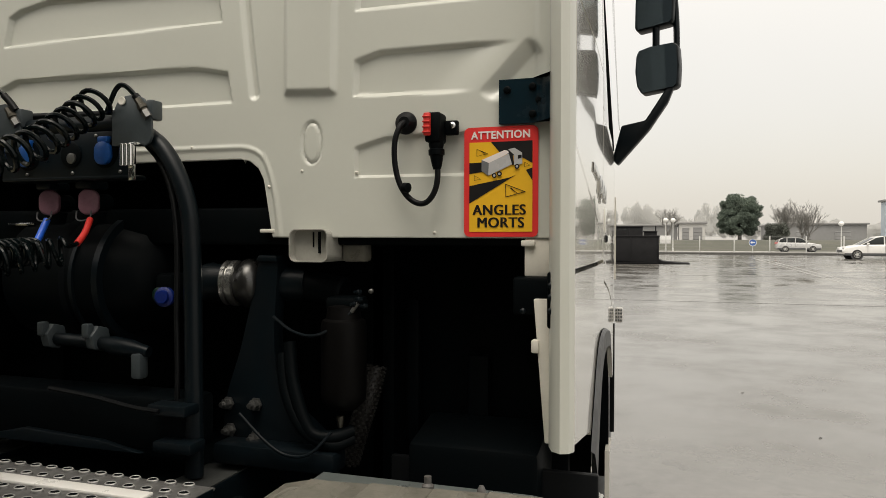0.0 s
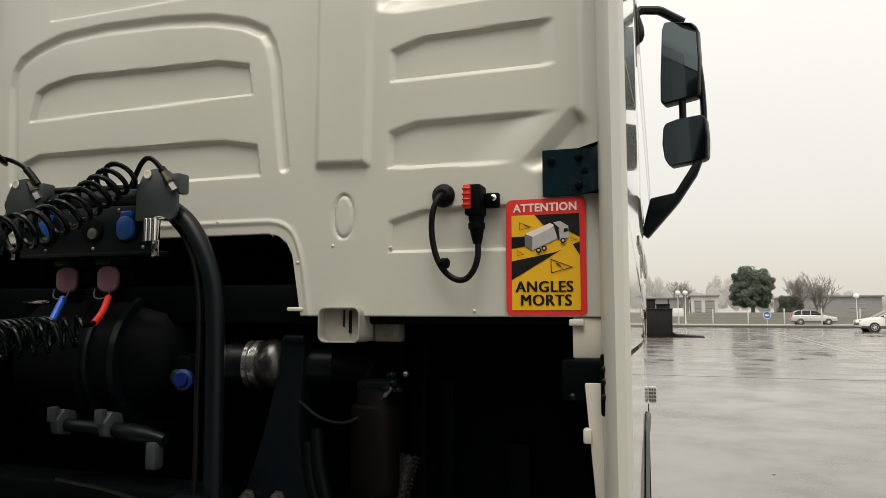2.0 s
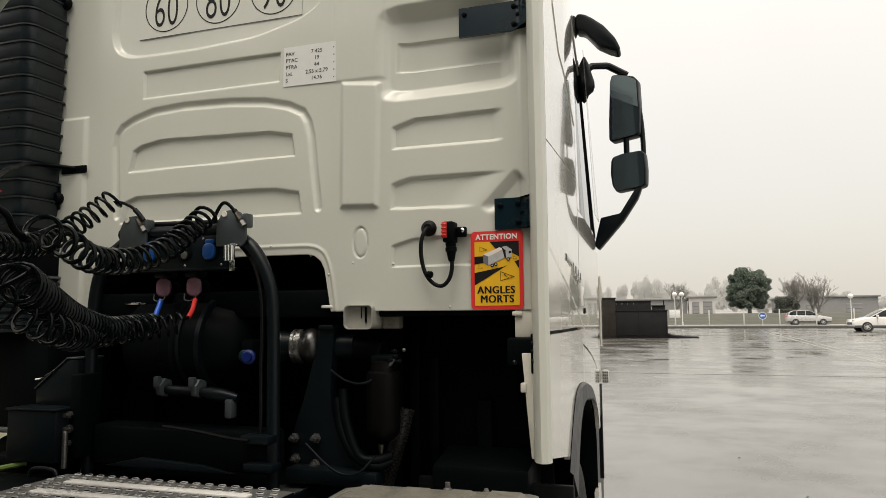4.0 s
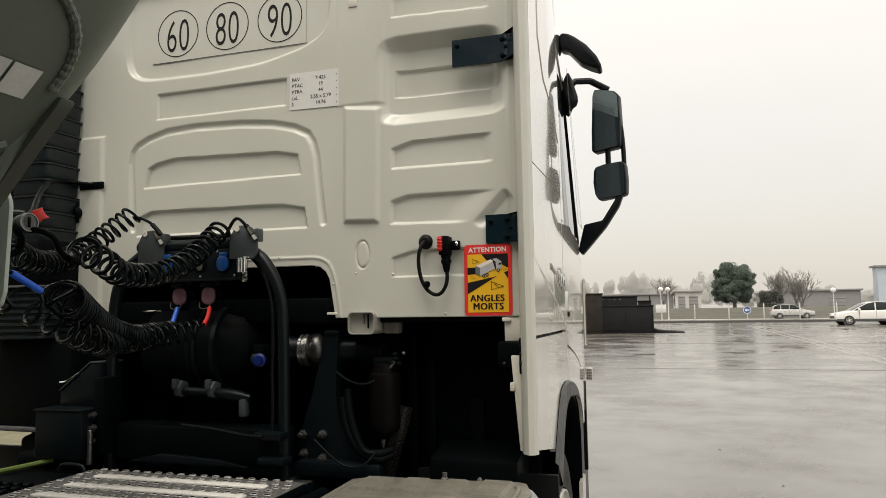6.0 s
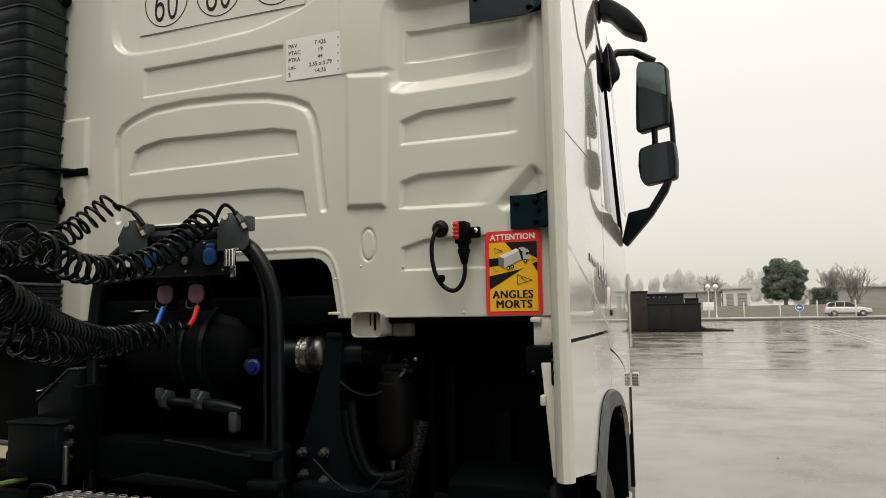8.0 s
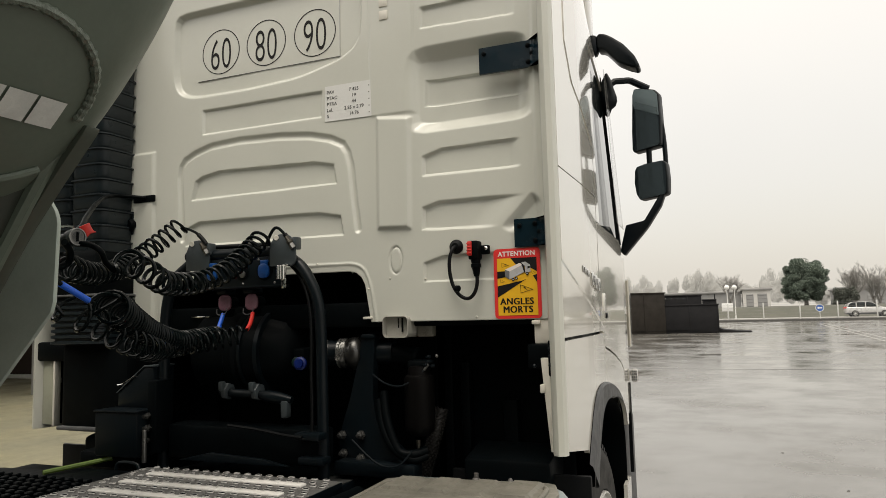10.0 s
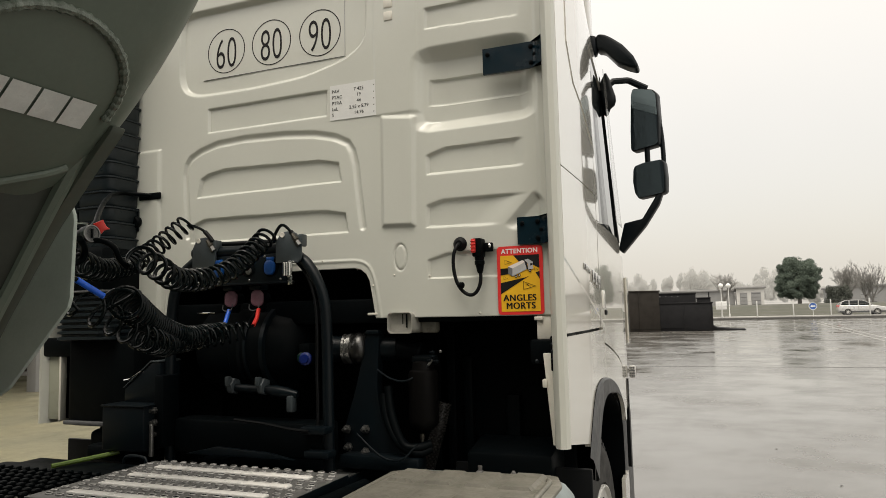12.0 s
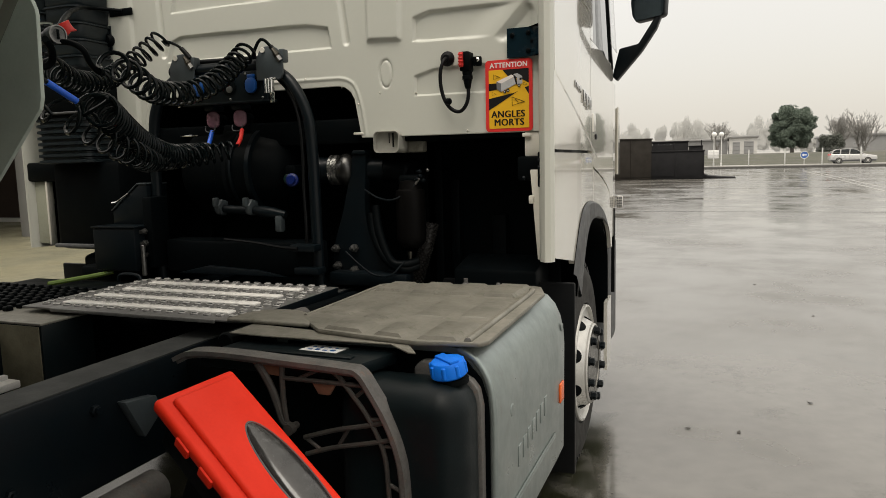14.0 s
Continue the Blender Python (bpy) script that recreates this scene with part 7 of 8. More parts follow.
nt.links.new(co.outputs["Object"], sep.inputs["Vector"])


def sums(op, a, b, c=None):
    k = nt.nodes.new("ShaderNodeMath")
    k.operation = op
    for i, v in enumerate((a, b) if c is None else (a, b, c)):
        if isinstance(v, (int, float)):
            k.inputs[i].default_value = v
        else:
            nt.links.new(v, k.inputs[i])
    return k.outputs["Value"]


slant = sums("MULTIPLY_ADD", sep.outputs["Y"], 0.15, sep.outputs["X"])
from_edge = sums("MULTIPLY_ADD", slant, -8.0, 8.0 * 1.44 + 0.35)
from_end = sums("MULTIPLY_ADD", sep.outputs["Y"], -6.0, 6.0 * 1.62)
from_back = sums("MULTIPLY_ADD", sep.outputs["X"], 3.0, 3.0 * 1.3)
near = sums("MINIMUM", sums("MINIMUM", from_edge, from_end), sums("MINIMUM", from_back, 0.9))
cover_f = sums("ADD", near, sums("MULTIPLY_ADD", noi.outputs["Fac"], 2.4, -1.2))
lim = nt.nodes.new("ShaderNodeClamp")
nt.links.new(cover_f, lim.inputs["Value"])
alg_shade = nt.nodes.new("ShaderNodeMix")
alg_shade.data_type = "RGBA"
alg_shade.inputs["B"].default_value = (0.020, 0.021, 0.011, 1)
nt.links.new(was, alg_shade.inputs["A"])
nt.links.new(lim.outputs["Result"], alg_shade.inputs["Factor"])
nt.links.new(alg_shade.outputs["Result"], skin)
# a few dark fallen leaves on the concrete
leaf_me = bpy.data.meshes.new("fallen_leaf")
leaf_me.from_pydata([(-0.018, 0, 0.003), (-0.006, 0.010, 0.007), (0.010, 0.009, 0.004), (0.022, 0.001, 0.009), (0.008, -0.010, 0.003), (-0.008, -0.009, 0.006)], [], [(0, 5, 4, 3, 2, 1)])
leaf_me.materials.append(mat("dead_leaf", (0.03, 0.025, 0.018), (0.02, 0.017, 0.012), rough=0.5, scale=30))
for k, (lx, ly) in enumerate(((1.652, 1.501), (1.917, 1.525), (2.335, 2.152), (2.64, 4.78), (3.3, 3.6), (2.2, 6.4), (4.1, 7.2))):
    lf = new("fallen_leaf", leaf_me)
    lf.location, lf.rotation_euler = (lx, ly, 0.0), (0, 0, 1.3 * k)
    tagged(lf, label="small dark fallen leaf on wet concrete", category="leaf", group="fallen leaves on the yard")
# tar-filled joints between the slabs
for y, x0, x1 in ((17.0, -40, 60), (29.0, -40, 60)):
    part("slab_joint", box(x0, x1, y - 0.02, y + 0.02, rise(y) - 0.02, rise(y) + 0.003, 0.0), M_JOINT, None, "thin dark joint in the concrete", category="joint", kind="structure")
for jx in (7.20, 7.62):
    jy0, jy1 = 14.0, 52.0
    part("yard_line", prism([(jy0, rise(jy0) + 0.003), (jy1, rise(jy1) + 0.003), (jy1, rise(jy1) - 0.02), (jy0, rise(jy0) - 0.02)], 0.07, at_x(jx), 0.0), M_PATH, None, "worn pale line on the wet concrete", category="line", kind="structure")


# black skips in the yard
def skip(name, length, width, height, m, lab, posts=0, paint=None):
    paint = paint or M_SKIP
    e = empty(name, tuple(m.translation), label=lab, category="container")
    own = bmesh.new()
    t = 0.06
    for x0, x1, y0, y1 in ((0, length, 0, t), (0, length, width - t, width), (0, t, t, width - t), (length - t, length, t, width - t)):
        box(x0, x1, y0, y1, 0.02, height, 0.01, m, own)
    box(0, length, 0, width, 0.10, 0.18, 0.0, m, own)
    part("body", own, paint, e, "black steel container body")
    k = 0
    while k * 1.5 < length:
        part("rib", box(k * 1.5, k * 1.5 + 0.07, -0.03, 0.0, 0.12, height - 0.05, 0.01, m), paint, e)
        k += 1
    part("rim", box(-0.04, length + 0.04, -0.05, 0.0, height - 0.07, height, 0.01, m), paint, e)
    for x in (0.10, length - 0.4):
        part("runner", box(x, x + 0.3, 0.1, width - 0.1, -0.05, 0.03, 0.0, m), paint, e)
    for k in range(posts):
        if posts == 1:
            part("stake", box(length - 0.10, length - 0.03, 0.3, 0.36, height - 0.1, height + 0.30, 0.0, m), paint, e)
            continue
        part("rim_bolt", box(0.28 + 0.34 * k, 0.33 + 0.34 * k, -0.06, -0.05, height - 0.21, height - 0.17, 0.0, m), M_POST, e)
    return e


def lay(x, y, deg):
    return Matrix.Translation((x, y, rise(y))) @ Matrix.Rotation(radians(deg), 4, "Z")


M_SKIPBROWN = mat("skip_brown", (0.030, 0.026, 0.021), (0.020, 0.017, 0.014), rough=0.6, scale=2, bump=0.05, spots=(0.012, 0.011, 0.010), spec=0.2)
skip("roll_off_container", 4.25, 2.2, 2.36, lay(-5.62, 37.9, 27), "dark brown steel roll-off container in the yard", paint=M_SKIPBROWN)
skip("roll_off_container", 2.33, 2.2, 2.18, lay(-2.28, 42.10, 2), "black steel container with studs along its rim", posts=4)
skip("waste_container", 0.75, 1.8, 1.89, lay(0.10, 42.2, 0), "narrow black steel container behind the skip", posts=1)
skip("skip_container", 3.06, 2.0, 1.62, lay(-2.06, 39.85, 2), "low black steel skip at the row's end")
own = prism([(0.98, rise(41) - 0.02), (2.70, rise(41) - 0.02), (2.66, rise(41) + 0.05), (1.9, rise(41) + 0.09), (1.2, rise(41) + 0.16), (0.98, rise(41) + 0.26)], 1.9, at_y(40.4), 0.02)
part("scrap_plate", own, M_SKIP, None, "flat dark steel plate on the concrete", category="plate")

# fence along the far side
FY = KERB_Y + 1.0
post = part("fence_post", box(-0.045, 0.045, -0.045, 0.045, 0, 1.42, 0.012), M_POST, None, "pale galvanised fence post", category="post", group="fence posts along the yard")
post.location = (-26.3, FY, TOP)
for k in range(1, 30):
    copy_thing(post, Matrix.Translation((-26.3 + 2.765 * k, FY, TOP)))
mesh_f = empty("mesh_fence", (0, FY, TOP), label="thin grey wire mesh fence between posts", category="fence")
for z in (0.25, 0.5, 0.75, 1.0, 1.25, 1.38):
    part("wire", box(-26.3, 54.0, FY - 0.006, FY + 0.006, TOP + z - 0.005, TOP + z + 0.005, 0.0), M_ROOF, mesh_f)
sign = empty("round_sign", (8.32, FY - 0.1, TOP), label="round blue arrow sign on the fence", category="sign")
SZ = 1.403
part("holder", box(8.295, 8.345, FY - 0.10, FY - 0.06, TOP, SZ + 0.3, 0.0), M_POST, sign)
part("disc", turned([(0, 0.30), (0.03, 0.30), (0.03, 0)], (8.32, FY - 0.11, SZ), (8.32, 0, SZ), 28), M_SIGNBLUE, sign, "blue disc")
part("disc_rim", annulus(8.32, SZ, 0.27, 0.31, FY - 0.145, 0.01), M_GLOBE, sign)
part("arrow", prism([(8.12, SZ), (8.28, SZ + 0.13), (8.28, SZ + 0.05), (8.50, SZ + 0.05), (8.50, SZ - 0.05), (8.28, SZ - 0.05), (8.28, SZ - 0.13)], 0.01, at_y(FY - 0.155)), M_GLOBE, sign, "white arrow")
board = empty("notice_board", (1.45, FY + 0.4, TOP), label="plain pale board on a post by the lamps", category="board")
part("panel", box(0.85, 1.75, FY + 0.30, FY + 0.36, TOP + 0.75, TOP + 1.45, 0.02), M_GLOBE, board)
part("leg", box(1.28, 1.34, FY + 0.36, FY + 0.42, TOP, TOP + 1.4, 0.0), M_POST, board)


def lampstand(x, y, h):
    e = empty("street_lamp", (x, y, TOP), label="pale lamp post with white globe", category="street lamp", group="globe lamps along the fence")
    part("pole", turned([(0, 0.07), (0.3, 0.07), (0.35, 0.04), (h - TOP, 0.035)], (x, y, TOP), (x, y, 9), 12), M_POST, e)
    part("globe", turned([(0, 0.05), (0.04, 0.12), (0.11, 0.20), (0.21, 0.23), (0.31, 0.20), (0.40, 0.10), (0.43, 0)], (x, y, h - 0.05), (x, y, 9), 18), M_GLOBE, e, "white globe")
    return e


def leaf_cloud(centres, count, size, seed, hollow=0.55, slim=False):
    """Many small leaf cards, set in clumps; returns a mesh."""
    rnd = np.random.default_rng(seed)
    c = np.repeat(np.array(centres, float), count, 0)
    n = len(c)
    d = rnd.normal(size=(n, 3))
    d /= np.linalg.norm(d, axis=1, keepdims=True)
    k = np.sqrt(rnd.uniform(hollow, 1.0, n)) * rnd.uniform(0.85, 1.08, n)
    p = c[:, :3] + d * np.stack([c[:, 3], c[:, 3], c[:, 4]], 1) * k[:, None]
    a = rnd.normal(size=(n, 3))
    a /= np.linalg.norm(a, axis=1, keepdims=True)
    b = np.cross(a, rnd.normal(size=(n, 3)))
    b /= np.linalg.norm(b, axis=1, keepdims=True)
    s = (size * rnd.uniform(0.6, 1.4, n))[:, None]
    wide = 0.6
    if slim:
        a = a * 0.45 + np.array([0.0, 0.0, 1.0])
        b = np.array([[1.0, 0.0, 0.0]])
        wide = 0.11
    vs = np.stack([p + a * s, p + b * s * wide, p - a * s, p - b * s * wide], 1).reshape(-1, 3)
    me = bpy.data.meshes.new("crown")
    me.from_pydata(vs.tolist(), [], np.arange(4 * n).reshape(n, 4).tolist())
    return me


def round_tree(x, y, h, wide, seed):
    rnd = random.Random(seed)
    e = empty("pine_tree", (x, y, TOP), label="dark green round-crowned pine behind the fence", category="tree")
    part("trunk", sweep(spline([(x, y, TOP), (x + 0.1, y, h * 0.3), (x - 0.1, y, h * 0.55), (x, y, h * 0.8)], 6), lambda s: 0.26 * (1 - 0.7 * s), 10), M_BARK, e)
    cs = []
    # lobes over a broad dome: each a clump of smaller ones
    lobes = []
    for k in range(44):
        a = k * 2.39996 + rnd.uniform(-0.3, 0.3)
        u = (k + 0.5) / 44
        z = h * (0.37 + 0.50 * u)
        prof = math.sqrt(max(0.05, 1 - max(0.0, (u - 0.25) / 0.80) ** 2.4)) if u > 0.25 else 0.74 + 0.26 * u / 0.25
        r = wide / 2 * prof * rnd.uniform(0.62, 0.76)
        lobes.append((x + r * math.cos(a), y + r * math.sin(a), z, wide * rnd.uniform(0.13, 0.18)))
    for lx, ly, lz, lr in lobes + [(x, y, h * 0.56, wide * 0.36), (x + 0.2, y, h * 0.72, wide * 0.34), (x - 0.3, y - 0.8, h * 0.80, wide * 0.26), (x + 0.6, y - 0.8, h * 0.80, wide * 0.25)]:
        for k in range(5):
            d = Vector((rnd.gauss(0, 1), rnd.gauss(0, 1), rnd.gauss(0, 1))).normalized() * lr * rnd.uniform(0.3, 0.85)
            cs.append((lx + d.x, ly + d.y, min(lz + d.z * 0.8, h - 0.2), lr * rnd.uniform(0.48, 0.70), lr * rnd.uniform(0.40, 0.56)))
    for k in range(9):
        c = cs[k * 7]
        part("limb", sweep(spline([(x, y, h * (0.28 + 0.04 * k)), ((x + c[0]) / 2, (y + c[1]) / 2, (h * 0.4 + c[2]) / 2), (c[0], c[1], c[2])], 5), lambda s: 0.10 * (1 - 0.8 * s), 6), M_BARK, e)
    link("crown", leaf_cloud(cs, 560, 0.065, seed, 0.0), M_PINE, e, "dense dark green crown", smooth=False)
    return e


def bare_tree(x, y, h, wide, seed, upright=0.6, stems=1):
    rnd = random.Random(seed)
    e = empty("bare_tree", (x, y, TOP), label="leafless winter tree behind the fence", category="tree")
    own, trunk = bmesh.new(), bmesh.new()

    def grow(p, d, ln, r, depth):
        q = p + d * ln
        m = (p + q) / 2 + Vector((rnd.uniform(-1, 1), rnd.uniform(-1, 1), 0)) * ln * 0.06
        sweep([p, m, q], lambda s: max(0.009, r * (1 - 0.35 * s)), 4 if depth else 8, trunk if depth == 0 else own)
        if depth == 5:
            return
        for _ in range(3 if depth else 7):
            nd = (d * upright + Vector((rnd.uniform(-1, 1) * wide / h * 1.3, rnd.uniform(-1, 1), rnd.uniform(-0.1, 0.9))) * 0.62).normalized()
            grow(p.lerp(q, rnd.uniform(0.5, 1.0)), nd, ln * rnd.uniform(0.55, 0.85), r * 0.55, depth + 1)

    for k in range(stems):
        grow(Vector((x + 0.5 * k, y, TOP)), Vector((0.12 * k, 0, 1)).normalized(), (h - TOP) * 0.30, h * 0.020, 0)
    part("trunk", trunk, M_BARK, e)
    part("branch_work", own, M_TWIG, e, "fine bare branches", smooth=False)
    return e


def bush(x, y, w, h, seed):
    rnd = random.Random(seed)
    cs = [(x + rnd.uniform(-0.38, 0.38) * w, y + rnd.uniform(-0.5, 0.5), TOP + (h - TOP) * rnd.uniform(0.15, 0.82), w * 0.16, h * 0.17) for _ in range(30)]
    link("bush", leaf_cloud(cs, 700, 0.06, seed, 0.0), M_HEDGE, None, "dark clipped evergreen bush", smooth=False, category="bush")


def car(x, y, deg, paint, lab, estate=True, size=1.0):
    """A parked car: body, glazed cabin with roof and pillars, wheels, lamps; its front looks to -x."""
    z0 = rise(y) if y < KERB_Y else TOP + 0.07
    m = Matrix.Translation((x, y, z0)) @ Matrix.Rotation(radians(deg), 4, "Z") @ Matrix.Scale(size, 4)
    e = empty("car", (x, y, z0), label=lab, category="car")
    low = [(-2.10, 0.30), (-2.20, 0.45), (-2.19, 0.66), (-2.05, 0.80), (-1.15, 0.97), (2.0, 1.02), (2.14, 0.86), (2.16, 0.50), (2.06, 0.30)]
    top = [(-1.05, 0.95), (-0.28, 1.44), (0.25, 1.53), (1.45, 1.50), (1.86, 1.30), (2.02, 0.98)] if estate else \
          [(-1.12, 0.95), (-0.20, 1.46), (0.35, 1.56), (1.10, 1.52), (1.75, 1.24), (2.02, 0.98)]
    ax = Matrix(((1, 0, 0, 0), (0, 0, 1, 0), (0, 1, 0, 0), (0, 0, 0, 1)))
    body = part("body", prism(low, 1.76, m @ Matrix.Translation((0, -0.88, 0)) @ ax, 0.09, None, 3), paint, e, "car body")
    part("sill", prism([(-2.08, 0.24), (-2.12, 0.42), (2.10, 0.42), (2.04, 0.24)], 1.78, m @ Matrix.Translation((0, -0.89, 0)) @ ax, 0.03), M_TRIM, body, "dark lower sill")
    cabin = part("cabin_glass", prism(top, 1.50, m @ Matrix.Translation((0, -0.75, 0)) @ ax, 0.06, None, 3), M_GLASS, e, "dark glazed cabin")
    roof = [(q[0], q[1] + 0.015) for q in top[1:5]]
    part("roof", prism(roof + [(q[0], q[1] - 0.05) for q in reversed(top[1:5])], 1.44, m @ Matrix.Translation((0, -0.72, 0)) @ ax, 0.02), paint, e, "car roof")
    for s in (-1, 1):
        yy = 0.745 if s > 0 else -0.775
        for (ax0, az0), (ax1, az1), w in ((top[0], top[1], 0.10), ((0.32, 0.98), (0.30, 1.50), 0.08), ((1.15, 0.98), (1.15, 1.47), 0.09), (top[5], top[4], 0.16)):
            part("pillar", prism([(ax0 - w / 2, az0), (ax0 + w / 2, az0), (ax1 + w / 2, az1), (ax1 - w / 2, az1)], 0.03, m @ Matrix.Translation((0, yy, 0)) @ ax, 0.0), paint, cabin)
        for wx in (-1.35, 1.3):
            c = m @ Vector((wx, s * 0.84, 0.32))
            d = m.to_3x3() @ Vector((0, s, 0))
            d.normalize()
            z = size
            part("arch", turned([(0.0, 0.40 * z), (0.045 * z, 0.39 * z), (0.046 * z, 0.0)], c - d * 0.01, c + d, 24), M_TRIM, body)
            t = part("tyre", turned([(-0.18 * z, 0.0), (-0.18 * z, 0.30 * z), (-0.14 * z, 0.325 * z), (0.04 * z, 0.325 * z), (0.065 * z, 0.30 * z), (0.07 * z, 0.22 * z), (0.05 * z, 0.0)], c, c + d, 24), M_TYRE, e)
            part("rim", turned([(0.060 * z, 0.22 * z), (0.074 * z, 0.215 * z), (0.062 * z, 0.18 * z), (0.066 * z, 0.05 * z), (0.08 * z, 0.04 * z), (0.081 * z, 0)], c, c + d, 20), M_RIM, t)
            for k in range(5):
                a = k * math.tau / 5
                b = c + d * 0.07 * z + (m.to_3x3() @ Vector((math.cos(a), 0, math.sin(a)))) * 0.125
                part("rim_gap", turned([(0, 0.045 * z), (0.008 * z, 0.045 * z), (0.009 * z, 0)], b, b + d, 10), M_TRIM, t)
        part("headlamp", box(-2.16, -1.80, s * 0.64 - 0.18, s * 0.64 + 0.20, 0.66, 0.80, 0.04, m), M_LAMP, body)
        part("tail_lamp", box(2.0, 2.15, s * 0.66 - 0.14, s * 0.66 + 0.16, 0.80, 1.0, 0.03, m), M_RED, body)
        part("wing_mirror", box(-0.80, -0.64, s * 0.94 - 0.09, s * 0.94 + 0.09, 0.98, 1.12, 0.04, m), paint, body)
        part("door_gap", box(-0.72, -0.705, s * 0.885 - 0.004, s * 0.885 + 0.004, 0.45, 0.98, 0.0, m), M_TRIM, body)
        part("door_gap", box(0.32, 0.335, s * 0.885 - 0.004, s * 0.885 + 0.004, 0.45, 0.98, 0.0, m), M_TRIM, body)
    part("grille", box(-2.215, -2.15, -0.55, 0.55, 0.46, 0.62, 0.02, m), M_TRIM, body)
    return e


lampstand(1.32, 66, 3.25)
lampstand(1.95, 66.3, 3.25)
lampstand(15.6, 66, 2.85)
round_tree(8.75, 80, 6.85, 4.6, 12)
bare_tree(1.5, 85, 7.3, 5.2, 11, 0.60)
bare_tree(13.2, 84, 7.0, 5.2, 21, 0.74, 2)
bare_tree(15.7, 85, 6.8, 4.8, 23, 0.74, 2)
bush(12.1, 78, 2.5, 3.4, 31)
car(12.15, 65.5, 180, M_CAR, "small silver people carrier parked behind the fence", True, 0.80)
car(14.95, 53.0, 3, M_CARW, "white crossover car parked in the yard", False)


def shed(name, x0, x1, y0, y1, h, wall, lab, doors=(), cap=M_ROOF):
    e = empty(name, ((x0 + x1) / 2, y0, TOP), label=lab, category="building")
    part("wall", box(x0, x1, y0, y1, TOP - 0.2, h, 0.0), wall, e)
    part("roof", box(x0 - 0.3, x1 + 0.3, y0 - 0.3, y1 + 0.3, h, h + 0.25, 0.05), cap, e)
    for dx0, dx1, dz0, dz1 in doors:
        d = part("door", box(dx0, dx1, y0 - 0.08, y0 - 0.01, dz0, dz1, 0.02), M_ROOF, e, "grey roller door")
        k = dz0 + 0.5
        while k < dz1:
            part("slat", box(dx0 + 0.05, dx1 - 0.05, y0 - 0.11, y0 - 0.08, k - 0.04, k, 0.0), M_TRIM, d)
            k += 0.5
    return e


shed("grey_annex", -9, 2.9, 112, 122, 3.75, M_ROOF, "low grey annex of the far hall")
shed("low_hall", 3.1, 6.6, 105, 118, 3.9, M_FACADE, "pale low hall with grey doors", [(3.5, 4.45, 0.7, 3.35), (4.95, 6.2, 0.7, 3.4)])
shed("long_hall", 16.5, 28.0, 110, 128, 3.8, M_ROOF, "long grey hall behind the road", [(19, 21, 0.7, 2.9), (24, 26, 0.7, 2.9)])
glassy = shed("blue_office", 26.4, 39, 95, 97, 6.25, M_BLUEG, "pale blue clad office block")
for fl in range(2):
    for k in range(5):
        part("window", box(28.0 + 2.3 * k, 29.6 + 2.3 * k, 94.9, 94.99, 1.6 + 2.4 * fl, 2.9 + 2.4 * fl, 0.02), M_GLASS, glassy, "dark window")
rnd = random.Random(77)
own_c = []
for k in range(88):
    x = -34 + k * 1.45 + rnd.uniform(-0.9, 0.9)
    y, top = 170 + rnd.uniform(-10, 10), rnd.uniform(7.6, 10.6) if -34 < x < 12 else rnd.uniform(4.8, 7.2)
    for j in range(5):
        own_c.append((x + rnd.uniform(-1.3, 1.3), y, top * rnd.uniform(0.42, 0.84), rnd.uniform(0.7, 1.5), top * rnd.uniform(0.12, 0.2)))
link("far_woods", leaf_cloud(own_c, 620, 0.26, 9, 0.0, True), M_FARTWIG, None, "line of far woods in a grey paled for haze", smooth=False, category="woods", kind="stuff")

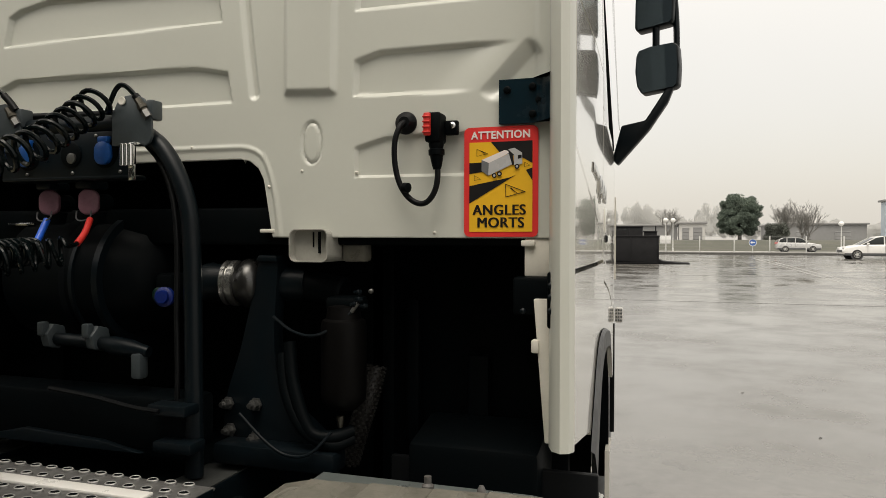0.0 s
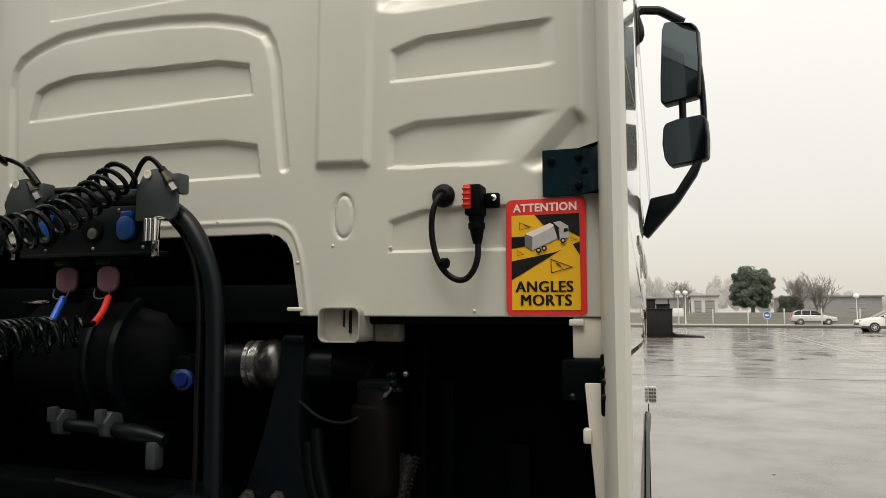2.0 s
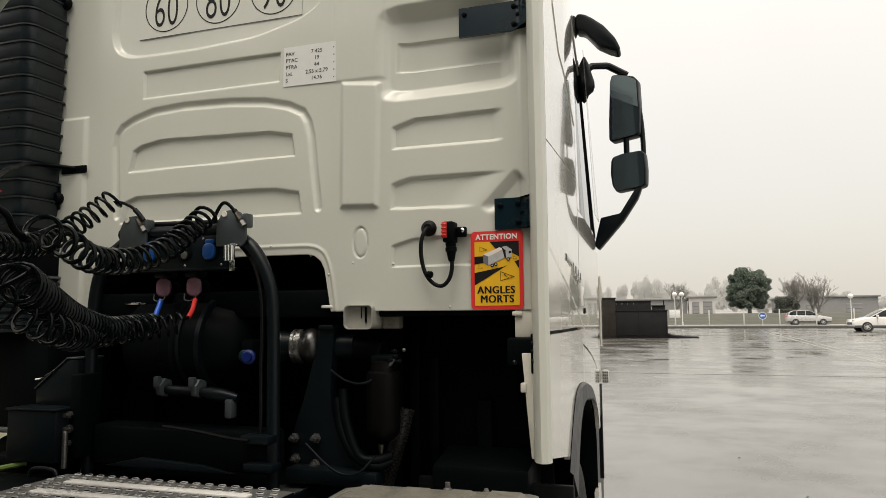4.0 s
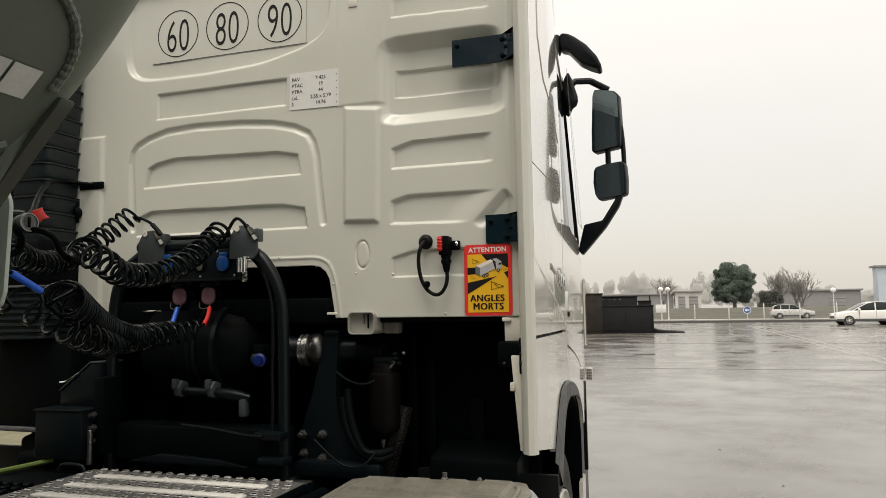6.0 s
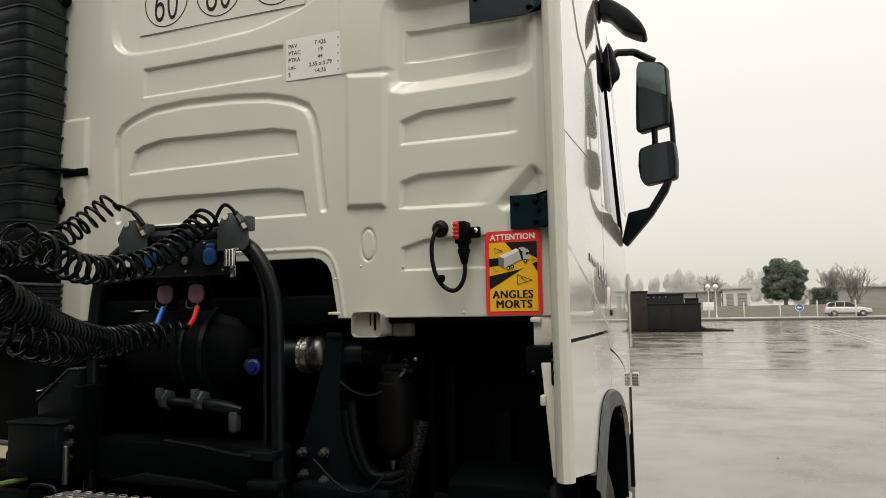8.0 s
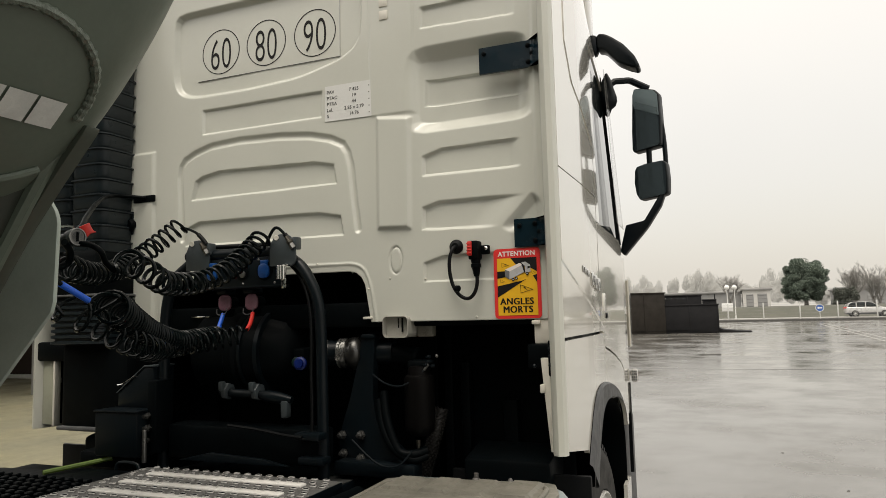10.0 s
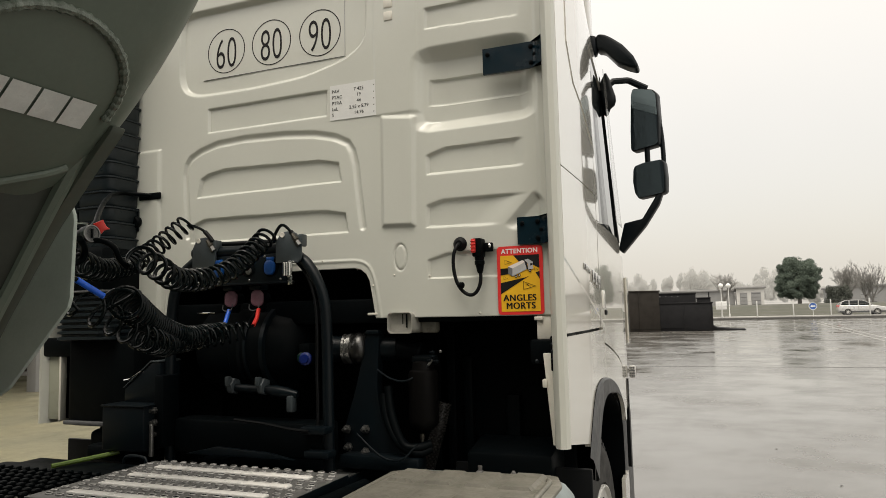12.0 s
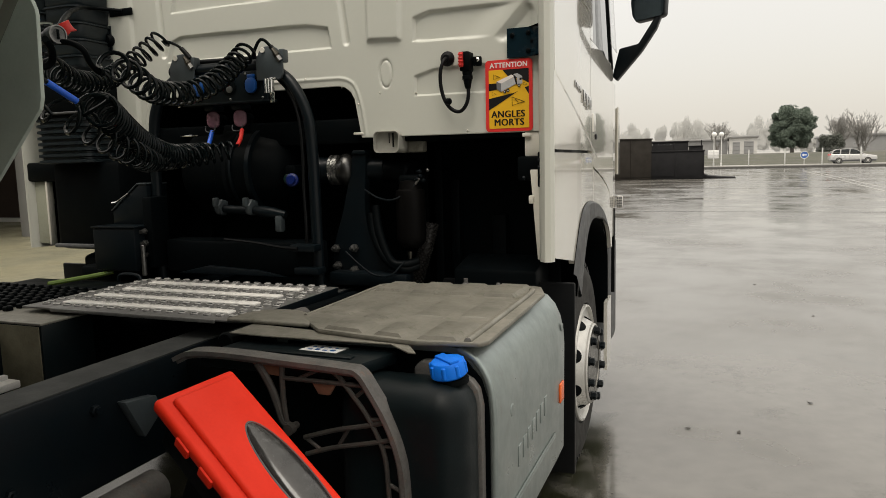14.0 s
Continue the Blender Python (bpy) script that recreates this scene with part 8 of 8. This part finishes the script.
# ---- the workshop hall beside the truck; an added building behind it ----
hall = empty("workshop_hall", (-24, 2, 0), label="open-sided workshop hall beside the truck", category="building")
part("roof", box(-48, -13.0, -13.0, 21.0, 6.2, 6.6, 0.05), M_ROOF, hall, "grey hall roof")
part("fascia", box(-13.0, -12.85, -13.0, 21.0, 5.7, 6.7, 0.02), M_FACADE, hall, "pale roof edge")
part("wall", box(-48, -9.0, 20.6, 21.0, 0.0, 6.2, 0.0), M_WALL, hall, "dark hall wall")
part("wall", box(-48.4, -48, -13.0, 21.0, 0.0, 6.2, 0.0), M_WALL, hall, "dark hall wall")
part("store_wall", box(-22.0, -9.5, 12.7, 12.95, 0.0, 5.6, 0.01), M_WALL, hall, "dark inner wall")
part("wall_kerb", box(-22.0, -9.5, 12.45, 12.7, 0.0, 0.16, 0.02), M_FACADE, hall, "pale kerb along the inner wall")
part("plinth", box(-48, -9.0, 20.5, 20.6, 0.0, 0.5, 0.02), M_SKIP, hall)
for k in range(4):
    part("column", box(-13.4, -13.1, -12.0 + 10.6 * k, -11.7 + 10.6 * k, 0.0, 6.2, 0.01), M_ROOF, hall, "grey steel column")
own = empty("red_machine", (-26.5, 18, 0), label="red machine parked before the hall", category="machine")
part("body", box(-28.5, -24.9, 17.4, 19.2, 0.6, 1.5, 0.15, seg=3), M_RED, own)
part("mast", box(-25.0, -24.55, 17.6, 18.2, 1.4, 2.7, 0.05), M_RED, own)
part("cabin", box(-27.4, -26.0, 17.6, 19.0, 1.5, 2.5, 0.1), M_TRIM, own)
for x in (-28.0, -25.6):
    part("wheel", turned([(-0.2, 0), (-0.2, 0.42), (-0.1, 0.5), (0.1, 0.5), (0.2, 0.42), (0.2, 0)], (x, 17.5, 0.5), (x, 0, 0.5), 20), M_TYRE, own)
# unseen building, added to dim the cab's rear wall
back = empty("service_building", (0, -12, 0), label="unseen grey building added behind the truck", category="building")
part("wall", box(-40, 9.0, -13.4, -13.0, 0.0, 8.0, 0.0), M_WALL, back, "grey building wall")
part("roof", box(-40.5, 9.5, -30, -12.5, 8.0, 8.5, 0.05), M_ROOF, back)
for k in range(4):
    part("roller_door", box(-20 + 7 * k, -15.5 + 7 * k, -13.0, -12.94, 0.0, 4.5, 0.02), M_TRIM, back, "dark roller door")
